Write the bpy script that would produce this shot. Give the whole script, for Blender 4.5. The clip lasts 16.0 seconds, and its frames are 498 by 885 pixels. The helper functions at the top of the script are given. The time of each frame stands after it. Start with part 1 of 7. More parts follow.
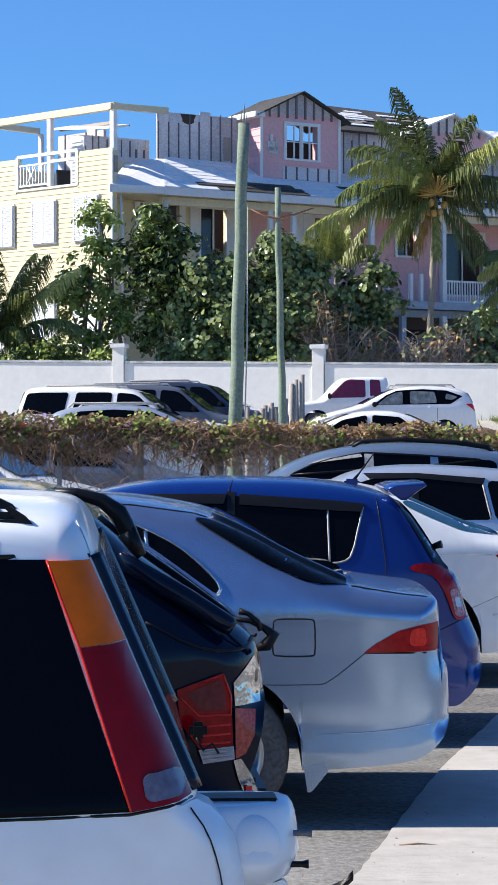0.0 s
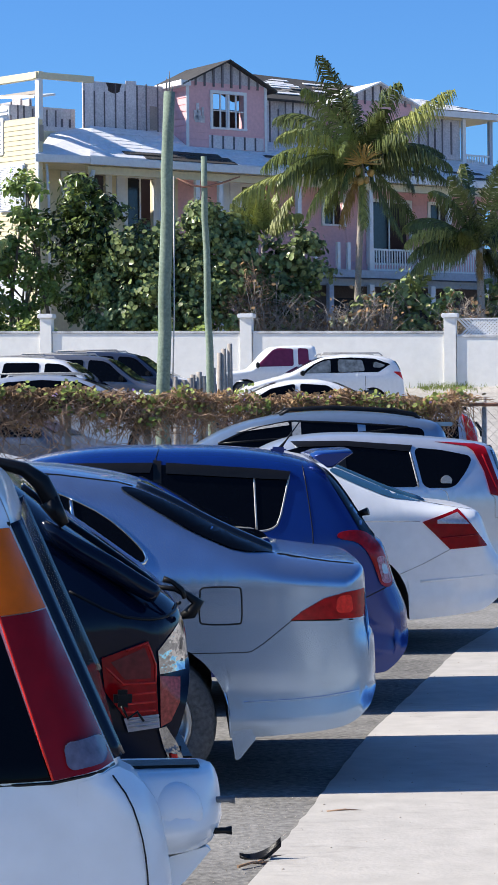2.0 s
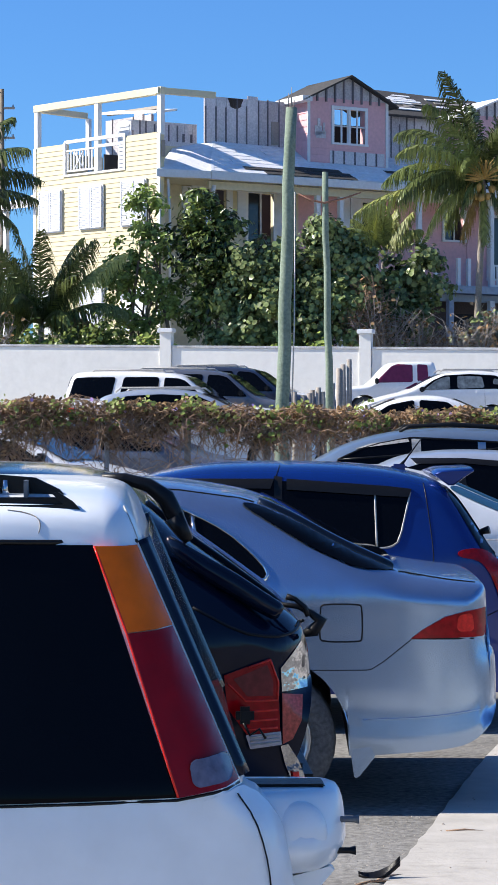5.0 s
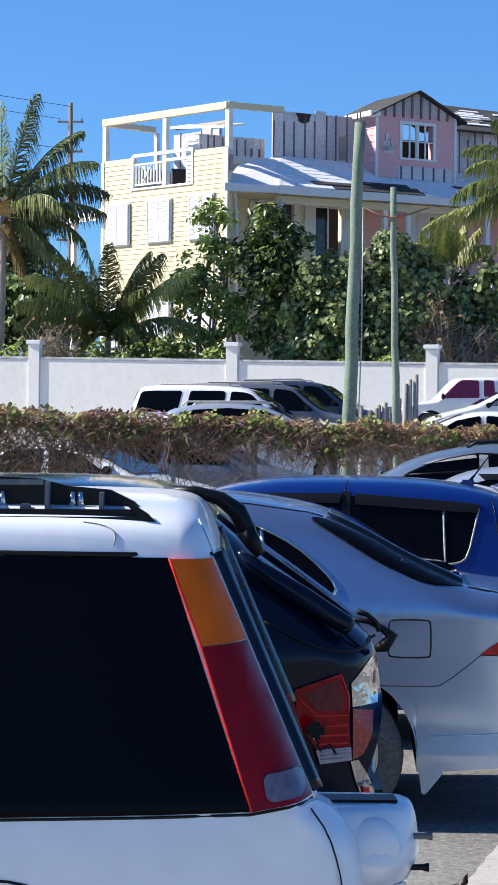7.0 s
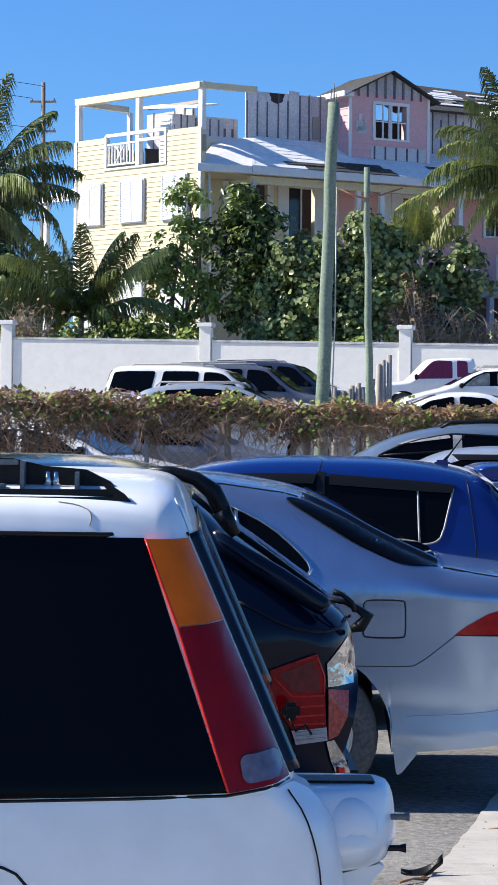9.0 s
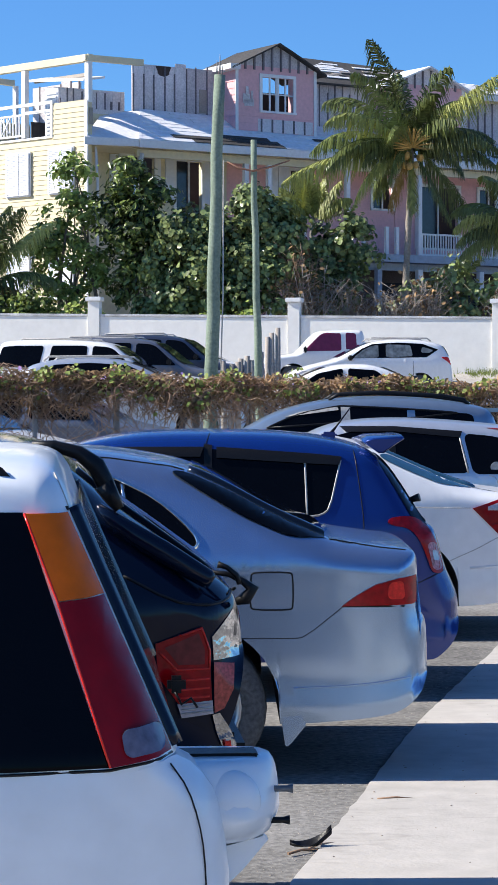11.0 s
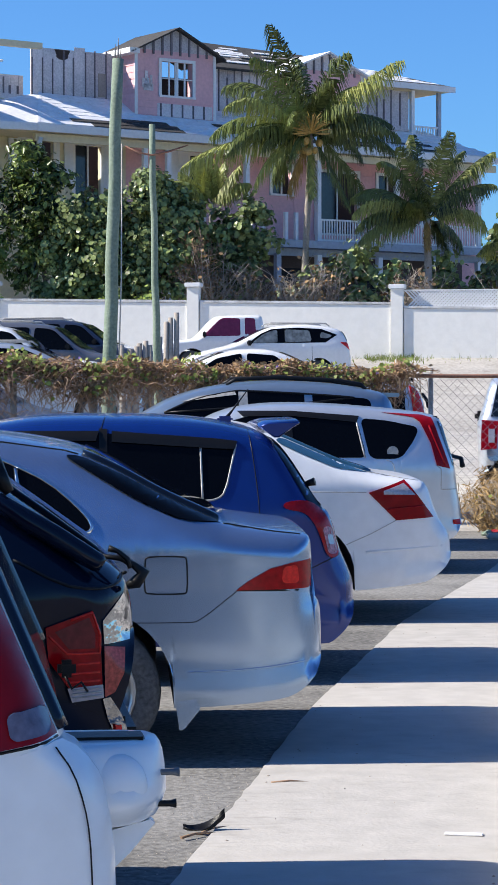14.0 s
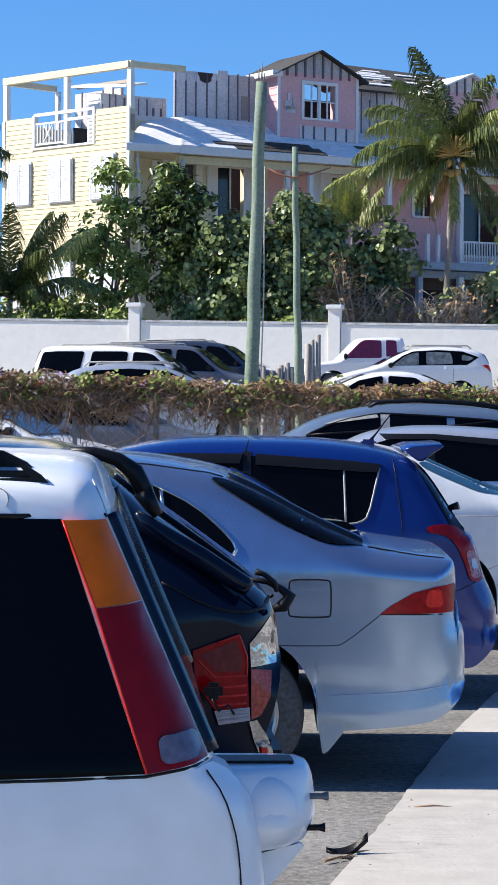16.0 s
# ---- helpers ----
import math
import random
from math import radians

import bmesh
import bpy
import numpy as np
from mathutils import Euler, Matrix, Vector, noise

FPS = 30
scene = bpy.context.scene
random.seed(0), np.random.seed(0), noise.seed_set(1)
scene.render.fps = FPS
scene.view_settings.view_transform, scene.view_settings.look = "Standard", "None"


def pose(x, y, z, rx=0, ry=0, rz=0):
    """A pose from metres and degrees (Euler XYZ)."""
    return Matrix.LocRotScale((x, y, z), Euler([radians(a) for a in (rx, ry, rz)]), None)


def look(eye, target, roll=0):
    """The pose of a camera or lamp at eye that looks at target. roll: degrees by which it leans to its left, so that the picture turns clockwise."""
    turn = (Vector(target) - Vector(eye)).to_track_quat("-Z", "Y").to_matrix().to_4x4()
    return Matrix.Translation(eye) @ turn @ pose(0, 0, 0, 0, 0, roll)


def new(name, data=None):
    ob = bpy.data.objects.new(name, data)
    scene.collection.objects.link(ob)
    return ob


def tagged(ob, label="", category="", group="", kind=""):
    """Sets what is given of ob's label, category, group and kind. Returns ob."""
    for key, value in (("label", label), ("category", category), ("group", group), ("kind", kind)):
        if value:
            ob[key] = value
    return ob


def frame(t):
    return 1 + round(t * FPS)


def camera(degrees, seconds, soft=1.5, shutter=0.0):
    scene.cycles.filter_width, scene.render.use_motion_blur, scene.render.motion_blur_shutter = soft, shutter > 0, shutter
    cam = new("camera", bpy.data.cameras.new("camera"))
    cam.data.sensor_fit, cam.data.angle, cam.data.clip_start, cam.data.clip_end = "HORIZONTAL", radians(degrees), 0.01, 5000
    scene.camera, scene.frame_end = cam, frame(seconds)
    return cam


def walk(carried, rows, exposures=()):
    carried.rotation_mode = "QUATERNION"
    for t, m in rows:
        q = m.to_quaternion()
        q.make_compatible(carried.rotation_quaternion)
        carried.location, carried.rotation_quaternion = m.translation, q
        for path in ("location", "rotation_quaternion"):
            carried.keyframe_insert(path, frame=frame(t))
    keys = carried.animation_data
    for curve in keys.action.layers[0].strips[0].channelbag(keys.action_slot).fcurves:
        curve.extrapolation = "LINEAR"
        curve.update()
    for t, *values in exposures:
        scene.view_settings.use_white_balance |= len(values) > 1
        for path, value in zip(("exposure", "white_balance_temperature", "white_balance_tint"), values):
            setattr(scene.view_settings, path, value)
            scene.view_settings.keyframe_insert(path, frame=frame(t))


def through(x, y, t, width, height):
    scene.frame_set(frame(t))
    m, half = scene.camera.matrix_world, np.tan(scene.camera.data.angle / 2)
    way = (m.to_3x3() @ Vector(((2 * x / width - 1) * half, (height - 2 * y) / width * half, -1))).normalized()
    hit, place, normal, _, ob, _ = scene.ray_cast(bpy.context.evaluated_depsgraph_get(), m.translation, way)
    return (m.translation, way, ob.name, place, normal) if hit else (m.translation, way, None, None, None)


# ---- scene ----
cam = camera(12.34, 16.0, soft=1.0)
ROWS = (
    (0.0, -0.0005, -0.0319, 1.6630, 0.0000, 0.1000, -0.0359),
    (0.5, 0.0063, -0.0390, 1.6617, 0.5366, -0.0402, -0.2886),
    (1.0, 0.0071, -0.0365, 1.6599, 1.0579, -0.2441, -0.3538),
    (1.5, 0.0102, -0.0296, 1.6583, 1.4867, -0.4797, -0.4463),
    (2.0, 0.0176, -0.0231, 1.6573, 1.7552, -0.6673, -0.4983),
    (2.5, 0.0141, -0.0223, 1.6601, 1.5213, -0.6498, -0.4176),
    (3.0, 0.0015, -0.0231, 1.6639, 0.8726, -0.5798, -0.2423),
    (3.5, -0.0051, -0.0213, 1.6638, 0.1790, -0.5337, -0.1607),
    (4.0, -0.0007, -0.0232, 1.6627, -0.2971, -0.5026, -0.1634),
    (4.5, 0.0021, -0.0262, 1.6638, -0.6063, -0.4190, -0.1377),
    (5.0, -0.0017, -0.0234, 1.6647, -1.1681, -0.2823, 0.0319),
    (5.2, -0.0060, -0.0254, 1.6644, -1.5081, -0.2145, 0.0913),
    (7.3, -0.0309, -0.0098, 1.6628, -2.7979, 0.0736, 0.5069),
    (7.5, -0.0417, -0.0083, 1.6636, -2.6891, 0.0315, 0.4943),
    (8.0, -0.0407, -0.0018, 1.6632, -2.4056, -0.0928, 0.5325),
    (10.5, -0.0132, 0.0248, 1.6582, -0.6734, -0.9069, 0.0355),
    (11.0, -0.0098, 0.0310, 1.6584, 0.6121, -1.0547, -0.0429),
    (11.5, 0.0044, 0.0410, 1.6570, 2.1839, -1.3124, 0.0000),
    (12.0, 0.0135, 0.0468, 1.6532, 3.5504, -1.5166, 0.0838),
    (12.5, 0.0184, 0.0494, 1.6554, 4.4402, -1.6245, 0.1296),
    (13.0, 0.0170, 0.0495, 1.6547, 4.1662, -1.5790, 0.0987),
    (13.5, 0.0164, 0.0437, 1.6536, 3.6679, -1.4835, 0.0348),
    (14.0, 0.0154, 0.0414, 1.6536, 3.1007, -1.4252, 0.0158),
    (14.5, 0.0133, 0.0357, 1.6561, 2.2894, -1.2374, 0.0066),
    (15.0, 0.0049, 0.0204, 1.6610, 1.2847, -0.9766, 0.1274),
    (15.5, -0.0054, 0.0126, 1.6639, 0.3697, -0.8406, 0.2918),
    (16.0, -0.0065, 0.0180, 1.6618, -0.3786, -0.8974, 0.3084),
)


def heading(x, y, z, yaw, pitch, roll):
    a, b = radians(yaw), radians(pitch)
    way = Vector((math.sin(a) * math.cos(b), math.cos(a) * math.cos(b), math.sin(b)))
    return look((x, y, z), Vector((x, y, z)) + way, roll)


walk(cam, [(row[0], heading(*row[1:])) for row in ROWS], [(0.0, 0.78, 6800, 10), (16.0, 0.78, 6800, 10)])

# ---- light ----
SUN_TO = Vector((-0.80, 0.03, 0.60)).normalized()
sun = new("sun", bpy.data.lights.new("sun", "SUN"))
sun.data.energy, sun.data.angle, sun.data.color = 5.0, radians(0.53), (1.0, 0.965, 0.91)
sun.matrix_world = look((-60, 10, 60), Vector((-60, 10, 60)) - SUN_TO)
world = bpy.data.worlds.new("sky")
scene.world = world
world.use_nodes = True
wt = world.node_tree
sky = wt.nodes.new("ShaderNodeTexSky")
sky.sky_type, sky.sun_disc = "NISHITA", False
sky.sun_elevation, sky.sun_rotation = math.asin(SUN_TO.z), math.atan2(SUN_TO.x, SUN_TO.y)
sky.air_density, sky.dust_density, sky.ozone_density = 1.0, 0.3, 3.0
wt.nodes["Background"].inputs["Strength"].default_value = 0.083
tone = wt.nodes.new("ShaderNodeMix")
tone.data_type, tone.blend_type = "RGBA", "MULTIPLY"
tone.inputs[0].default_value, tone.inputs[7].default_value = 1.0, (0.37, 0.72, 1.20, 1.0)
wt.links.new(sky.outputs["Color"], tone.inputs[6])
wt.links.new(tone.outputs[2], wt.nodes["Background"].inputs["Color"])


# ---- materials ----
def mat(name, color, rough=0.6, metal=0.0, scale=8.0, vary=0.15, bump=0.0, bump_scale=60.0, coat=0.0, per=0.0, tint=None, spec=0.5):
    """A surface with large stains and fine grain; per: how far pieces differ from one another."""
    m = bpy.data.materials.new(name)
    m.use_nodes = True
    n, l = m.node_tree.nodes, m.node_tree.links
    b = n["Principled BSDF"]
    b.inputs["Roughness"].default_value, b.inputs["Metallic"].default_value = rough, metal
    b.inputs["Coat Weight"].default_value, b.inputs["Coat Roughness"].default_value = coat, 0.04
    b.inputs["Specular IOR Level"].default_value = spec
    co = n.new("ShaderNodeTexCoord")
    big, fine = n.new("ShaderNodeTexNoise"), n.new("ShaderNodeTexNoise")
    big.inputs["Scale"].default_value, big.inputs["Detail"].default_value = scale * 0.15, 6
    fine.inputs["Scale"].default_value, fine.inputs["Detail"].default_value = scale * 4, 5
    for t in (big, fine):
        l.new(co.outputs["Object"], t.inputs["Vector"])
    add = n.new("ShaderNodeMath")
    add.operation = "ADD"
    l.new(big.outputs["Fac"], add.inputs[0])
    l.new(fine.outputs["Fac"], add.inputs[1])
    last = add
    if per:
        info, geo = n.new("ShaderNodeObjectInfo"), n.new("ShaderNodeNewGeometry")
        for src, amount in ((info.outputs["Random"], per), (geo.outputs["Random Per Island"], per)):
            mul = n.new("ShaderNodeMath")
            mul.operation, mul.inputs[1].default_value = "MULTIPLY_ADD", amount
            l.new(src, mul.inputs[0])
            l.new(last.outputs[0], mul.inputs[2])
            last = mul
    ramp = n.new("ShaderNodeMapRange")
    ramp.inputs["From Min"].default_value, ramp.inputs["From Max"].default_value = 0.6, 1.4 + 1.2 * per
    l.new(last.outputs[0], ramp.inputs["Value"])
    mix = n.new("ShaderNodeMix")
    mix.data_type = "RGBA"
    dark = tuple(c * (1 - vary * 1.6) for c in color)
    light = tint or tuple(min(1, c * (1 + vary)) for c in color)
    mix.inputs[6].default_value, mix.inputs[7].default_value = (*dark, 1), (*light, 1)
    l.new(ramp.outputs[0], mix.inputs[0])
    l.new(mix.outputs[2], b.inputs["Base Color"])
    if bump:
        bt, bn = n.new("ShaderNodeTexNoise"), n.new("ShaderNodeBump")
        bt.inputs["Scale"].default_value, bt.inputs["Detail"].default_value = bump_scale, 4
        bn.inputs["Strength"].default_value, bn.inputs["Distance"].default_value = bump, 0.01
        l.new(co.outputs["Object"], bt.inputs["Vector"])
        l.new(bt.outputs["Fac"], bn.inputs["Height"])
        l.new(bn.outputs["Normal"], b.inputs["Normal"])
    return m


def paint(name, color, metal=0.0, rough=0.35, vary=0.06):
    return mat(name, color, rough, metal, 3.0, vary, 0.0, coat=0.45)


def leafy(name, color, tint, rough=0.45, through=0.35):
    """Leaf: pieces vary, their colours painting dark gaps and lit leaves, and some light passes."""
    m = mat(name, color, rough, 0, 2.0, 0.35, per=0.5, tint=tint, spec=0.28)
    n, l = m.node_tree.nodes, m.node_tree.links
    tr, ms = n.new("ShaderNodeBsdfTranslucent"), n.new("ShaderNodeMixShader")
    ms.inputs[0].default_value = through * 0.6
    # most pieces kept dark, as shaded gaps; a few pale, as highlights
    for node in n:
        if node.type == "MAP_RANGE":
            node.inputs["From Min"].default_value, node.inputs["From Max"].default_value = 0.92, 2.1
    base = n["Principled BSDF"]
    l.new(base.inputs["Base Color"].links[0].from_socket, tr.inputs["Color"])
    l.new(base.outputs[0], ms.inputs[1])
    l.new(tr.outputs[0], ms.inputs[2])
    l.new(ms.outputs[0], n["Material Output"].inputs["Surface"])
    return m


def scuffed(m, strength=0.16):
    """Faint dark tyre scuffs and stains drawn out along one way."""
    n, l = m.node_tree.nodes, m.node_tree.links
    b = n["Principled BSDF"]
    co, mp = n.new("ShaderNodeTexCoord"), n.new("ShaderNodeMapping")
    mp.inputs["Scale"].default_value = (4.0, 13.0, 1.0)
    streak, blot, mul, fac, mix = n.new("ShaderNodeTexNoise"), n.new("ShaderNodeTexNoise"), n.new("ShaderNodeMath"), n.new("ShaderNodeMapRange"), n.new("ShaderNodeMix")
    streak.inputs["Scale"].default_value, streak.inputs["Detail"].default_value = 1.6, 7
    blot.inputs["Scale"].default_value, blot.inputs["Detail"].default_value = 0.9, 5
    l.new(co.outputs["Object"], mp.inputs["Vector"])
    l.new(mp.outputs[0], streak.inputs["Vector"])
    l.new(co.outputs["Object"], blot.inputs["Vector"])
    mul.operation = "MULTIPLY"
    l.new(streak.outputs["Fac"], mul.inputs[0])
    l.new(blot.outputs["Fac"], mul.inputs[1])
    fac.inputs["From Min"].default_value, fac.inputs["From Max"].default_value = 0.31, 0.44
    fac.inputs["To Max"].default_value = strength
    l.new(mul.outputs[0], fac.inputs["Value"])
    mix.data_type = "RGBA"
    l.new(fac.outputs[0], mix.inputs[0])
    l.new(b.inputs["Base Color"].links[0].from_socket, mix.inputs[6])
    mix.inputs[7].default_value = (0.16, 0.14, 0.12, 1)
    l.new(mix.outputs[2], b.inputs["Base Color"])
    return m


M = {
    "asphalt": mat("asphalt", (0.15, 0.145, 0.14), 0.95, 0, 7, 0.4, 0.6, 45, tint=(0.33, 0.32, 0.30), spec=0.2),
    "concrete": scuffed(mat("concrete", (0.46, 0.435, 0.40), 0.85, 0, 1.6, 0.13, 0.2, 45, spec=0.25), 0.30),
    "kerbstone": mat("kerbstone", (0.42, 0.41, 0.39), 0.85, 0, 6, 0.15, 0.35, 40),
    "sand": mat("sand", (0.40, 0.36, 0.31), 0.95, 0, 2.5, 0.3, 0.9, 9, tint=(0.58, 0.54, 0.48)),
    "stucco": mat("stucco", (0.77, 0.755, 0.71), 0.85, 0, 1.2, 0.06, 0.3, 20),
    "worn_coping": mat("worn_coping", (0.50, 0.49, 0.48), 0.85, 0, 14, 0.45, 0.5, 25, tint=(0.86, 0.85, 0.84)),
    "white_paint": mat("white_paint", (0.78, 0.78, 0.77), 0.6, 0, 2, 0.08, 0.1, 30),
    "shutter": mat("shutter", (0.72, 0.74, 0.78), 0.6, 0, 2, 0.08, per=0.1),
    "siding": mat("siding", (0.66, 0.57, 0.36), 0.6, 0, 2, 0.08, 0.1, 30, per=0.1),
    "cream": mat("cream", (0.70, 0.62, 0.42), 0.65, 0, 2, 0.1, 0.1, 30),
    "pink": mat("pink", (0.76, 0.43, 0.44), 0.65, 0, 2, 0.12, 0.1, 30, per=0.1),
    "roof_white": mat("roof_white", (0.82, 0.81, 0.80), 0.7, 0, 1.5, 0.14, 0.2, 20, per=0.15),
    "roof_felt": mat("roof_felt", (0.06, 0.055, 0.05), 0.9, 0, 2, 0.4, 0.4, 20),
    "sheathing": mat("sheathing", (0.42, 0.40, 0.43), 0.85, 0, 4, 0.45, 0.3, 30, per=0.35, tint=(0.78, 0.73, 0.73)),
    "batten": mat("batten", (0.07, 0.06, 0.07), 0.9, 0, 5, 0.35, per=0.4, tint=(0.20, 0.18, 0.20)),
    "dark_board": mat("dark_board", (0.07, 0.05, 0.045), 0.9, 0, 5, 0.4, 0.3, 30, per=0.3, tint=(0.17, 0.13, 0.12)),
    "porch_grey": mat("porch_grey", (0.36, 0.41, 0.48), 0.7, 0, 2, 0.15),
    # near-black base colour stands in for the shade inside the house
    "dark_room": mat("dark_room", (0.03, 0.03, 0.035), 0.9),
    "house_glass": mat("house_glass", (0.03, 0.035, 0.045), 0.12, 0, 2, 0.2),
    "pole_green": mat("pole_green", (0.16, 0.24, 0.17), 0.85, 0, 6, 0.3, 0.6, 25, tint=(0.27, 0.33, 0.25)),
    "old_wood": mat("old_wood", (0.33, 0.29, 0.25), 0.9, 0, 6, 0.3, 0.5, 30, per=0.3),
    "cable": mat("cable", (0.03, 0.03, 0.03), 0.7),
    "galv": mat("galvanised", (0.46, 0.44, 0.41), 0.55, 0.3, 10, 0.3),
    "rust": mat("rust", (0.30, 0.15, 0.10), 0.85, 0.1, 12, 0.4, 0.4, 60),
    "twig": mat("twig", (0.10, 0.055, 0.035), 0.9, 0, 6, 0.4, per=0.6, tint=(0.48, 0.31, 0.20)),
    "pale_twig": mat("pale_twig", (0.30, 0.24, 0.19), 0.9, 0, 6, 0.3, per=0.5, tint=(0.46, 0.40, 0.34)),
    "bark": mat("bark", (0.20, 0.16, 0.12), 0.9, 0, 8, 0.3, 0.6, 25, per=0.2),
    "palm_bark": mat("palm_bark", (0.36, 0.31, 0.26), 0.9, 0, 6, 0.3, 0.6, 20),
    # near-black and pale ends paint the crowns' shaded gaps and sunlit leaves
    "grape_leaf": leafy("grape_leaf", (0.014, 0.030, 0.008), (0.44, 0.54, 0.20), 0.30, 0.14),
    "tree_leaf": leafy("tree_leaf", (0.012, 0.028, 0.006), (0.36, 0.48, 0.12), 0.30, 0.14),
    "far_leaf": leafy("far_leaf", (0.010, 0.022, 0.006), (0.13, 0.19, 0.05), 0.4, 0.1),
    "hedge_leaf": leafy("hedge_leaf", (0.055, 0.10, 0.014), (0.42, 0.52, 0.12), 0.35, 0.2),
    "vine_leaf": leafy("vine_leaf", (0.06, 0.11, 0.02), (0.46, 0.54, 0.14), 0.5),
    "straw_leaf": leafy("straw_leaf", (0.13, 0.07, 0.03), (0.66, 0.46, 0.22), 0.7, 0.2),
    "dry_leaf": leafy("dry_leaf", (0.10, 0.05, 0.025), (0.56, 0.36, 0.18), 0.7, 0.2),
    # lighter end paints the sheen on the fronds
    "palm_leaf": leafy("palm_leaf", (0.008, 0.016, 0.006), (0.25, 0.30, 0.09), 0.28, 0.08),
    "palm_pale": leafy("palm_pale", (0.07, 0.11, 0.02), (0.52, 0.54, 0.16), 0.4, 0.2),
    "palm_dry": leafy("palm_dry", (0.35, 0.20, 0.05), (0.55, 0.36, 0.12), 0.6),
    "palm_nut": mat("palm_nut", (0.42, 0.22, 0.04), 0.6, 0, 6, 0.3, tint=(0.62, 0.40, 0.12)),
    "flower": mat("flower", (0.55, 0.35, 0.70), 0.6),
    "rubber": mat("rubber", (0.045, 0.045, 0.046), 0.85, 0, 14, 0.4, 0.5, 60, tint=(0.14, 0.14, 0.14)),
    "rim": mat("rim", (0.45, 0.46, 0.48), 0.35, 0.8, 5, 0.1),
    "black_plastic": mat("black_plastic", (0.007, 0.007, 0.008), 0.4, 0, 6, 0.2, 0.15, 80, spec=0.25),
    "underbody": mat("underbody", (0.02, 0.02, 0.02), 0.9),
    "tinted": mat("tinted_glass", (0.002, 0.0025, 0.004), 0.03, 0, 2, 0.1, spec=0.10),
    "rear_glass": mat("rear_glass", (0.004, 0.006, 0.012), 0.05, 0, 2, 0.1),
    # blue base colour stands in for the sky reflected in dark glass
    "painted_sky_glass": mat("painted_sky_glass", (0.03, 0.10, 0.17), 0.12, 0, 2, 0.15),
    "clear_glass": mat("far_glass", (0.22, 0.25, 0.26), 0.08, 0, 2, 0.5),
    "maroon_glass": mat("maroon_glass", (0.16, 0.02, 0.06), 0.15, 0, 2, 0.2),
    "rail_grey": mat("rail_grey", (0.16, 0.17, 0.18), 0.45, 0, 20, 0.3),
    "chrome": mat("chrome", (0.65, 0.66, 0.68), 0.12, 1.0, 5, 0.05),
    "red_lens": mat("red_lens", (0.42, 0.004, 0.008), 0.10, 0, 9, 0.35, spec=0.25),
    "deep_lens": mat("deep_red_lens", (0.26, 0.002, 0.006), 0.10, 0, 5, 0.18, spec=0.22),
    # red raised to imitate light shining through the lens
    "bright_lens": mat("bright_red_lens", (0.80, 0.03, 0.022), 0.12, 0, 14, 0.3, spec=0.3),
    "amber_lens": mat("amber_lens", (0.80, 0.135, 0.003), 0.15, 0, 5, 0.15, spec=0.22),
    "clear_lens": mat("clear_lens", (0.42, 0.40, 0.44), 0.1, 0.2, 14, 0.25, coat=0.6),
    "coral_lens": mat("coral_lens", (0.62, 0.10, 0.07), 0.12, 0, 26, 0.45, spec=0.4),
    "bent_chrome": mat("bent_chrome", (0.62, 0.61, 0.60), 0.10, 1.0, 20, 0.35, 1.0, 9),
    "pink_lens": mat("pink_lens", (0.72, 0.22, 0.27), 0.12, 0, 20, 0.5, spec=0.4),
    "smoke_red": mat("smoked_red_lens", (0.20, 0.016, 0.022), 0.10, 0, 14, 0.3, spec=0.35),
    "smoke_lens": mat("smoked_lens", (0.17, 0.16, 0.22), 0.1, 0, 14, 0.3, spec=0.3),
    "plate_blue": mat("plate_teal", (0.03, 0.42, 0.50), 0.5),
    "silver_blue": paint("silver_blue_paint", (0.28, 0.375, 0.52), 0.86, 0.26),
    "royal_blue": paint("royal_blue_paint", (0.002, 0.026, 0.175), 0.35, 0.25),
    "white_car": paint("white_car_paint", (0.80, 0.80, 0.79), 0.0, 0.34),
    "pearl": paint("pearl_paint", (0.80, 0.83, 0.85), 0.0, 0.30),
    "silver": paint("silver_paint", (0.56, 0.60, 0.65), 0.6, 0.28),
    "steel_blue": paint("steel_blue_paint", (0.26, 0.34, 0.42), 0.7, 0.28),
    "black_car": mat("black_car_paint", (0.003, 0.007, 0.020), 0.10, 0, 3, 0.1, spec=0.28),
    "graphite": paint("graphite_paint", (0.13, 0.14, 0.17), 0.4, 0.33),
    "navy": paint("navy_paint", (0.03, 0.04, 0.07), 0.3, 0.3),
    "red_car": paint("red_car_paint", (0.45, 0.03, 0.03), 0.1, 0.3),
}


# ---- building helpers ----
def mesh_of(name, verts, faces, smooth=False):
    me = bpy.data.meshes.new(name)
    me.from_pydata([tuple(map(float, v)) for v in verts], [], faces)
    me.update()
    if smooth:
        me.polygons.foreach_set("use_smooth", [True] * len(me.polygons))
    return me


def part(name, data, material, parent=None, label=""):
    """Links a bmesh or mesh as one object under a thing."""
    if isinstance(data, bmesh.types.BMesh):
        me = bpy.data.meshes.new(name)
        data.to_mesh(me)
        data.free()
    else:
        me = data
    for m in material if isinstance(material, (list, tuple)) else (material,):
        me.materials.append(m)
    ob = new(name, me)
    if parent is not None:
        ob.parent = parent
    if label:
        ob["label"] = label
    return ob


def thing(name, m, label, category, group="", kind=""):
    ob = new(name)
    ob.empty_display_size = 0.2
    ob.matrix_basis = m
    return tagged(ob, label, category, group, kind)


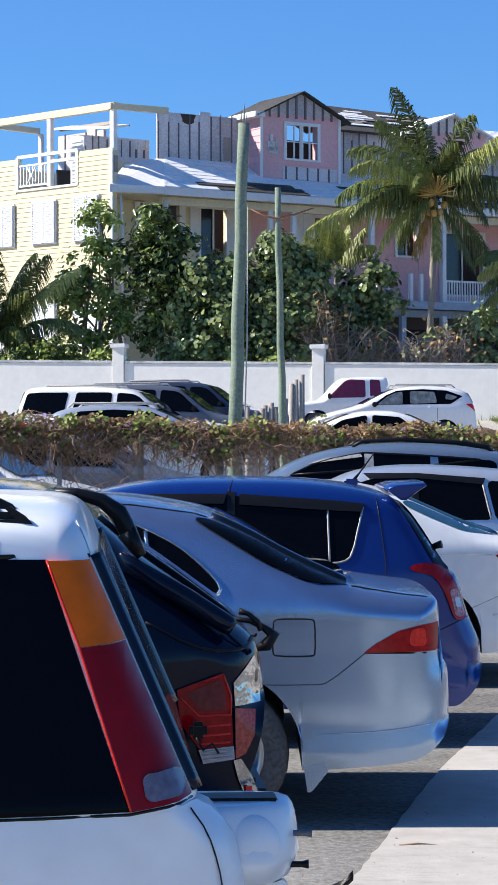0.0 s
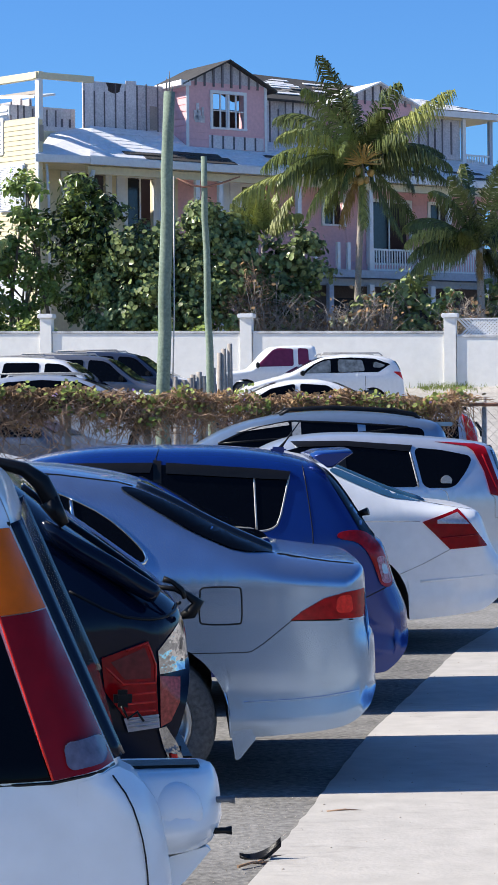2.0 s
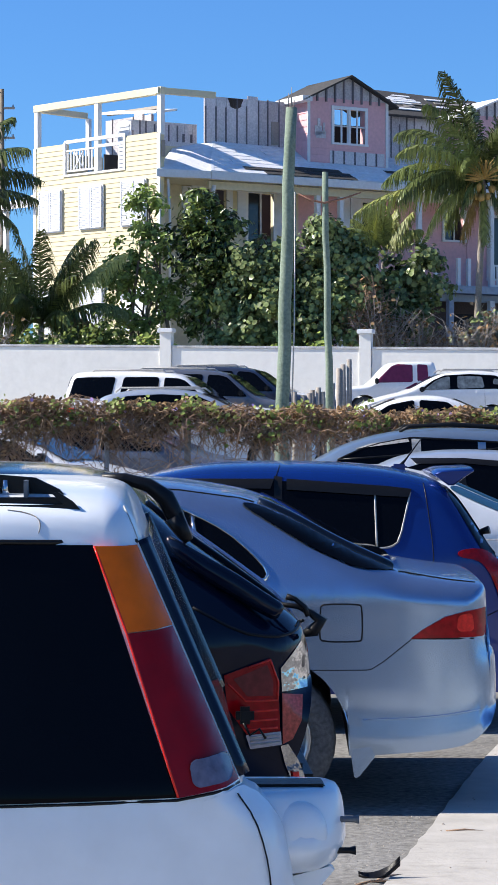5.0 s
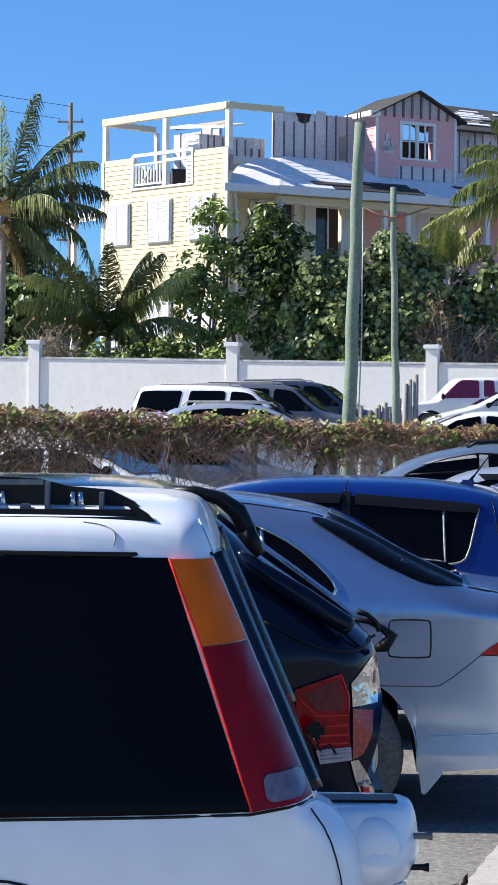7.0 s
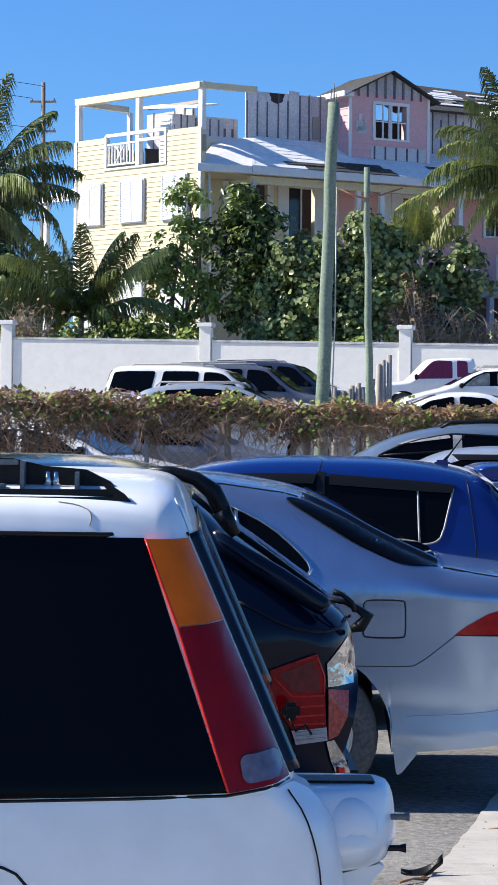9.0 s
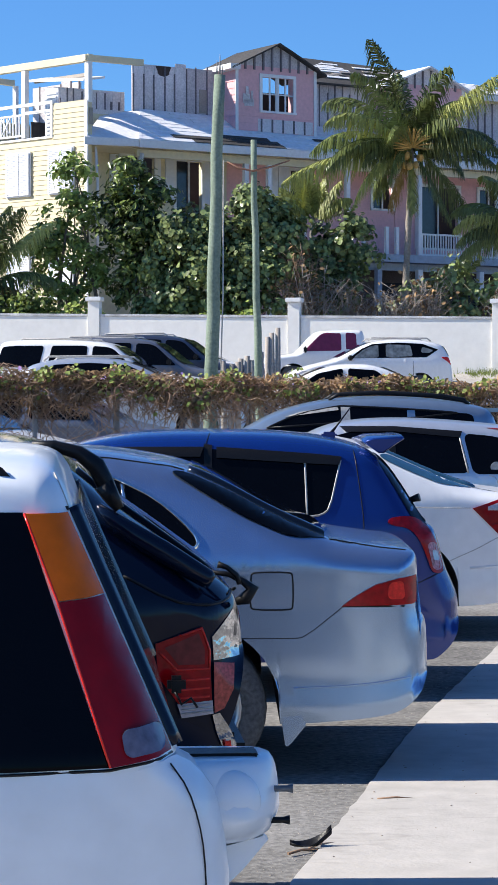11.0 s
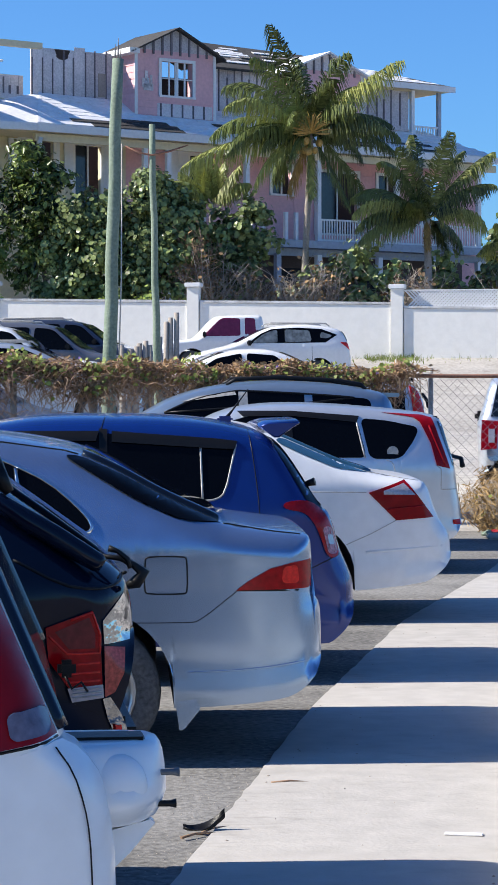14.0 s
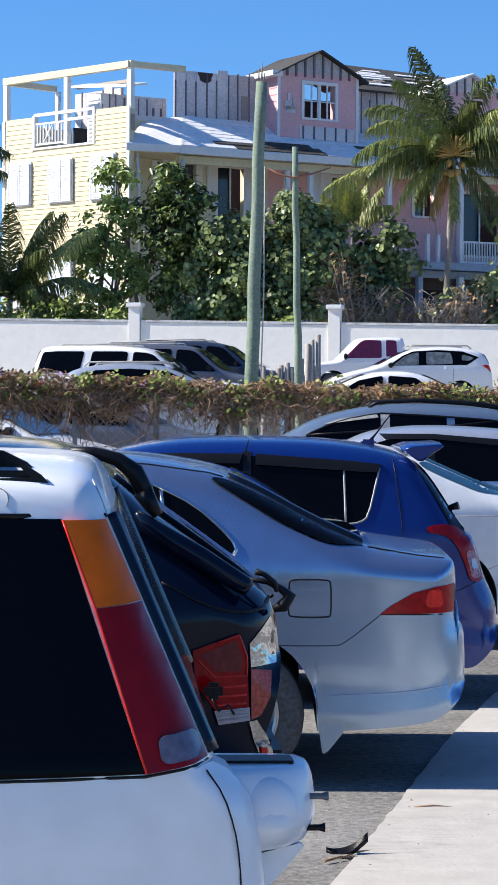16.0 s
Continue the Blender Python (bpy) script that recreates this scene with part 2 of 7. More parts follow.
def box(x0, x1, y0, y1, z0, z1, bevel=0.0, bm=None, m=None):
    bm = bm or bmesh.new()
    vs = bmesh.ops.create_cube(bm, size=1.0)["verts"]
    for v in vs:
        v.co = Vector((x0 + (v.co.x + 0.5) * (x1 - x0), y0 + (v.co.y + 0.5) * (y1 - y0), z0 + (v.co.z + 0.5) * (z1 - z0)))
    if m is not None:
        bmesh.ops.transform(bm, matrix=m, verts=vs)
    if bevel:
        es = {e for v in vs for e in v.link_edges}
        bmesh.ops.bevel(bm, geom=list(es), offset=bevel, segments=2, affect="EDGES")
    return bm


def tube(points, radii, sides=6, bm=None):
    """A tapered tube along points."""
    bm = bm or bmesh.new()
    pts = [Vector(p) for p in points]
    if not isinstance(radii, (list, tuple)):
        radii = [radii] * len(pts)
    rings = []
    for i, p in enumerate(pts):
        way = (pts[min(i + 1, len(pts) - 1)] - pts[max(i - 1, 0)]).normalized()
        side = way.orthogonal().normalized() if i == 0 else (side - way * side.dot(way)).normalized()
        up = way.cross(side)
        rings.append([bm.verts.new(p + (side * math.cos(k * math.tau / sides) + up * math.sin(k * math.tau / sides)) * radii[i]) for k in range(sides)])
    for a, b in zip(rings, rings[1:]):
        for k in range(sides):
            f = bm.faces.new((a[k], a[(k + 1) % sides], b[(k + 1) % sides], b[k]))
            f.smooth = True
    bm.faces.new(rings[0][::-1])
    bm.faces.new(rings[-1])
    return bm


def lathe(profile, sides=28):
    """A solid turned about the y axis; profile: radius, y."""
    verts, faces = [], []
    n = len(profile)
    for k in range(sides):
        a = k * math.tau / sides
        verts += [(r * math.cos(a), y, r * math.sin(a)) for r, y in profile]
    for k in range(sides):
        for j in range(n - 1):
            faces.append((k * n + j, k * n + j + 1, (k + 1) % sides * n + j + 1, (k + 1) % sides * n + j))
    return mesh_of("turned", verts, faces, True)


def chaikin(pts, times=2):
    p = np.array(pts, float)
    for _ in range(times):
        q, r = p[:-1] * 0.75 + p[1:] * 0.25, p[:-1] * 0.25 + p[1:] * 0.75
        p = np.vstack([p[:1], np.stack([q, r], 1).reshape(-1, 2)[1:-1], p[-1:]])
    return p


# ---- cars ----
class Shell:
    """A car body: x runs to the tail at 0, z up, both sides alike. top and low: outlines from nose to tail."""

    def __init__(self, top, low, wheels, half, belt, tumble=0.30, wheel_r=0.31, edge=(0.11, 0.17), crease=None, smooth=2, k=1.0, squat=1.0):
        self.k = k
        top = [(x, 1.66 - (1.66 - z) * squat if z > 0.98 else z) for x, z in top]
        self.top, self.low = chaikin(self.at(top), smooth), chaikin(low, 2)
        self.wheels, self.half, self.belt, self.tumble, self.wheel_r = wheels, half, belt, tumble, wheel_r
        self.edge, self.crease = edge, crease
        self.x0, self.x1 = self.top[0, 0], self.top[-1, 0]

    def at(self, pts):
        """Outlines drawn at another size, brought to this car's."""
        return [(x * self.k, 1.66 - (1.66 - z) * self.k) for x, z in pts]

    def zt(self, x):
        return np.interp(x, self.top[:, 0], self.top[:, 1])

    def zb(self, x):
        z = np.interp(x, self.low[:, 0], self.low[:, 1])
        for w in self.wheels:
            r = self.wheel_r + 0.055
            z = np.maximum(z, np.where(np.abs(x - w) < r, self.wheel_r + np.sqrt(np.maximum(r * r - (x - w) ** 2, 0)), 0))
        return np.minimum(z, self.zt(x))

    def y(self, x, z):
        """Half the width at a point of the side."""
        x, z = np.asarray(x, float), np.asarray(z, float)
        w = self.half - self.tumble * np.maximum(z - self.belt, 0) - 0.22 * np.maximum(0.5 - z, 0) ** 1.5
        w = w - 0.05 * np.maximum(self.belt - z - 0.12, 0) * (z > 0.4)
        back = np.clip((x + 0.75) / 0.75, 0, 1)
        front = np.clip((self.x0 + 0.9 - x) / 0.9, 0, 1)
        w = w - 0.11 * back ** 3 - 0.15 * front ** 3
        if self.crease:
            w = w + self.crease[1] * np.exp(-((z - self.crease[0]) / 0.035) ** 2)
        a, b = self.top[:-1], self.top[1:]
        p = np.stack([x.ravel(), z.ravel()], 1)[:, None]
        ab = b - a
        k = np.clip(((p - a) * ab).sum(2) / np.maximum((ab ** 2).sum(1), 1e-12), 0, 1)
        d = np.sqrt((((a + k[..., None] * ab) - p) ** 2).sum(2).min(1)).reshape(x.shape)
        q = 1 - np.clip(d / self.edge[0], 0, 1)
        return w - self.edge[1] * (1 - np.sqrt(np.maximum(1 - q * q, 0)))

    def body(self, parent, paint_, name="body"):
        xs = [self.x0, self.x1]
        t = self.top
        for i in range(len(t) - 1):
            n = max(1, int(np.hypot(*(t[i + 1] - t[i])) / 0.05))
            xs += [t[i, 0] + (t[i + 1, 0] - t[i, 0]) * k / n for k in range(n)]
        xs += list(self.low[:, 0])
        for w in self.wheels:
            r = self.wheel_r + 0.055
            xs += [w + r * math.cos(k * math.pi / 16) for k in range(17)] + [w - r - 0.003, w + r + 0.003]
        xs = np.array(sorted(x for x in xs if self.x0 <= x <= self.x1))
        xs = xs[np.concatenate([[True], np.diff(xs) > 0.0015])]
        s = np.array([0, .04, .1, .18, .27, .36, .45, .54, .62, .69, .75, .80, .84, .875, .905, .93, .95, .966, .98, .99, 1.0])
        lo, hi = self.zb(xs), self.zt(xs)
        Z = lo[:, None] + (hi - lo)[:, None] * s
        X = np.repeat(xs[:, None], len(s), 1)
        Yv = self.y(X, Z)
        n, k = X.shape
        verts, faces, mats = [], [], []
        for sign in (-1, 1):
            verts += [(X[i, j], sign * Yv[i, j], Z[i, j]) for i in range(n) for j in range(k)]
        mid = 2 * n * k
        for i in range(n):
            c = 0.018 if hi[i] > self.belt + 0.15 else 0.010
            verts += [(xs[i], -Yv[i, -1] * 0.5, hi[i] + c * 0.8), (xs[i], 0, hi[i] + c), (xs[i], Yv[i, -1] * 0.5, hi[i] + c * 0.8)]
        for i in range(n - 1):
            for j in range(k - 1):
                a, b = i * k + j, (i + 1) * k + j
                faces.append((a, b, b + 1, a + 1))
                mats.append(0)
                a, b = a + n * k, b + n * k
                faces.append((a, a + 1, b + 1, b))
                mats.append(0)
            row = [i * k + k - 1, mid + 3 * i, mid + 3 * i + 1, mid + 3 * i + 2, n * k + i * k + k - 1]
            nxt = [(i + 1) * k + k - 1, mid + 3 * i + 3, mid + 3 * i + 4, mid + 3 * i + 5, n * k + (i + 1) * k + k - 1]
            for c in range(4):
                faces.append((row[c], nxt[c], nxt[c + 1], row[c + 1]))
                mats.append(0)
            faces.append((i * k, n * k + i * k, n * k + (i + 1) * k, (i + 1) * k))
            mats.append(1)
        me = mesh_of(name, verts, faces, True)
        me.polygons.foreach_set("material_index", mats)
        bm = bmesh.new()
        bm.from_mesh(me)
        bmesh.ops.recalc_face_normals(bm, faces=bm.faces)
        for e in bm.edges:
            if e.is_manifold and e.link_faces[0].material_index != e.link_faces[1].material_index:
                e.smooth = False
        bm.to_mesh(me)
        bm.free()
        return part(name, me, [paint_, M["underbody"]], parent)

    def patch(self, name, poly, material, parent, out=0.004, deep=0.012, sides=(-1,), label="", rounds=1, soft=True):
        """A panel, pane or lens that lies on the side; poly in x, z."""
        poly = [(x, min(z, float(self.zt(x)) - 0.004 if x < self.x1 - 0.03 else z)) for x, z in self.at(poly)]
        span = np.ptp(np.array(poly, float), axis=0)
        p = rounded(poly, rounds, min(0.035, 0.16 * span.min())) if rounds else np.array(poly, float)
        made = None
        for sign in sides:
            bm = bmesh.new()
            f = bm.faces.new([bm.verts.new((x, 0, z)) for x, z in p])
            if f.normal.y == 0:
                f.normal_update()
            bmesh.ops.triangulate(bm, faces=[f])
            zs, xs2 = (p[:, 1].min(), p[:, 1].max()), (p[:, 0].min(), p[:, 0].max())
            for v0, axis in ((zs, 2), (xs2, 0)):
                n = max(1, min(30, int((v0[1] - v0[0]) / 0.024)))
                for i in range(1, n):
                    co = [0, 0, 0]
                    co[axis] = v0[0] + (v0[1] - v0[0]) * i / n
                    no = [0, 0, 0]
                    no[axis] = 1
                    bmesh.ops.bisect_plane(bm, geom=bm.verts[:] + bm.edges[:] + bm.faces[:], plane_co=co, plane_no=no)
            co = np.array([v.co for v in bm.verts])
            ys = self.y(co[:, 0], co[:, 2])
            for v, y in zip(bm.verts, ys):
                v.co.y = sign * (y + out)
            rim = [e for e in bm.edges if e.is_boundary]
            ext = bmesh.ops.extrude_edge_only(bm, edges=rim)["geom"]
            for v in ext:
                if isinstance(v, bmesh.types.BMVert):
                    v.co.y -= sign * deep
            for e in rim:
                e.smooth = False
            for f in bm.faces:
                f.smooth = soft
            bmesh.ops.recalc_face_normals(bm, faces=bm.faces)
            made = part(name, bm, material, parent, label)
        return made

    def line(self, name, pts, material, parent, r=0.003, sides=(-1,), rounds=1, out=0.0, steps=5):
        pts = [(x, min(z, float(self.zt(x)) - 0.003 if x < self.x1 - 0.03 else z)) for x, z in self.at(pts)]
        p = chaikin(pts, rounds) if rounds else np.array(pts, float)
        q = []
        for a, b in zip(p, p[1:]):
            q += [a + (b - a) * k / steps for k in range(steps)]
        q = np.array(q + [p[-1]])
        ys = self.y(q[:, 0], q[:, 1]) + out
        for sign in sides:
            part(name, tube([(x, sign * y, z) for (x, z), y in zip(q, ys)], r, 5), material, parent)

    def cross_glass(self, name, a, b, material, parent, e0=-1.0, e1=1.0, lift=0.016, crown=0.012, ahead=0.0, widen=0.008, steps=10):
        """A pane that lies across the car on its top outline, from a to b."""
        bm = bmesh.new()
        rows = []
        for i in range(steps + 1):
            x = a + (b - a) * i / steps
            z = float(self.zt(x))
            w = float(self.y(x, z)) + widen
            rows.append([bm.verts.new((x + ahead, w * e, z + lift + crown * (1 - e * e))) for e in np.linspace(e0, e1, 7)])
        for p, q in zip(rows, rows[1:]):
            for j in range(6):
                bm.faces.new((p[j], q[j], q[j + 1], p[j + 1])).smooth = True
        ext = bmesh.ops.extrude_edge_only(bm, edges=[e for e in bm.edges if e.is_boundary])["geom"]
        for v in ext:
            if isinstance(v, bmesh.types.BMVert):
                v.co.z -= 0.02
        bmesh.ops.recalc_face_normals(bm, faces=bm.faces)
        return part(name, bm, material, parent)

    def glass_frame(self, poly, parent, material, r=0.006, sides=(-1,)):
        self.line("window_trim", list(poly) + [poly[0]], material, parent, r, sides, 1, 0.003)

    def fit_wheels(self, parent, rim="rim"):
        r = self.wheel_r
        for w in self.wheels:
            for sign in (-1, 1):
                tyre = lathe([(r * 0.66, -0.09), (r * 0.80, -0.105), (r * 0.93, -0.10), (r * 0.985, -0.08), (r, -0.045), (r * 0.985, -0.04), (r * 0.985, -0.034), (r, -0.03), (r, 0.03), (r * 0.985, 0.034), (r, 0.045), (r * 0.985, 0.08), (r * 0.93, 0.10), (r * 0.66, 0.09)])
                ob = part("wheel", tyre, M["rubber"], parent)
                ob.location = (w, sign * (self.half - 0.135), r)
                bm = bmesh.new()
                bm.from_mesh(lathe([(r * 0.67, 0.085), (r * 0.67, -0.085), (r * 0.60, -0.085), (r * 0.57, -0.03), (r * 0.20, -0.03), (r * 0.18, -0.06), (0.001, -0.062)]))
                for k in range(6):
                    box(-0.028, 0.028, -0.075, -0.03, 0.05, r * 0.62, 0.008, bm, Matrix.Rotation(k * math.tau / 6, 4, "Y"))
                rim_ob = part("rim", bm, M[rim], ob)
                if sign > 0:
                    rim_ob.rotation_euler = (0, 0, math.pi)



def rounded(poly, rounds, most=0.035):
    """A closed outline with its corners cut by a small length, again and again."""
    p = [np.array(q, float) for q in poly]
    for k in range(rounds + 1):
        out = []
        for i, q in enumerate(p):
            for other in (p[i - 1], p[(i + 1) % len(p)]):
                d = other - q
                n = np.hypot(*d) + 1e-9
                out.append(q + d / n * min(0.25 * n, most / 2.6 ** k))
        p = out
    return np.array(p)


def car_low(length, rear, sill=0.20):
    """The lower outline from nose to tail; rear: the last points."""
    return [(-length, 0.42), (-length + 0.08, 0.26), (-length + 0.35, 0.20), (-1.5, sill)] + rear


# ---- ground ----
def lot_height(y, x=0.0):
    """The ground behind the fence climbs, and falls from west to east near the wall."""
    z = float(np.interp(y, (30, 50, 63, 68, 73, 78), (0, 1.1, 1.64, 2.0, 2.5, 3.0)))
    return z + float(np.clip((y - 60) / 8, 0, 1) * np.clip((84 - y) / 6, 0, 1) * np.interp(x, (-20, 0, 8, 20), (-0.25, 0, 0.28, 0.55)))


def ground():
    rng = random.Random(4)
    ys = [-300, -60, -20, 0, 6, 12, 18, 24, 26, 28, 30] + [30 + 2.2 * k for k in range(1, 21)] + [78, 84, 100, 140, 300, 900, 2600]
    xs = [-2500, -600, -150, -60] + [-40 + 2.5 * k for k in range(33)] + [60, 150, 600, 2500]
    def height(x, y):
        z = lot_height(y, x)
        if 31 < y < 72 and abs(x) < 40:
            z += rng.uniform(-0.04, 0.04)
        return z
    verts = [(x, y, height(x, y)) for y in ys for x in xs]
    n = len(xs)
    faces = [(j * n + i, j * n + i + 1, (j + 1) * n + i + 1, (j + 1) * n + i) for j in range(len(ys) - 1) for i in range(n - 1)]
    me = mesh_of("ground", verts, faces)
    ob = part("ground", me, [M["asphalt"], M["sand"]])
    me.polygons.foreach_set("material_index", [0 if ys[k // (n - 1) + 1] <= 26 else 1 for k in range(len(faces))])
    return tagged(ob, "worn grey asphalt lot rising to pale sandy ground", "ground", kind="structure")


ground()


STRIP_LEFT = ((-1.9, -4.0), (-0.35, 4.9), (0.138, 7.5), (0.953, 11.7), (1.93, 15.95), (3.18, 20.1), (3.88, 22.75))
STRIP_RIGHT = ((-0.7, -4.0), (0.90, 4.9), (1.36, 7.46), (1.83, 10.05), (2.52, 13.85), (3.37, 17.6), (4.6, 22.2))


def strip():
    """The pale concrete drive, with a ragged edge towards the asphalt."""
    rng = random.Random(8)
    ys = [-4 + 0.12 * k for k in range(int(26.9 / 0.12))]
    lx = np.interp(ys, [p[1] for p in STRIP_LEFT], [p[0] for p in STRIP_LEFT])
    rx = np.interp(ys, [p[1] for p in STRIP_RIGHT], [p[0] for p in STRIP_RIGHT]) + 0.35
    verts, faces = [], []
    for y, a, b in zip(ys, lx, rx):
        b = b + max(0, y - 17.5) * 1.2
        a += rng.uniform(-0.006, 0.006)
        verts += [(a, y, -0.02), (a + 0.01, y, 0.012), (a * 0.5 + b * 0.5, y, 0.014), (b, y, 0.012), (b, y, -0.02)]
    for k in range(len(ys) - 1):
        for j in range(4):
            faces.append((k * 5 + j, k * 5 + j + 1, k * 5 + 5 + j + 1, k * 5 + 5 + j))
    ob = part("pavement", mesh_of("pavement", verts, faces), M["concrete"])
    tagged(ob, "pale sunlit concrete drive beside the parked cars", "pavement", kind="structure")


strip()


def kerb_blocks():
    rng = random.Random(5)
    cuts = [4.0, 6.3, 8.35, 10.5, 12.6, 14.9, 17.2]
    for a, b in zip(cuts, cuts[1:]):
        x0, x1 = (float(np.interp(y, [p[1] for p in STRIP_RIGHT], [p[0] for p in STRIP_RIGHT])) for y in (a, b))
        n = b - a - rng.uniform(0.05, 0.12)
        ang = math.atan2(b - a, x1 - x0)
        h = rng.uniform(0.17, 0.24)
        bm = box(0, n, -0.42, 0.0, 0, h, 0.03)
        bmesh.ops.subdivide_edges(bm, edges=bm.edges[:], cuts=2, use_grid_fill=True)
        for v in bm.verts:
            v.co += Vector((rng.uniform(-1, 1), rng.uniform(-1, 1), rng.uniform(-1, 0.4))) * 0.008
        ob = part("kerb_block", bm, M["kerbstone"])
        ob.matrix_basis = pose(x0 + 0.01, a, 0.012, 0, 0, math.degrees(ang) + rng.uniform(-1, 1))
        tagged(ob, "chipped white concrete kerb block on the drive", "kerb block", "kerb blocks along the drive")
    bm = box(3.9, 12.0, 24.45, 24.62, 0, 0.07, 0.02)
    tagged(part("kerb", bm, M["kerbstone"]), "weathered concrete kerb below the dry shrub", "kerb", kind="structure")


kerb_blocks()


def grit():
    """Loose stones on the asphalt and along the drive's edge."""
    rng = random.Random(11)
    verts, faces = [], []
    def stone(x, y, z, r):
        k = len(verts)
        for i in range(5):
            a = i * math.tau / 5 + rng.random()
            verts.append((x + r * math.cos(a) * rng.uniform(0.6, 1.2), y + r * math.sin(a) * rng.uniform(0.6, 1.2), z - 0.003))
        verts.append((x, y, z + r * rng.uniform(0.25, 0.5)))
        faces.extend((k + i, k + (i + 1) % 5, k + 5) for i in range(5))
    for _ in range(1900):
        y = rng.uniform(6, 23)
        e = float(np.interp(y, [p[1] for p in STRIP_LEFT], [p[0] for p in STRIP_LEFT]))
        stone(e - abs(rng.gauss(0, 0.16)), y, 0.0, rng.uniform(0.003, 0.009))
    for _ in range(260):
        y = rng.uniform(6, 18)
        e = float(np.interp(y, [p[1] for p in STRIP_RIGHT], [p[0] for p in STRIP_RIGHT]))
        stone(e - abs(rng.gauss(0, 0.07)), y, 0.013, rng.uniform(0.004, 0.012))
    for _ in range(300):
        y = rng.uniform(6, 22)
        a, b = (float(np.interp(y, [p[1] for p in s], [p[0] for p in s])) for s in (STRIP_LEFT, STRIP_RIGHT))
        stone(rng.uniform(a, b), y, 0.013, rng.uniform(0.004, 0.012))
    ob = part("gravel", mesh_of("gravel", verts, faces), M["old_wood"])
    tagged(ob, "loose grey grit along the edges of the drive", "gravel", kind="stuff")


grit()


def debris():
    t = thing("bumper_scrap", pose(0.318, 8.50, 0.012, 0, 0, 8) @ Matrix.Diagonal((0.52, 0.62, 0.36, 1)), "torn black plastic bumper scrap on the drive", "car debris")
    verts, faces = [], []
    n = 9
    for i in range(n):
        u = i / (n - 1)
        w = 0.012 + 0.045 * math.sin(math.pi * min(1, u * 1.25)) * (1 if u < 0.8 else 1.3)
        z = 0.03 + 0.11 * u ** 1.6 - 0.07 * math.sin(u * math.pi)
        for k, (dy, dz) in enumerate(((-1, 0.02), (-0.3, -0.01), (0.5, 0.0), (1, 0.04))):
            verts.append((-0.17 + 0.30 * u, dy * w, max(0.002, z + dz * (1 + u))))
    for i in range(n - 1):
        for k in range(3):
            faces.append((i * 4 + k, i * 4 + k + 1, i * 4 + 5 + k, i * 4 + 4 + k))
    ob = part("scrap", mesh_of("scrap", verts, faces, True), M["black_plastic"], t)
    mod = ob.modifiers.new("thickness", "SOLIDIFY")
    mod.thickness = 0.006
    for x, y, a in ((0.22, 8.36, 40), (0.30, 8.45, 55), (0.62, 9.5, 10)):
        tagged(part("twig", tube([(0, 0, 0.008), (0.08, 0.01, 0.012), (0.17, -0.01, 0.006)], [0.006, 0.005, 0.002], 5), M["twig"]), "short dry twig lying on the ground", "twig", "twigs on the ground").matrix_basis = pose(x, y, 0.004, 0, 0, a)
    for x, y, a in ((1.25, 8.35, -12),):
        bm = box(-0.07, 0.07, -0.022, 0.022, 0.0, 0.006, 0.002)
        tagged(part("paper_scrap", bm, M["white_paint"]), "small strip of white litter on the drive", "litter").matrix_basis = pose(x, y, 0.014, 0, 0, a)


debris()


def litter():
    """Small scraps blown against the kerb."""
    rng = random.Random(14)
    for x, y, material, label in ((4.05, 24.9, "red_car", "crumpled red wrapper by the kerb"), (4.55, 25.0, "white_paint", "crumpled white bag by the kerb"), (4.7, 24.95, "galv", "grey plastic scrap by the kerb"), (3.95, 24.85, "pole_green", "green bottle scrap by the kerb")):
        bm = bmesh.new()
        bmesh.ops.create_icosphere(bm, subdivisions=2, radius=0.06)
        for v in bm.verts:
            v.co = Vector((v.co.x * 1.3, v.co.y, max(-0.02, v.co.z * 0.7))) * rng.uniform(0.7, 1.25)
        tagged(part("litter", bm, M[material]), label, "litter", "litter along the kerb").matrix_basis = pose(x, y, 0.04, 0, 0, rng.uniform(0, 180))


litter()


# ---- parked cars ----
def put_car(label, shell, x, y_side, paint_, category="car", turn=0, z=0.0, group="cars parked in a row", rim="rim"):
    """turn: degrees about the near corner of the tail."""
    m = pose(x - 0.25, y_side, z, 0, 0, turn) @ pose(0.25, shell.half, 0)
    c = thing("car", m, label, category, group)
    shell.body(c, M[paint_])
    shell.fit_wheels(c, rim)
    return c


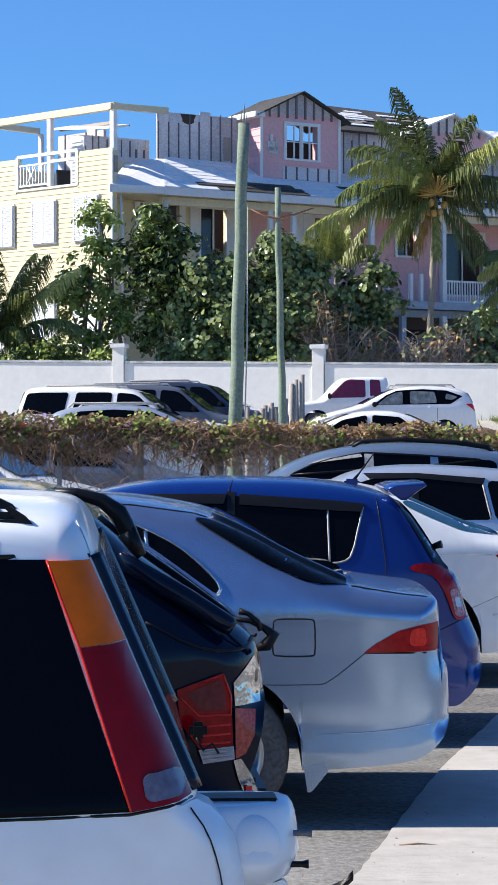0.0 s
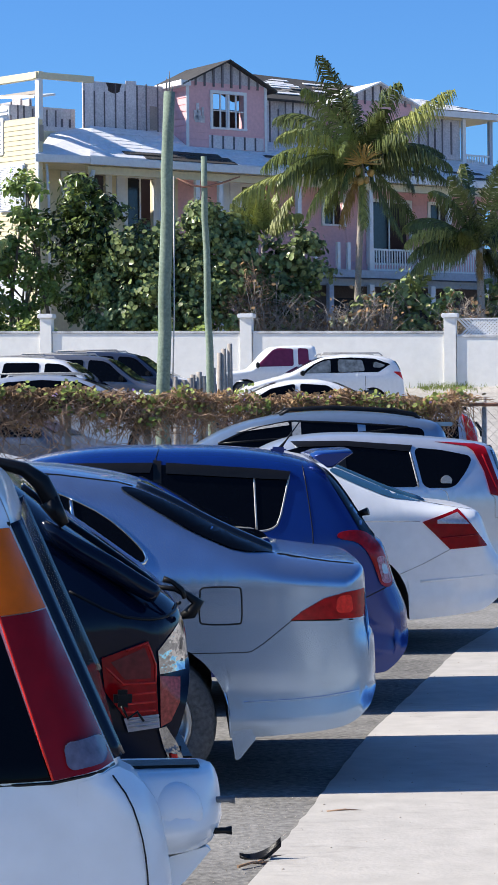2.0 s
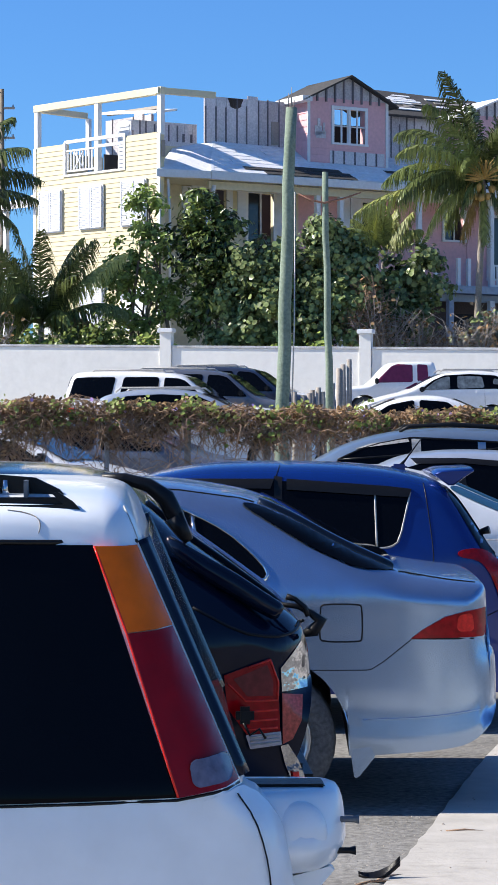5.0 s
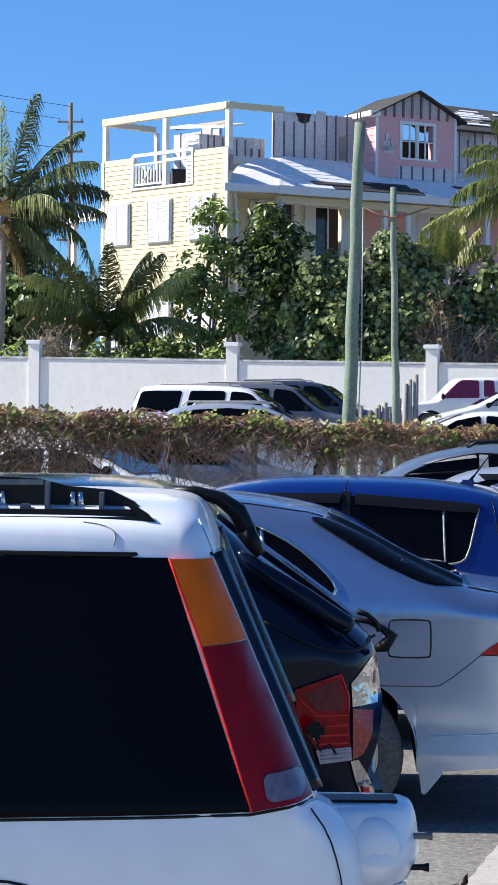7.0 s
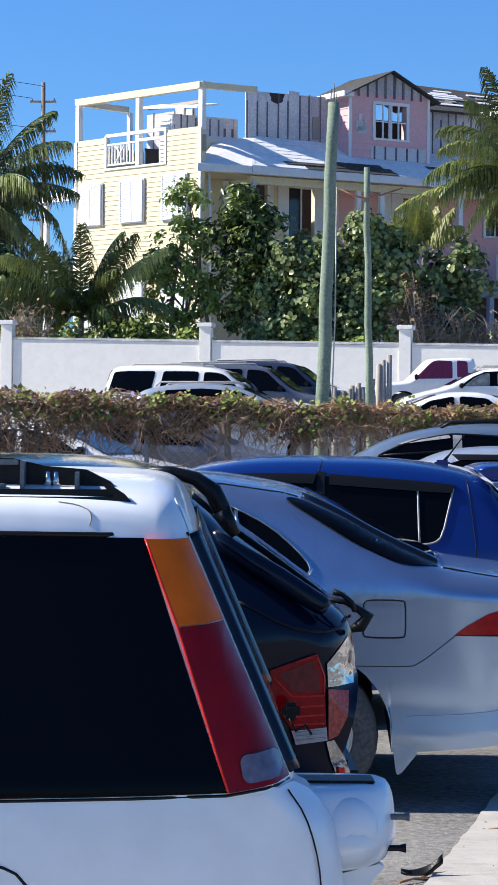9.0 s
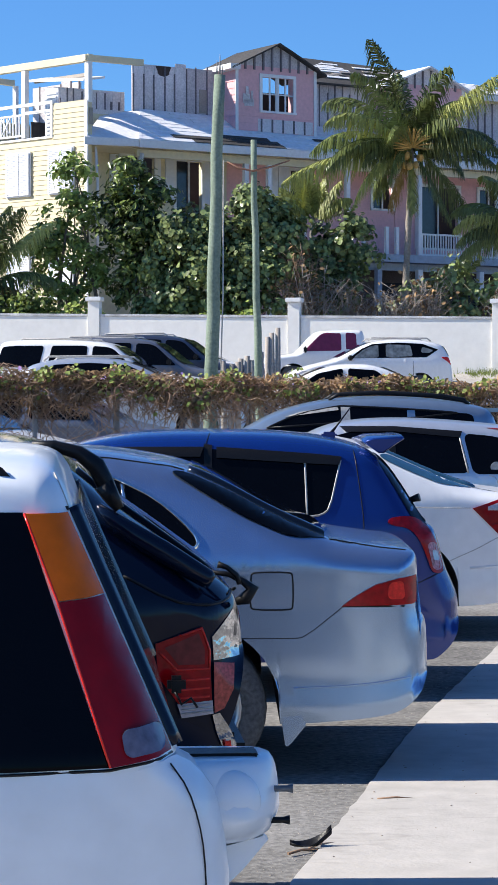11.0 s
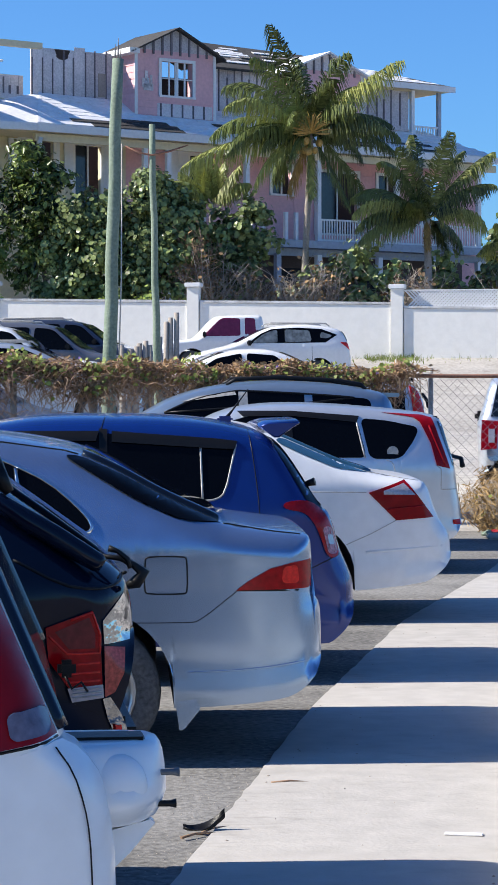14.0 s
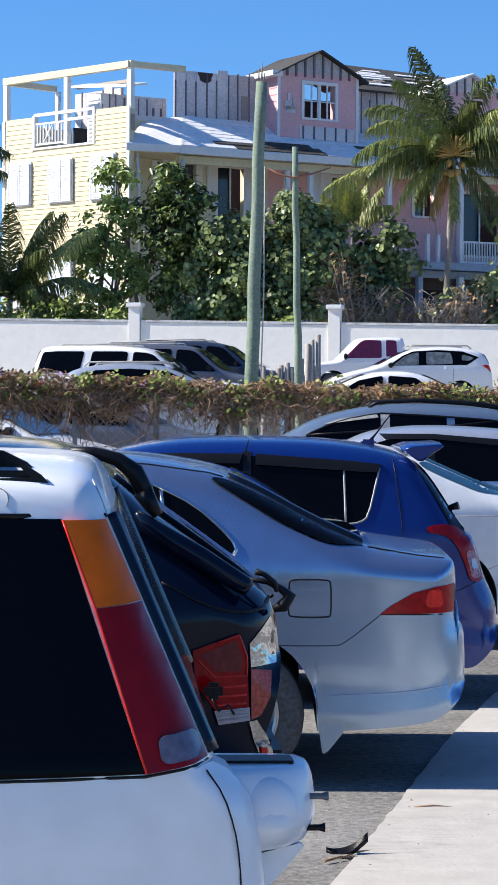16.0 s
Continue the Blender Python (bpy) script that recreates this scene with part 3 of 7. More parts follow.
def silver_sedan():
    s = Shell([(-4.62, 0.42), (-4.60, 0.60), (-4.45, 0.74), (-4.0, 0.86), (-3.45, 0.96), (-3.25, 0.99), (-2.75, 1.26), (-2.45, 1.38), (-2.0, 1.45), (-1.62, 1.46), (-1.44, 1.45), (-1.25, 1.425), (-1.09, 1.395), (-0.90, 1.32), (-0.71, 1.225), (-0.48, 1.135), (-0.42, 1.112), (-0.25, 1.09), (-0.075, 1.075), (-0.05, 1.055), (-0.045, 0.90), (-0.043, 0.76), (-0.03, 0.72), (-0.008, 0.69), (0.0, 0.62), (0.002, 0.46)],
              car_low(4.62, [(-0.70, 0.25), (-0.54, 0.25), (-0.2, 0.275), (-0.10, 0.31), (-0.03, 0.385), (0.002, 0.46)]), (-3.69, -1.03), 0.88, 0.98, 0.34, 0.315, crease=(0.93, 0.006), smooth=2, squat=1.13)
    c = put_car("silver-blue four-door sedan with a red wedge tail lamp", s, 0.891, 10.0, "silver_blue")
    win = [(-2.9, 1.02), (-2.6, 1.20), (-2.3, 1.33), (-1.95, 1.385), (-1.65, 1.385), (-1.44, 1.34), (-1.34, 1.30), (-1.20, 1.23), (-1.08, 1.13), (-1.01, 1.05), (-1.03, 1.01), (-1.27, 0.995)]
    s.patch("side_window", win, M["tinted"], c, sides=(-1, 1))
    s.glass_frame(win, c, M["chrome"], 0.009)
    s.line("window_divider", [(-1.30, 1.00), (-1.35, 1.29)], M["chrome"], c, 0.011, out=0.003)
    s.patch("rear_window", [(-1.15, 1.35), (-1.075, 1.392), (-0.90, 1.318), (-0.71, 1.222), (-0.44, 1.112), (-0.47, 1.068), (-0.62, 1.068), (-0.82, 1.155)], M["tinted"], c, sides=(-1, 1), out=0.011)
    s.cross_glass("rear_window", -1.06, -0.46, M["rear_glass"], c)
    s.line("roof_seam", [(-2.3, 1.385), (-1.95, 1.425), (-1.5, 1.415), (-1.14, 1.366)], M["black_plastic"], c, 0.004)
    s.line("roof_joint", [(-1.14, 1.366), (-1.08, 1.393)], M["black_plastic"], c, 0.004, rounds=0)
    f = [(-0.785, 0.90), (-0.77, 0.912), (-0.62, 0.912), (-0.605, 0.90), (-0.603, 0.76), (-0.618, 0.748), (-0.775, 0.748), (-0.79, 0.765)]
    s.patch("fuel_door", f, M["silver_blue"], c, out=0.002, rounds=1)
    s.line("fuel_door_gap", f + [f[0]], M["black_plastic"], c, 0.0042)
    s.patch("tail_lamp", [(-0.39, 0.762), (-0.34, 0.80), (-0.24, 0.855), (-0.14, 0.88), (-0.055, 0.89), (-0.05, 0.765)], M["red_lens"], c, out=0.006, sides=(-1, 1), rounds=0, label="red wedge tail lamp")
    s.patch("lamp_glow", [(-0.19, 0.79), (-0.185, 0.862), (-0.12, 0.872), (-0.11, 0.79)], M["bright_lens"], c, out=0.009, rounds=1)
    # chrome strip added for the pale reflection on the body's corner
    s.patch("corner_reflection", [(-0.052, 0.885), (-0.048, 0.69), (-0.028, 0.735), (-0.028, 0.88)], M["chrome"], c, out=0.004, rounds=0)
    s.line("lamp_gap", [(-0.39, 0.762), (-0.05, 0.757)], M["black_plastic"], c, 0.004, rounds=0)
    s.line("bumper_seam", [(-1.4, 0.63), (-1.12, 0.625), (-0.60, 0.622), (-0.55, 0.63), (-0.39, 0.757)], M["black_plastic"], c, 0.002)
    s.line("boot_seam", [(-0.44, 1.09), (-0.25, 1.068), (-0.10, 1.05)], M["black_plastic"], c, 0.003)
    s.line("bumper_crease", [(-0.60, 0.405), (-0.30, 0.415), (-0.05, 0.45)], M["silver_blue"], c, 0.008, out=-0.005)
    flap = s.at([(-0.675, 0.47), (-0.66, 0.31), (-0.637, 0.15), (-0.618, 0.155), (-0.545, 0.245), (-0.570, 0.32), (-0.605, 0.41), (-0.648, 0.475)])
    for sign in (-1, 1):
        bm = bmesh.new()
        rows = [[bm.verts.new((x, sign * (s.half - 0.045 + e), z)) for x, z in flap] for e in (0.0, 0.022)]
        bm.faces.new(rows[0])
        bm.faces.new(rows[1][::-1])
        for k in range(len(flap)):
            bm.faces.new((rows[0][k], rows[1][k], rows[1][(k + 1) % len(flap)], rows[0][(k + 1) % len(flap)]))
        bmesh.ops.recalc_face_normals(bm, faces=bm.faces)
        bmesh.ops.bevel(bm, geom=bm.edges[:], offset=0.005, segments=2, affect="EDGES")
        part("mud_flap", bm, M["silver_blue"], c)
    s.line("door_gap", [(-1.08, 0.98), (-1.22, 0.80), (-1.46, 0.50), (-1.47, 0.3)], M["black_plastic"], c, 0.003)
    return c


def blue_hatchback():
    s = Shell([(-3.70, 0.40), (-3.68, 0.60), (-3.5, 0.80), (-3.1, 0.95), (-2.85, 1.02), (-2.45, 1.30), (-2.2, 1.42), (-1.9, 1.475), (-1.67, 1.49), (-1.36, 1.492), (-1.05, 1.488), (-0.74, 1.46), (-0.53, 1.412), (-0.42, 1.345), (-0.31, 1.20), (-0.20, 1.03), (-0.14, 0.95), (-0.085, 0.74), (-0.03, 0.625), (-0.002, 0.55), (0.0, 0.45)],
              car_low(3.70, [(-0.5, 0.22), (-0.18, 0.215), (-0.13, 0.225), (-0.04, 0.31), (-0.008, 0.40), (0.0, 0.45)]), (-2.98, -0.60), 0.845, 0.98, 0.30, 0.30, crease=(0.93, 0.006), squat=1.10)
    c = put_car("royal blue five-door hatchback with a roof spoiler", s, 1.306, 12.7, "royal_blue")
    win = [(-2.55, 1.03), (-2.35, 1.25), (-2.1, 1.36), (-1.67, 1.40), (-1.35, 1.385), (-0.67, 1.335), (-0.69, 1.25), (-0.745, 1.03), (-0.85, 1.015), (-1.67, 1.01)]
    s.patch("side_window", win, M["tinted"], c, sides=(-1, 1), rounds=1)
    s.line("window_trim", [(-0.672, 1.325), (-0.69, 1.25), (-0.735, 1.06), (-0.78, 1.025), (-0.86, 1.016), (-1.35, 1.012)], M["galv"], c, 0.006, out=0.003)
    s.patch("wind_deflector", [(-1.36, 1.40), (-1.36, 1.34), (-0.80, 1.305), (-0.68, 1.30), (-0.665, 1.345), (-0.80, 1.36)], M["black_plastic"], c, out=0.016, deep=0.014, rounds=0)
    s.patch("wind_deflector", [(-2.0, 1.40), (-2.0, 1.35), (-1.45, 1.345), (-1.43, 1.40)], M["black_plastic"], c, out=0.016, deep=0.014, rounds=0)
    s.patch("door_pillar", [(-1.43, 1.415), (-1.43, 1.02), (-1.385, 1.02), (-1.385, 1.41)], M["black_plastic"], c, out=0.006, rounds=0)
    s.line("window_divider", [(-0.87, 1.335), (-0.86, 1.02)], M["galv"], c, 0.007, out=0.004, rounds=0)
    s.line("roof_joint", [(-1.42, 1.41), (-1.40, 1.485)], M["black_plastic"], c, 0.003, rounds=0)
    s.line("body_seam", [(-0.60, 1.40), (-0.57, 1.20), (-0.545, 0.97), (-0.545, 0.7)], M["black_plastic"], c, 0.003)
    s.patch("rear_window", [(-0.47, 1.345), (-0.405, 1.325), (-0.185, 1.015), (-0.285, 1.02)], M["tinted"], c, out=0.006, sides=(-1, 1), rounds=0)
    s.cross_glass("rear_window", -0.44, -0.19, M["tinted"], c, widen=0.004)
    s.patch("tail_lamp", [(-0.415, 1.005), (-0.33, 1.02), (-0.25, 1.01), (-0.175, 0.95), (-0.115, 0.82), (-0.085, 0.70), (-0.165, 0.695), (-0.20, 0.80), (-0.245, 0.90), (-0.30, 0.955), (-0.41, 0.97)], M["red_lens"], c, out=0.012, sides=(-1, 1), label="red teardrop tail lamp")
    s.patch("lamp_window", [(-0.195, 0.87), (-0.14, 0.87), (-0.097, 0.72), (-0.158, 0.715)], M["pink_lens"], c, out=0.015)
    s.patch("lamp_window", [(-0.165, 0.83), (-0.135, 0.825), (-0.12, 0.77), (-0.155, 0.77)], M["clear_lens"], c, out=0.018)
    bm = bmesh.new()
    prof = [(-0.54, 1.425), (-0.48, 1.445), (-0.31, 1.452), (-0.305, 1.44), (-0.345, 1.415), (-0.42, 1.36), (-0.45, 1.36)]
    ends = []
    for y, k in ((-0.62, 0.0), (-0.60, 1.0), (-0.3, 1.05), (0, 1.06), (0.3, 1.05), (0.60, 1.0), (0.62, 0.0)):
        ends.append([bm.verts.new((-0.46 + (x + 0.46) * (0.85 + 0.15 * k), y, 1.41 + (z - 1.41) * (0.8 + 0.2 * k) + 0.012 * (k > 1))) for x, z in prof])
    for a, b in zip(ends, ends[1:]):
        for j in range(len(prof)):
            bm.faces.new((a[j], a[(j + 1) % len(prof)], b[(j + 1) % len(prof)], b[j])).smooth = True
    bm.faces.new(ends[0])
    bm.faces.new(ends[-1][::-1])
    bmesh.ops.recalc_face_normals(bm, faces=bm.faces)
    part("spoiler", bm, M["royal_blue"], c)
    part("antenna", tube([(-0.70, -0.1, 1.46), (-0.66, -0.1, 1.51), (-0.57, -0.1, 1.63)], [0.012, 0.006, 0.003], 6), M["black_plastic"], c)
    part("antenna_base", box(-0.75, -0.66, -0.13, -0.07, 1.44, 1.474, 0.012), M["royal_blue"], c)
    part("rear_wiper", tube([(-0.29, -0.50, 1.08), (-0.25, -0.53, 1.10), (-0.215, -0.54, 1.11)], [0.016, 0.018, 0.024], 6), M["black_plastic"], c)
    s.line("bumper_seam", [(-0.30, 0.62), (-0.15, 0.69), (-0.085, 0.715)], M["black_plastic"], c, 0.003)
    return c


def white_coupe():
    s = Shell([(-4.82, 0.42), (-4.80, 0.58), (-4.6, 0.72), (-4.1, 0.85), (-3.5, 0.97), (-3.2, 1.02), (-2.7, 1.28), (-2.3, 1.40), (-1.9, 1.43), (-1.6, 1.42), (-1.29, 1.36), (-1.12, 1.295), (-0.94, 1.22), (-0.75, 1.145), (-0.55, 1.085), (-0.40, 1.065), (-0.225, 1.045), (-0.175, 0.96), (-0.12, 0.80), (-0.08, 0.71), (-0.012, 0.625), (0.0, 0.55), (0.002, 0.50)],
              car_low(4.82, [(-0.67, 0.23), (-0.27, 0.275), (-0.16, 0.30), (-0.04, 0.40), (-0.01, 0.46), (0.002, 0.50)]), (-3.85, -1.08), 0.925, 0.98, 0.34, 0.33, crease=(0.92, 0.006), squat=1.08)
    c = put_car("white two-door coupe with red angular tail lamps", s, 2.302, 15.85, "white_car")
    s.patch("side_window", [(-3.0, 1.04), (-2.6, 1.25), (-2.25, 1.35), (-1.8, 1.36), (-1.5, 1.30), (-1.30, 1.16), (-1.35, 1.04)], M["tinted"], c, sides=(-1, 1))
    # rear glass with the sky's reflection put into its colour
    s.patch("rear_window", [(-1.20, 1.30), (-0.94, 1.208), (-0.67, 1.112), (-0.585, 1.088), (-0.67, 1.062), (-0.83, 1.085), (-1.06, 1.18), (-1.25, 1.27)], M["painted_sky_glass"], c, sides=(-1, 1), out=0.011)
    s.cross_glass("rear_window", -1.25, -0.57, M["painted_sky_glass"], c)
    s.patch("tail_lamp", [(-0.605, 0.912), (-0.345, 1.0), (-0.14, 0.74), (-0.41, 0.72)], M["deep_lens"], c, out=0.008, sides=(-1, 1), rounds=0, label="red angular tail lamp")
    s.patch("lamp_window", [(-0.50, 0.925), (-0.355, 0.978), (-0.275, 0.895), (-0.50, 0.90)], M["clear_lens"], c, out=0.011, rounds=0)
    s.line("lamp_rib", [(-0.47, 0.80), (-0.21, 0.82)], M["deep_lens"], c, 0.006, out=0.009, rounds=0)
    s.line("bumper_seam", [(-0.41, 0.72), (-0.58, 0.63), (-0.76, 0.55)], M["galv"], c, 0.003, rounds=0)
    s.line("boot_seam", [(-0.63, 1.06), (-0.40, 1.04), (-0.24, 1.02)], M["galv"], c, 0.003)
    s.line("body_crease", [(-1.06, 0.92), (-0.62, 0.915)], M["galv"], c, 0.003, rounds=0)
    f = [(-1.12, 0.97), (-1.03, 0.97), (-1.02, 0.84), (-1.11, 0.84)]
    s.line("fuel_door_gap", f + [f[0]], M["galv"], c, 0.003)
    s.line("bumper_crease", [(-0.62, 0.50), (-0.08, 0.54)], M["white_car"], c, 0.012, out=-0.006)
    return c


def silver_wagon():
    s = Shell([(-4.55, 0.42), (-4.53, 0.62), (-4.35, 0.78), (-3.8, 0.92), (-3.3, 1.02), (-2.75, 1.15), (-2.37, 1.29), (-2.2, 1.39), (-1.98, 1.46), (-1.63, 1.495), (-1.14, 1.485), (-0.64, 1.445), (-0.26, 1.405), (-0.18, 1.37), (-0.12, 1.15), (-0.065, 0.95), (-0.045, 0.76), (-0.006, 0.58), (0.0, 0.48)],
              car_low(4.55, [(-0.4, 0.26), (-0.12, 0.29), (-0.05, 0.35), (0.0, 0.48)]), (-3.65, -0.93), 0.86, 0.98, 0.30, 0.31, crease=(0.90, 0.006), squat=1.05)
    c = put_car("silver station wagon with tall red tail lamps", s, 3.005, 20.1, "silver")
    s.patch("side_window", [(-2.2, 1.30), (-1.9, 1.385), (-1.53, 1.405), (-0.95, 1.36), (-0.87, 1.02), (-1.43, 1.02), (-2.3, 1.05)], M["tinted"], c, sides=(-1, 1))
    q = [(-0.92, 1.365), (-0.69, 1.345), (-0.40, 1.285), (-0.44, 1.18), (-0.57, 1.01), (-0.84, 1.01)]
    s.patch("quarter_window", q, M["tinted"], c, sides=(-1, 1))
    s.patch("wind_deflector", [(-2.0, 1.43), (-1.95, 1.38), (-1.53, 1.385), (-0.95, 1.33), (-0.93, 1.385), (-1.53, 1.43)], M["black_plastic"], c, out=0.014, deep=0.012, rounds=0)
    s.line("window_divider", [(-0.955, 1.34), (-0.885, 1.02)], M["galv"], c, 0.009, out=0.005, rounds=0)
    s.patch("door_pillar", [(-1.60, 1.40), (-1.56, 1.03), (-1.50, 1.03), (-1.53, 1.40)], M["black_plastic"], c, out=0.007, rounds=0)
    s.patch("tail_lamp", [(-0.72, 1.415), (-0.36, 1.395), (-0.28, 1.37), (-0.125, 0.92), (-0.25, 0.95), (-0.30, 1.15), (-0.39, 1.33), (-0.45, 1.375)], M["deep_lens"], c, out=0.009, sides=(-1, 1), rounds=0, label="tall red tail lamp")
    s.line("lamp_rib", [(-0.31, 1.30), (-0.17, 0.95)], M["deep_lens"], c, 0.012, out=0.006, rounds=0)
    s.patch("rear_window", [(-0.235, 1.34), (-0.185, 1.33), (-0.065, 0.96), (-0.10, 0.95)], M["rear_glass"], c, out=0.004, rounds=0)
    part("rear_wiper", tube([(-0.05, -0.3, 1.02), (0.02, -0.45, 1.0), (0.025, -0.5, 0.93)], [0.02, 0.02, 0.025], 6), M["black_plastic"], c)
    part("wiper_cap", box(-0.27, -0.20, -0.60, -0.5, 1.33, 1.38, 0.015), M["black_plastic"], c)
    s.patch("reflector", [(-0.10, 0.47), (-0.02, 0.475), (-0.02, 0.43), (-0.09, 0.42)], M["red_lens"], c, out=0.006, rounds=0)
    s.line("hatch_seam", [(-0.25, 0.95), (-0.21, 0.92), (-0.21, 0.74), (-0.06, 0.74)], M["galv"], c, 0.004, rounds=0)
    bm = bmesh.new()
    bmesh.ops.create_cone(bm, cap_ends=True, segments=20, radius1=0.05, radius2=0.05, depth=0.006, matrix=Matrix.Rotation(math.pi / 2, 4, "X"))
    ob = part("sticker", bm, M["galv"], c, "round pale window sticker")
    ob.location = (-0.64, -float(s.y(-0.64, 1.07)) - 0.007, 1.07)
    s.line("fuel_door_gap", [(-0.70, 1.0), (-0.64, 0.98), (-0.62, 0.90)], M["galv"], c, 0.003)
    return c


def grey_suv():
    s = Shell([(-4.75, 0.55), (-4.72, 0.80), (-4.5, 0.95), (-3.9, 1.08), (-3.3, 1.14), (-2.9, 1.20), (-2.55, 1.38), (-2.3, 1.52), (-1.96, 1.62), (-1.62, 1.67), (-1.23, 1.69), (-0.67, 1.665), (-0.27, 1.60), (-0.12, 1.56), (-0.05, 1.40), (-0.02, 1.05), (-0.004, 0.75), (0.0, 0.55)],
              car_low(4.75, [(-0.5, 0.36), (-0.1, 0.40), (0.0, 0.55)], 0.32), (-3.8, -1.05), 0.925, 1.08, 0.26, 0.36)
    c = put_car("blue-grey sport utility car with black roof rails", s, 2.792, 22.9, "steel_blue")
    win = [(-2.60, 1.15), (-2.38, 1.38), (-2.07, 1.52), (-1.68, 1.595), (-1.60, 1.60), (-0.9, 1.565), (-0.33, 1.52), (-0.30, 1.45), (-0.36, 1.16)]
    s.patch("side_window", win, M["tinted"], c, sides=(-1, 1))
    s.glass_frame(win[1:7], c, M["black_plastic"], 0.012)
    s.patch("wind_deflector", [(-2.2, 1.49), (-2.05, 1.54), (-1.68, 1.60), (-1.66, 1.56)], M["galv"], c, out=0.014, rounds=0)
    s.patch("door_pillar", [(-1.64, 1.60), (-1.62, 1.15), (-1.53, 1.15), (-1.55, 1.60)], M["galv"], c, out=0.007, rounds=0)
    s.patch("door_pillar", [(-0.98, 1.57), (-0.96, 1.15), (-0.88, 1.15), (-0.90, 1.56)], M["steel_blue"], c, out=0.007, rounds=0)
    for y in (-0.52, 0.52):
        part("roof_rail", tube([(-1.75, y, 1.66), (-1.65, y, 1.715), (-1.2, y, 1.735), (-0.6, y, 1.70), (-0.38, y, 1.655), (-0.33, y, 1.61)], [0.016, 0.02, 0.02, 0.02, 0.024, 0.02], 7), M["black_plastic"], c)
    part("spoiler", box(-0.20, 0.02, -0.55, 0.55, 1.535, 1.575, 0.015), M["steel_blue"], c)
    return c


def red_suv():
    s = Shell([(-4.4, 0.55), (-4.38, 0.80), (-4.1, 0.95), (-3.4, 1.08), (-3.1, 1.14), (-2.6, 1.42), (-2.2, 1.60), (-1.7, 1.68), (-0.87, 1.69), (-0.37, 1.69), (-0.17, 1.67), (-0.06, 1.52), (-0.02, 1.37), (-0.003, 0.9), (0.0, 0.55)],
              car_low(4.4, [(-0.5, 0.36), (-0.1, 0.40), (0.0, 0.55)], 0.32), (-3.5, -0.9), 0.89, 1.06, 0.22, 0.35)
    c = put_car("silver sport utility car with tall bright red lamps", s, 3.78, 28.3, "silver")
    s.patch("side_window", [(-2.7, 1.14), (-2.3, 1.48), (-1.8, 1.59), (-0.9, 1.60), (-0.30, 1.59), (-0.28, 1.12)], M["tinted"], c, sides=(-1, 1))
    s.patch("tail_lamp", [(-0.235, 1.655), (-0.115, 1.655), (-0.035, 1.30), (-0.06, 1.1), (-0.16, 1.1), (-0.20, 1.38)], M["bright_lens"], c, out=0.008, sides=(-1, 1), rounds=0)
    part("rear_wiper", tube([(-0.03, -0.4, 1.55), (0.03, -0.45, 1.45), (0.03, -0.5, 1.38)], [0.02, 0.025, 0.02], 6), M["black_plastic"], c)
    part("roof_trim", box(-0.75, -0.15, -0.6, 0.6, 1.70, 1.74, 0.015), M["black_plastic"], c)
    return c


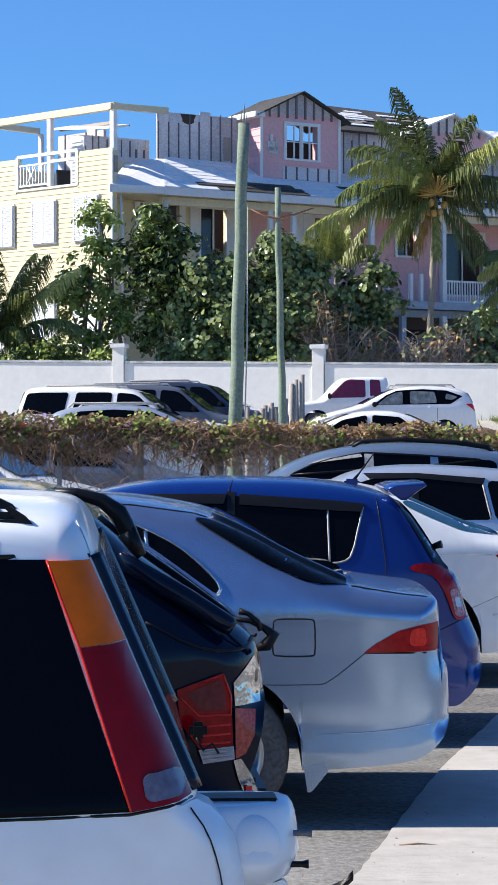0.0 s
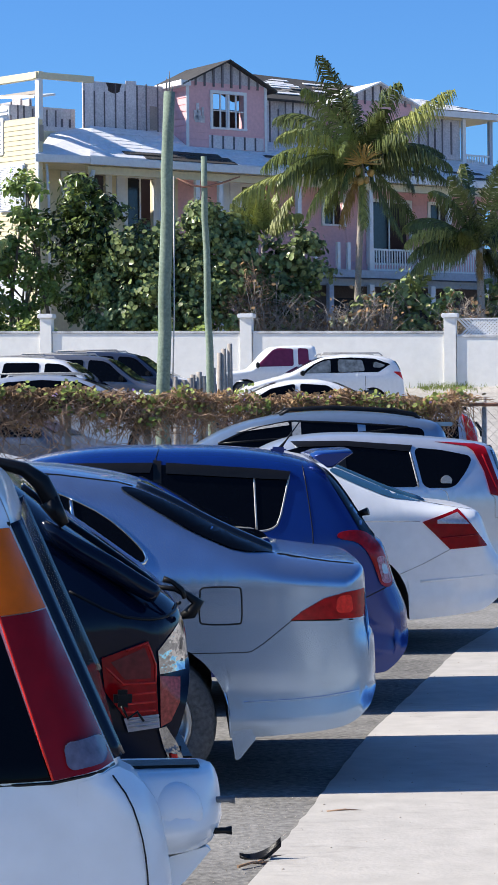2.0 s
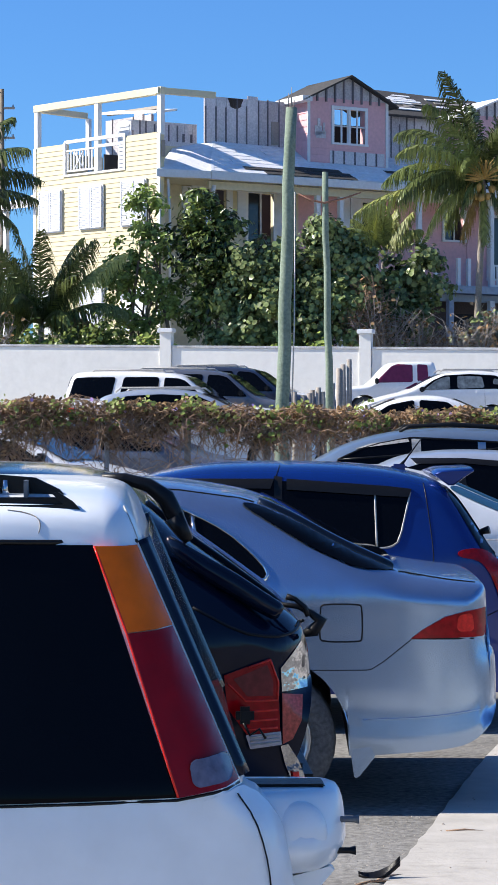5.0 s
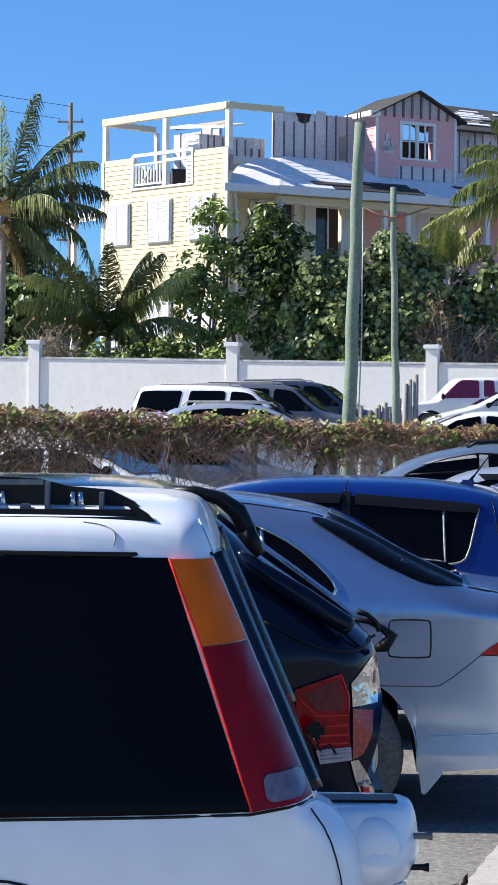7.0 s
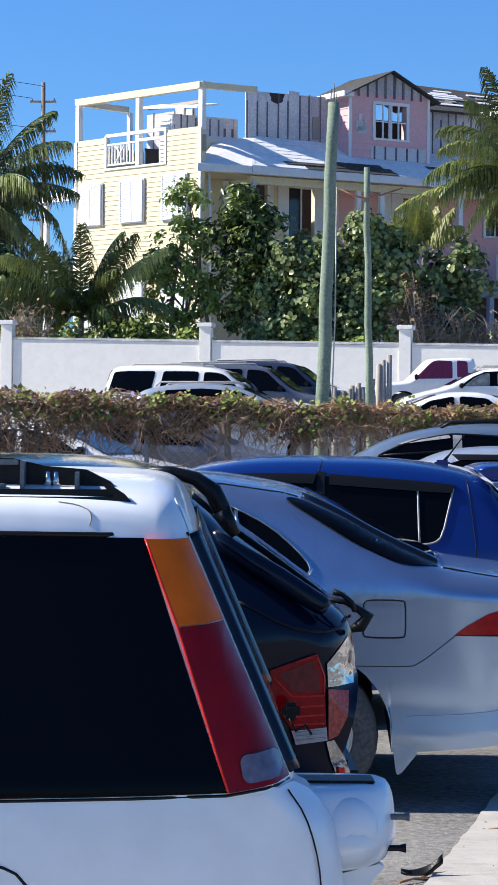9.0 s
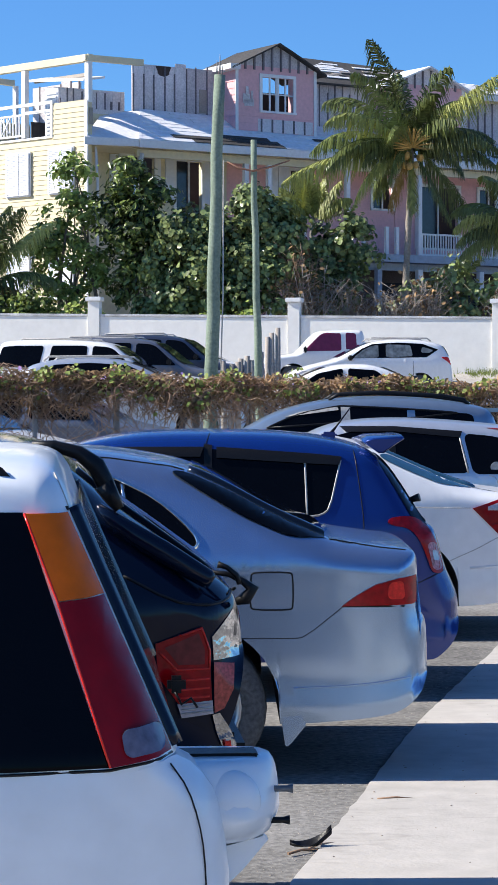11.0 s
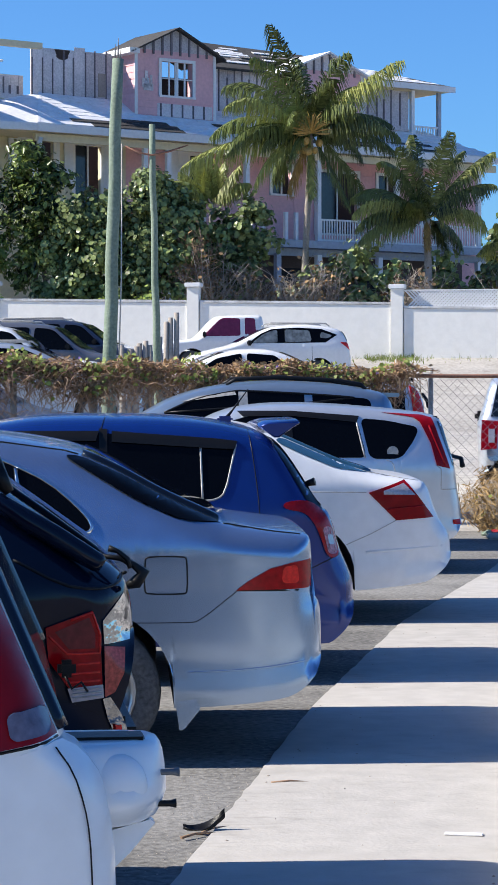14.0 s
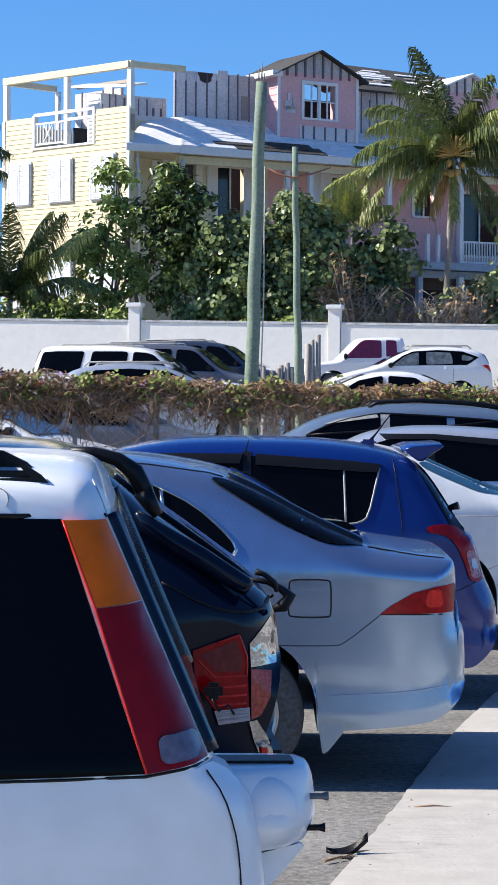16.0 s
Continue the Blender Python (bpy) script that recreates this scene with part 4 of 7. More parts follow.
def black_suv():
    k = 0.849
    s = Shell([(-4.6, 0.50), (-4.58, 0.70), (-4.3, 0.86), (-3.7, 1.0), (-3.2, 1.06), (-2.7, 1.34), (-2.2, 1.47), (-1.7, 1.53), (-1.0, 1.54), (-0.70, 1.51), (-0.60, 1.46), (-0.50, 1.38), (-0.42, 1.31), (-0.26, 1.20), (-0.12, 1.095), (-0.05, 1.05), (-0.018, 1.0), (-0.004, 0.92), (0.0, 0.86)],
              [(-3.9, 0.6), (-3.8, 0.42), (-3.5, 0.34), (-1.3, 0.34), (-0.45, 0.44), (-0.22, 0.56), (-0.12, 0.66), (-0.06, 0.74), (-0.02, 0.85), (0.0, 0.98)], (-3.1, -0.80), 0.90, 1.10, 0.34, 0.35, edge=(0.12, 0.20), crease=(1.10, 0.006), k=k)
    c = put_car("glossy black sport utility car with a damaged rear", s, 0.06, 6.2, "black_car", turn=4.0)
    h = lambda z: 1.66 - (1.66 - z) * k
    s.patch("side_window", [(-2.9, 1.08), (-2.4, 1.33), (-1.9, 1.42), (-1.2, 1.43), (-0.85, 1.38), (-0.75, 1.10)], M["tinted"], c, sides=(-1, 1))
    s.cross_glass("rear_window", -0.46, -0.09, M["tinted"], c, -0.9, 0.9, 0.010)
    part("torn_spoiler", tube([(x * k, -0.80, h(z)) for x, z in ((-0.48, 1.32), (-0.44, 1.28), (-0.36, 1.225), (-0.27, 1.172), (-0.18, 1.115), (-0.13, 1.085), (-0.115, 1.075))], [0.012, 0.024, 0.030, 0.031, 0.029, 0.027, 0.022], 12), M["black_car"], c, "torn matt black trim along the hatch")
    part("spoiler_cap", tube([(x * k, -0.80, h(z)) for x, z in ((-0.69, 1.515), (-0.62, 1.512), (-0.54, 1.49), (-0.485, 1.45), (-0.455, 1.39), (-0.43, 1.345))], [0.012, 0.016, 0.020, 0.026, 0.026, 0.016], 9), M["black_plastic"], c, "bent matt black spoiler end")
    part("strut", tube([(x * k, -0.80, h(z)) for x, z in ((-0.46, 1.39), (-0.43, 1.34), (-0.41, 1.31))], [0.03, 0.022, 0.014], 7), M["black_plastic"], c)
    part("wiper_arm", tube([(x * k, -0.72, h(z)) for x, z in ((-0.12, 1.10), (-0.05, 1.09), (-0.01, 1.07), (0.025, 1.045), (0.0, 1.01), (-0.03, 1.0))], [0.006, 0.008, 0.010, 0.020, 0.020, 0.010], 7), M["black_plastic"], c)
    part("broken_bracket", tube([(x * k, -0.74, h(z)) for x, z in ((-0.09, 1.125), (-0.06, 1.115), (-0.03, 1.09), (-0.02, 1.06))], [0.01, 0.007, 0.008, 0.007], 6), M["black_plastic"], c)
    s.line("hatch_gap", [(-0.40, 1.10), (-0.25, 1.02), (-0.14, 1.0), (-0.06, 1.01), (-0.03, 1.04)], M["black_plastic"], c, 0.005)
    s.patch("tail_lamp", [(-0.30, 0.885), (-0.15, 0.935), (-0.125, 0.87), (-0.115, 0.66), (-0.20, 0.655), (-0.29, 0.78)], M["red_lens"], c, out=0.012, sides=(-1, 1), rounds=0, label="cracked red tail lamp")
    s.line("lamp_rib", [(-0.29, 0.86), (-0.23, 0.80), (-0.125, 0.80), (-0.125, 0.86), (-0.15, 0.93), (-0.22, 0.908)], M["bright_lens"], c, 0.0035, out=0.012, rounds=0)
    s.patch("lamp_facet", [(-0.27, 0.872), (-0.16, 0.915), (-0.14, 0.86), (-0.14, 0.815), (-0.225, 0.815)], M["smoke_red"], c, out=0.014, rounds=0)
    for z in (0.765, 0.735, 0.708):
        s.line("lamp_rib", [(-0.235, z), (-0.125, z + 0.003)], M["bright_lens"], c, 0.004, out=0.010, rounds=0)
    s.patch("reversing_lamp", [(-0.23, 0.69), (-0.115, 0.698), (-0.112, 0.655), (-0.215, 0.645)], M["clear_lens"], c, out=0.017, rounds=0)
    for z in (0.66, 0.672, 0.684):
        s.line("lamp_flute", [(-0.215, z), (-0.118, z + 0.005)], M["galv"], c, 0.002, out=0.018, rounds=0)
    s.patch("hatch_lamp", [(-0.110, 0.82), (-0.04, 0.81), (-0.045, 0.73), (-0.075, 0.67), (-0.108, 0.655)], M["coral_lens"], c, out=0.010, rounds=0, label="inner red hatch lamp")
    s.patch("chrome_shard", [(-0.115, 0.90), (-0.04, 0.98), (-0.016, 0.93), (-0.02, 0.83), (-0.11, 0.825)], M["bent_chrome"], c, out=0.006, rounds=0, label="scuffed torn metal panel")
    s.patch("bumper_shard", [(-0.115, 0.65), (-0.09, 0.655), (-0.055, 0.60), (-0.035, 0.55), (-0.045, 0.51), (-0.075, 0.53), (-0.10, 0.59)], M["bent_chrome"], c, out=0.01, rounds=0)
    s.patch("bumper_lamp", [(-0.075, 0.565), (-0.055, 0.565), (-0.05, 0.52), (-0.07, 0.515)], M["bright_lens"], c, out=0.02, rounds=0)
    s.patch("bumper_cover", [(-0.50, 0.66), (-0.22, 0.645), (-0.13, 0.60), (-0.075, 0.52), (-0.06, 0.45), (-0.30, 0.44), (-0.50, 0.44)], M["black_car"], c, out=0.008, rounds=0)
    part("hanging_plug", box(-0.225, -0.175, -0.94, -0.90, h(0.735), h(0.79), 0.012), M["black_plastic"], c)
    part("loose_wire", tube([(x * k, -0.93, h(z)) for x, z in ((-0.24, 0.74), (-0.22, 0.70), (-0.19, 0.72), (-0.17, 0.69))], 0.004, 5), M["black_plastic"], c)
    part("bumper_bar", box(-0.30, 0.035, -0.45, 0.62, 0.56, 0.66, 0.03), M["graphite"], c)
    part("bumper_foam", box(-0.16, 0.01, -0.62, 0.55, 0.62, 0.72, 0.03), M["black_plastic"], c)
    return c


def white_suv():
    k = 0.844
    low_edge = [(-3.82, 0.74), (-3.75, 0.5), (-3.5, 0.36), (-0.95, 0.36), (-0.42, 0.42), (-0.20, 0.48)]
    front = [(-4.5, 0.65), (-4.48, 0.80), (-4.2, 0.92), (-3.6, 1.0), (-3.2, 1.05), (-2.7, 1.34), (-2.3, 1.50), (-1.9, 1.525), (-1.2, 1.533), (-0.7, 1.533), (-0.52, 1.528), (-0.455, 1.512), (-0.425, 1.475), (-0.41, 1.43), (-0.335, 1.25), (-0.265, 1.085), (-0.195, 0.92)]
    s = Shell(front + [(-0.17, 0.86), (-0.155, 0.70), (-0.15, 0.55)], low_edge + [(-0.15, 0.55)], (-3.05, -0.82), 0.87, 1.02, 0.26, 0.35, edge=(0.055, 0.13), k=k)
    c = put_car("white compact sport utility car with tall amber and red lamps", s, 0.071, 4.05, "pearl", turn=3.6)
    h = lambda z: 1.66 - (1.66 - z) * k
    s.patch("quarter_window", [(-1.35, 1.425), (-0.515, 1.42), (-0.335, 0.892), (-1.35, 0.872)], M["tinted"], c, sides=(-1, 1), out=0.003, rounds=0)
    s.patch("side_window", [(-2.85, 0.92), (-2.5, 1.30), (-2.2, 1.42), (-1.45, 1.425), (-1.45, 0.875)], M["tinted"], c, sides=(-1, 1), out=0.003, rounds=0)
    s.line("window_seal", [(-2.2, 1.430), (-1.35, 1.432), (-0.42, 1.425)], M["black_plastic"], c, 0.005, rounds=0, out=0.004)
    s.line("window_seal", [(-1.35, 0.868), (-0.335, 0.886), (-0.20, 0.908)], M["black_plastic"], c, 0.003, rounds=0)
    s.patch("amber_lamp", [(-0.51, 1.418), (-0.42, 1.418), (-0.343, 1.245), (-0.44, 1.235)], M["amber_lens"], c, out=0.012, sides=(-1, 1), rounds=0, label="amber upper lamp lens")
    s.patch("tail_lamp", [(-0.44, 1.233), (-0.343, 1.243), (-0.20, 0.915), (-0.33, 0.893)], M["deep_lens"], c, out=0.012, sides=(-1, 1), rounds=0, label="tall red lamp lens")
    s.line("lamp_edge", [(-0.512, 1.418), (-0.442, 1.235), (-0.332, 0.893)], M["bright_lens"], c, 0.0028, out=0.011, rounds=0)
    s.patch("reversing_lamp", [(-0.31, 0.97), (-0.225, 0.98), (-0.21, 0.925), (-0.30, 0.912)], M["smoke_lens"], c, out=0.021, rounds=2, label="clear reversing lamp lens")
    s.cross_glass("rear_window", -0.342, -0.166, M["black_car"], c, -1.0, 0.97, 0.010, 0.002, 0.008, 0.016, 16)
    q = Shell(front + [(-0.155, 0.885), (-0.105, 0.83), (-0.082, 0.74), (-0.070, 0.64), (-0.066, 0.55)], low_edge + [(-0.10, 0.50), (-0.066, 0.55)], (-3.05, -0.82), 0.87, 1.02, 0.26, 0.35, edge=(0.055, 0.13), k=k)
    q.patch("rear_quarter", [(-0.28, 0.882), (-0.205, 0.904), (-0.19, 0.903), (-0.158, 0.884), (-0.132, 0.857), (-0.108, 0.828), (-0.094, 0.785), (-0.085, 0.74), (-0.073, 0.64), (-0.072, 0.56), (-0.10, 0.51), (-0.28, 0.49)], M["pearl"], c, out=0.0006, deep=0.10, rounds=0, label="swelling white rear quarter panel")
    q.line("bumper_seam", [(-0.205, 0.892), (-0.168, 0.84), (-0.145, 0.77), (-0.133, 0.70), (-0.128, 0.60), (-0.127, 0.53)], M["black_plastic"], c, 0.0016, out=0.002)
    plan = chaikin([(-0.42, -0.66), (-0.20, -0.70), (-0.04, -0.675), (0.03, -0.62), (0.052, -0.54), (0.04, -0.50), (-0.10, -0.49), (-0.42, -0.49)], 2)
    bm = bmesh.new()
    rings = []
    for z, d in ((0.672, -0.085), (0.676, -0.055), (0.684, -0.030), (0.698, -0.014), (0.720, -0.004), (0.735, 0.0), (0.75, 0.004), (0.78, 0.003), (0.81, 0.0), (0.835, -0.004), (0.853, -0.010), (0.864, -0.018), (0.868, -0.035)):
        ring = []
        for x, y in plan:
            dent = 0.030 * math.exp(-((x + 0.04) / 0.05) ** 2 - ((z - 0.745) / 0.045) ** 2) if y < -0.6 else 0.0
            ring.append(bm.verts.new(((x + d) * k, y * (1 + d / 0.7) - dent, h(z))))
        rings.append(ring)
    for a, b in zip(rings, rings[1:]):
        for j in range(len(plan) - 1):
            bm.faces.new((a[j], a[j + 1], b[j + 1], b[j])).smooth = True
    bm.faces.new(rings[-1])
    bm.faces.new(rings[0][::-1])
    part("bumper", bm, M["pearl"], c, "dented white bumper")
    bm = bmesh.new()
    bmesh.ops.create_uvsphere(bm, u_segments=24, v_segments=14, radius=1.0, matrix=pose(-0.060, -0.660, h(0.775), 0, 18, 0) @ Matrix.Diagonal((0.060, 0.034, 0.064, 1)))
    for f in bm.faces:
        f.smooth = True
    part("bumper_bulge", bm, M["pearl"], c, "pushed-in swelling of the white bumper")
    bm = bmesh.new()
    low = [(-0.15, 0.60), (-0.085, 0.665), (0.012, 0.690), (0.022, 0.682), (-0.035, 0.615), (-0.10, 0.555)]
    rows = [[bm.verts.new((x * k, y, h(z))) for x, z in low] for y in (-0.60, -0.56)]
    bm.faces.new(rows[0])
    bm.faces.new(rows[1][::-1])
    for j in range(len(low)):
        bm.faces.new((rows[0][j], rows[1][j], rows[1][(j + 1) % len(low)], rows[0][(j + 1) % len(low)]))
    bmesh.ops.recalc_face_normals(bm, faces=bm.faces)
    part("bumper_valance", bm, M["pearl"], c)
    part("bumper_step", box(-0.20 * k, 0.0, -0.60, -0.52, h(0.866), h(0.866) + 0.007, 0.003), M["black_plastic"], c)
    s.line("pillar_trim", [(-0.416, 1.425), (-0.338, 1.245), (-0.196, 0.915)], M["black_car"], c, 0.020, sides=(-1, 1), rounds=0, out=-0.008, steps=14)
    part("bumper_core", box(-0.30, -0.07, -0.70, 0.70, 0.45, h(0.70), 0.04), M["black_plastic"], c)
    s.line("scratch", [(-0.70, 1.495), (-0.66, 1.49), (-0.632, 1.478), (-0.628, 1.46), (-0.632, 1.445)], M["old_wood"], c, 0.0012)
    s.line("roof_seam", [(-0.45, 1.50), (-0.435, 1.47), (-0.42, 1.43)], M["galv"], c, 0.0018)
    y0 = -0.675
    z0 = h(1.522)
    def slab(pts, y_a, y_b):
        bm = bmesh.new()
        a = [bm.verts.new((x, y_a, z)) for x, z in pts]
        b = [bm.verts.new((x, y_b, z)) for x, z in pts]
        bm.faces.new(a)
        bm.faces.new(b[::-1])
        for i in range(len(a)):
            bm.faces.new((a[i], b[i], b[(i + 1) % len(a)], a[(i + 1) % len(a)]))
        bmesh.ops.recalc_face_normals(bm, faces=bm.faces)
        return bm
    part("rail_base", slab([(-1.5, z0 - 0.02), (-0.47, z0 - 0.02), (-0.50, z0 + 0.012), (-0.545, z0 + 0.034), (-0.62, z0 + 0.040), (-0.68, z0 + 0.054), (-0.80, z0 + 0.060), (-1.5, z0 + 0.062)], y0 + 0.045, y0 + 0.07), M["black_plastic"], c, "black roof rail base with its cover missing")
    part("rail_edge", slab([(-1.5, z0 - 0.032), (-0.450, z0 - 0.032), (-0.472, z0 - 0.008), (-0.50, z0 + 0.010), (-0.51, z0 + 0.006), (-0.49, z0 - 0.014), (-1.5, z0 - 0.014)], y0 - 0.04, y0 - 0.028), M["black_plastic"], c)
    part("rail_lip", box(-1.5, -0.50, y0 - 0.026, y0 - 0.018, z0 - 0.016, z0 - 0.006, 0.002), M["rail_grey"], c)
    part("rail_floor", box(-1.5, -0.49, y0 - 0.03, y0 + 0.05, z0 - 0.025, z0 - 0.001, 0.002), M["black_plastic"], c)
    for x in (-1.22, -1.08, -0.94, -0.80, -0.66, -0.56):
        part("rail_rib", box(x - 0.0035, x + 0.0035, y0 - 0.018, y0 + 0.045, z0 - 0.014, z0 + (0.05 if x < -0.6 else 0.03), 0.0), M["rail_grey"], c)
    part("rail_lip", box(-1.5, -0.67, y0 + 0.034, y0 + 0.044, z0 + 0.042, z0 + 0.052, 0.002), M["rail_grey"], c)
    for x in (-0.87, -0.745, -0.615, -0.60):
        part("rail_clip", tube([(x, y0 + 0.035, z0 + 0.0), (x, y0 + 0.03, z0 + 0.012), (x, y0 + 0.03, z0 + 0.03)], [0.008, 0.007, 0.004], 7), M["chrome"], c)
    for x in (-1.0, -0.70, -0.89):
        part("rail_clip", box(x - 0.010, x + 0.010, y0 - 0.012, y0 + 0.01, z0 - 0.014, z0 + 0.008, 0.003), M["rail_grey"], c)
    for j, (x, z) in enumerate(((0.062, 0.795), (0.055, 0.725))):
        part("loose_bolt", tube([(-0.03, -0.60, h(z)), (x * k, -0.60, h(z)), (x * k + 0.012, -0.60, h(z))], [0.006, 0.006, 0.009], 8), M["rail_grey" if j == 0 else "black_plastic"], c)
    s.line("door_seam", [(-0.75, 0.70), (-0.78, 0.735), (-0.86, 0.752), (-1.1, 0.752)], M["black_plastic"], c, 0.003)
    part("window_chip", tube([(-0.655, -0.80, h(1.215)), (-0.655, -0.80, h(1.20))], 0.003, 5), M["white_paint"], c)
    return c


silver_sedan()
blue_hatchback()
white_coupe()
silver_wagon()
grey_suv()
red_suv()
black_suv()
white_suv()



# ---- boundary wall ----
WALL_ANG = math.degrees(math.atan(-0.25))


def wall_y(x):
    return 72.05 - 0.25 * x


def wall_drop(x):
    """The wall's top falls with the ground from one end to the other."""
    return -0.0163 * x


def boundary_wall():
    stops = [-55.4, -35.4, -26.0, -18.04, -10.66, -4.11, 2.17, 8.33, 14.05, 19.3, 24.0, 32.0]
    c = math.cos(radians(WALL_ANG))

    def sloped(x0, x1, y0, y1, z0, z1, a, bevel, foot=False):
        bm = box(x0, x1, y0, y1, z0, z1, bevel)
        for v in bm.verts:
            if not foot or v.co.z > z0 + 0.5:
                v.co.z += wall_drop(a + v.co.x * c)
        return bm

    for a, b in zip(stops, stops[1:]):
        low = a >= 8.3
        top = 4.13 if low else 4.24
        n = (b - a) / c - 0.4
        w = part("wall_panel", sloped(0.2, 0.2 + n, -0.08, 0.08, 1.2, top, a, 0.01, True), M["stucco"])
        w.matrix_basis = pose(a, wall_y(a), 0, 0, 0, WALL_ANG)
        tagged(w, "white rendered boundary wall with a coping", "wall", kind="structure")
        part("coping", sloped(0.2, 0.2 + n, -0.11, 0.11, top, top + 0.08, a, 0.012), M["worn_coping"], w)
        if low:
            lat = thing("lattice_screen", pose(a, wall_y(a), top + 0.08 + wall_drop((a + b) / 2), 0, 0, WALL_ANG), "white lattice screen on the boundary wall", "lattice")
            h = 0.50
            bm = bmesh.new()
            for k in range(int(n / 0.11) + 5):
                for s in (-1, 1):
                    x0 = k * 0.11
                    x1 = x0 - s * h
                    if min(x0, x1) > 0 and max(x0, x1) < n:
                        d = 0.037
                        bm.faces.new([bm.verts.new((0.2 + x, s * 0.008, z)) for x, z in ((x0 - d, 0), (x0 + d, 0), (x1 + d, h), (x1 - d, h))])
            lattice = part("lattice", bm, M["white_paint"], lat)
            lattice.modifiers.new("thickness", "SOLIDIFY").thickness = 0.012
            for z in (0.0, h):
                part("lattice_rail", box(0.2, 0.2 + n, -0.025, 0.025, z, z + 0.035, 0.004), M["white_paint"], lat)
    for x in stops[1:-1]:
        z = wall_drop(x)
        p = thing("pillar", pose(x, wall_y(x), 0, 0, 0, WALL_ANG), "white square wall pillar with a flat cap", "pillar", "pillars of the boundary wall")
        part("shaft", box(-0.19, 0.19, -0.15, 0.15, 1.2, 4.72 + z, 0.012), M["stucco"], p)
        part("cap", box(-0.25, 0.25, -0.22, 0.22, 4.722 + z, 4.86 + z, 0.02), M["white_paint"], p)


boundary_wall()


# ---- ruined house ----
A_FRONT, A_SIDE = 32.0, 136.5
HOUSE = pose(-4.96, 84.0, 0, 0, 0, A_FRONT)


def bar(name, s0, s1, d0, d1, z0, z1, material, parent, bevel=0.0, label=""):
    return part(name, box(s0, s1, d0, d1, z0, z1, bevel), M[material] if isinstance(material, str) else material, parent, label)


def windowed(name, s0, s1, d, z0, z1, holes, material, parent, thick=0.18):
    """A wall with openings that go through it; holes: s0, s1, z0, z1."""
    xs = sorted({s0, s1, *[h[0] for h in holes], *[h[1] for h in holes]})
    zs = sorted({z0, z1, *[h[2] for h in holes], *[h[3] for h in holes]})
    bm = bmesh.new()
    for a, b in zip(xs, xs[1:]):
        for e, f in zip(zs, zs[1:]):
            m, n = (a + b) / 2, (e + f) / 2
            if not any(h[0] < m < h[1] and h[2] < n < h[3] for h in holes):
                box(a, b, d, d + thick, e, f, 0, bm)
    bmesh.ops.remove_doubles(bm, verts=bm.verts, dist=0.0005)
    return part(name, bm, M[material], parent)


def house_window(s0, s1, d, z0, z1, parent, bars=1, frame_w=0.10, glass="house_glass", cross=0):
    w = bar("window", s0 - frame_w, s1 + frame_w, d - 0.05, d + 0.02, z1, z1 + frame_w, "white_paint", parent)
    bar("window_sill", s0 - frame_w, s1 + frame_w, d - 0.09, d + 0.02, z0 - 0.08, z0, "white_paint", w)
    for a, b in ((s0 - frame_w, s0), (s1, s1 + frame_w)):
        bar("window_frame", a, b, d - 0.05, d + 0.02, z0, z1, "white_paint", w)
    for k in range(bars):
        m = s0 + (s1 - s0) * (k + 1) / (bars + 1)
        bar("mullion", m - 0.03, m + 0.03, d - 0.02, d + 0.03, z0, z1, "white_paint", w)
    for k in range(cross):
        m = z0 + (z1 - z0) * (k + 1) / (cross + 1)
        bar("glazing_bar", s0, s1, d - 0.015, d + 0.025, m - 0.02, m + 0.02, "white_paint", w)
    if glass:
        bar("pane", s0, s1, d + 0.05, d + 0.06, z0, z1, glass, w)
    return w


def sheathed(name, s0, s1, d, z0, z1, parent, seed, gap=0.42, top=None):
    """Bare grey boarding with dark battens; top: a ragged upper edge."""
    rng = random.Random(seed)
    base = bar(name, s0, s1, d, d + 0.06, z0, z1 - (0.12 if top else 0), "sheathing", parent, 0, "weathered grey boarding laid bare")
    s = s0 + 0.03
    while s < s1 - 0.05:
        t = z1 + (rng.uniform(-0.14, 0.02) if top else 0)
        w = rng.uniform(0.018, 0.045)
        bar("batten", s - w, s + w, d - 0.045, d - 0.003, z0 + rng.uniform(0, 0.25), t - rng.choice((0, 0, 0.1, 0.4)), "batten", base)
        e = min(s + gap * rng.uniform(0.75, 1.3), s1)
        if rng.random() < 0.85:
            bar("board", s + w + 0.01, e - 0.03, d - 0.022, d - 0.004, z0 + rng.uniform(0, 0.3), t - rng.uniform(0, 0.12), "sheathing", base)
        s = e
    return base


def quad_roof(name, pts, material, parent, thick=0.08):
    bm = bmesh.new()
    a = [bm.verts.new(p) for p in pts]
    b = [bm.verts.new((p[0], p[1], p[2] - thick)) for p in pts]
    bm.faces.new(a)
    bm.faces.new(b[::-1])
    n = len(a)
    for i in range(n):
        bm.faces.new((a[i], b[i], b[(i + 1) % n], a[(i + 1) % n]))
    bmesh.ops.recalc_face_normals(bm, faces=bm.faces)
    return part(name, bm, M[material], parent)


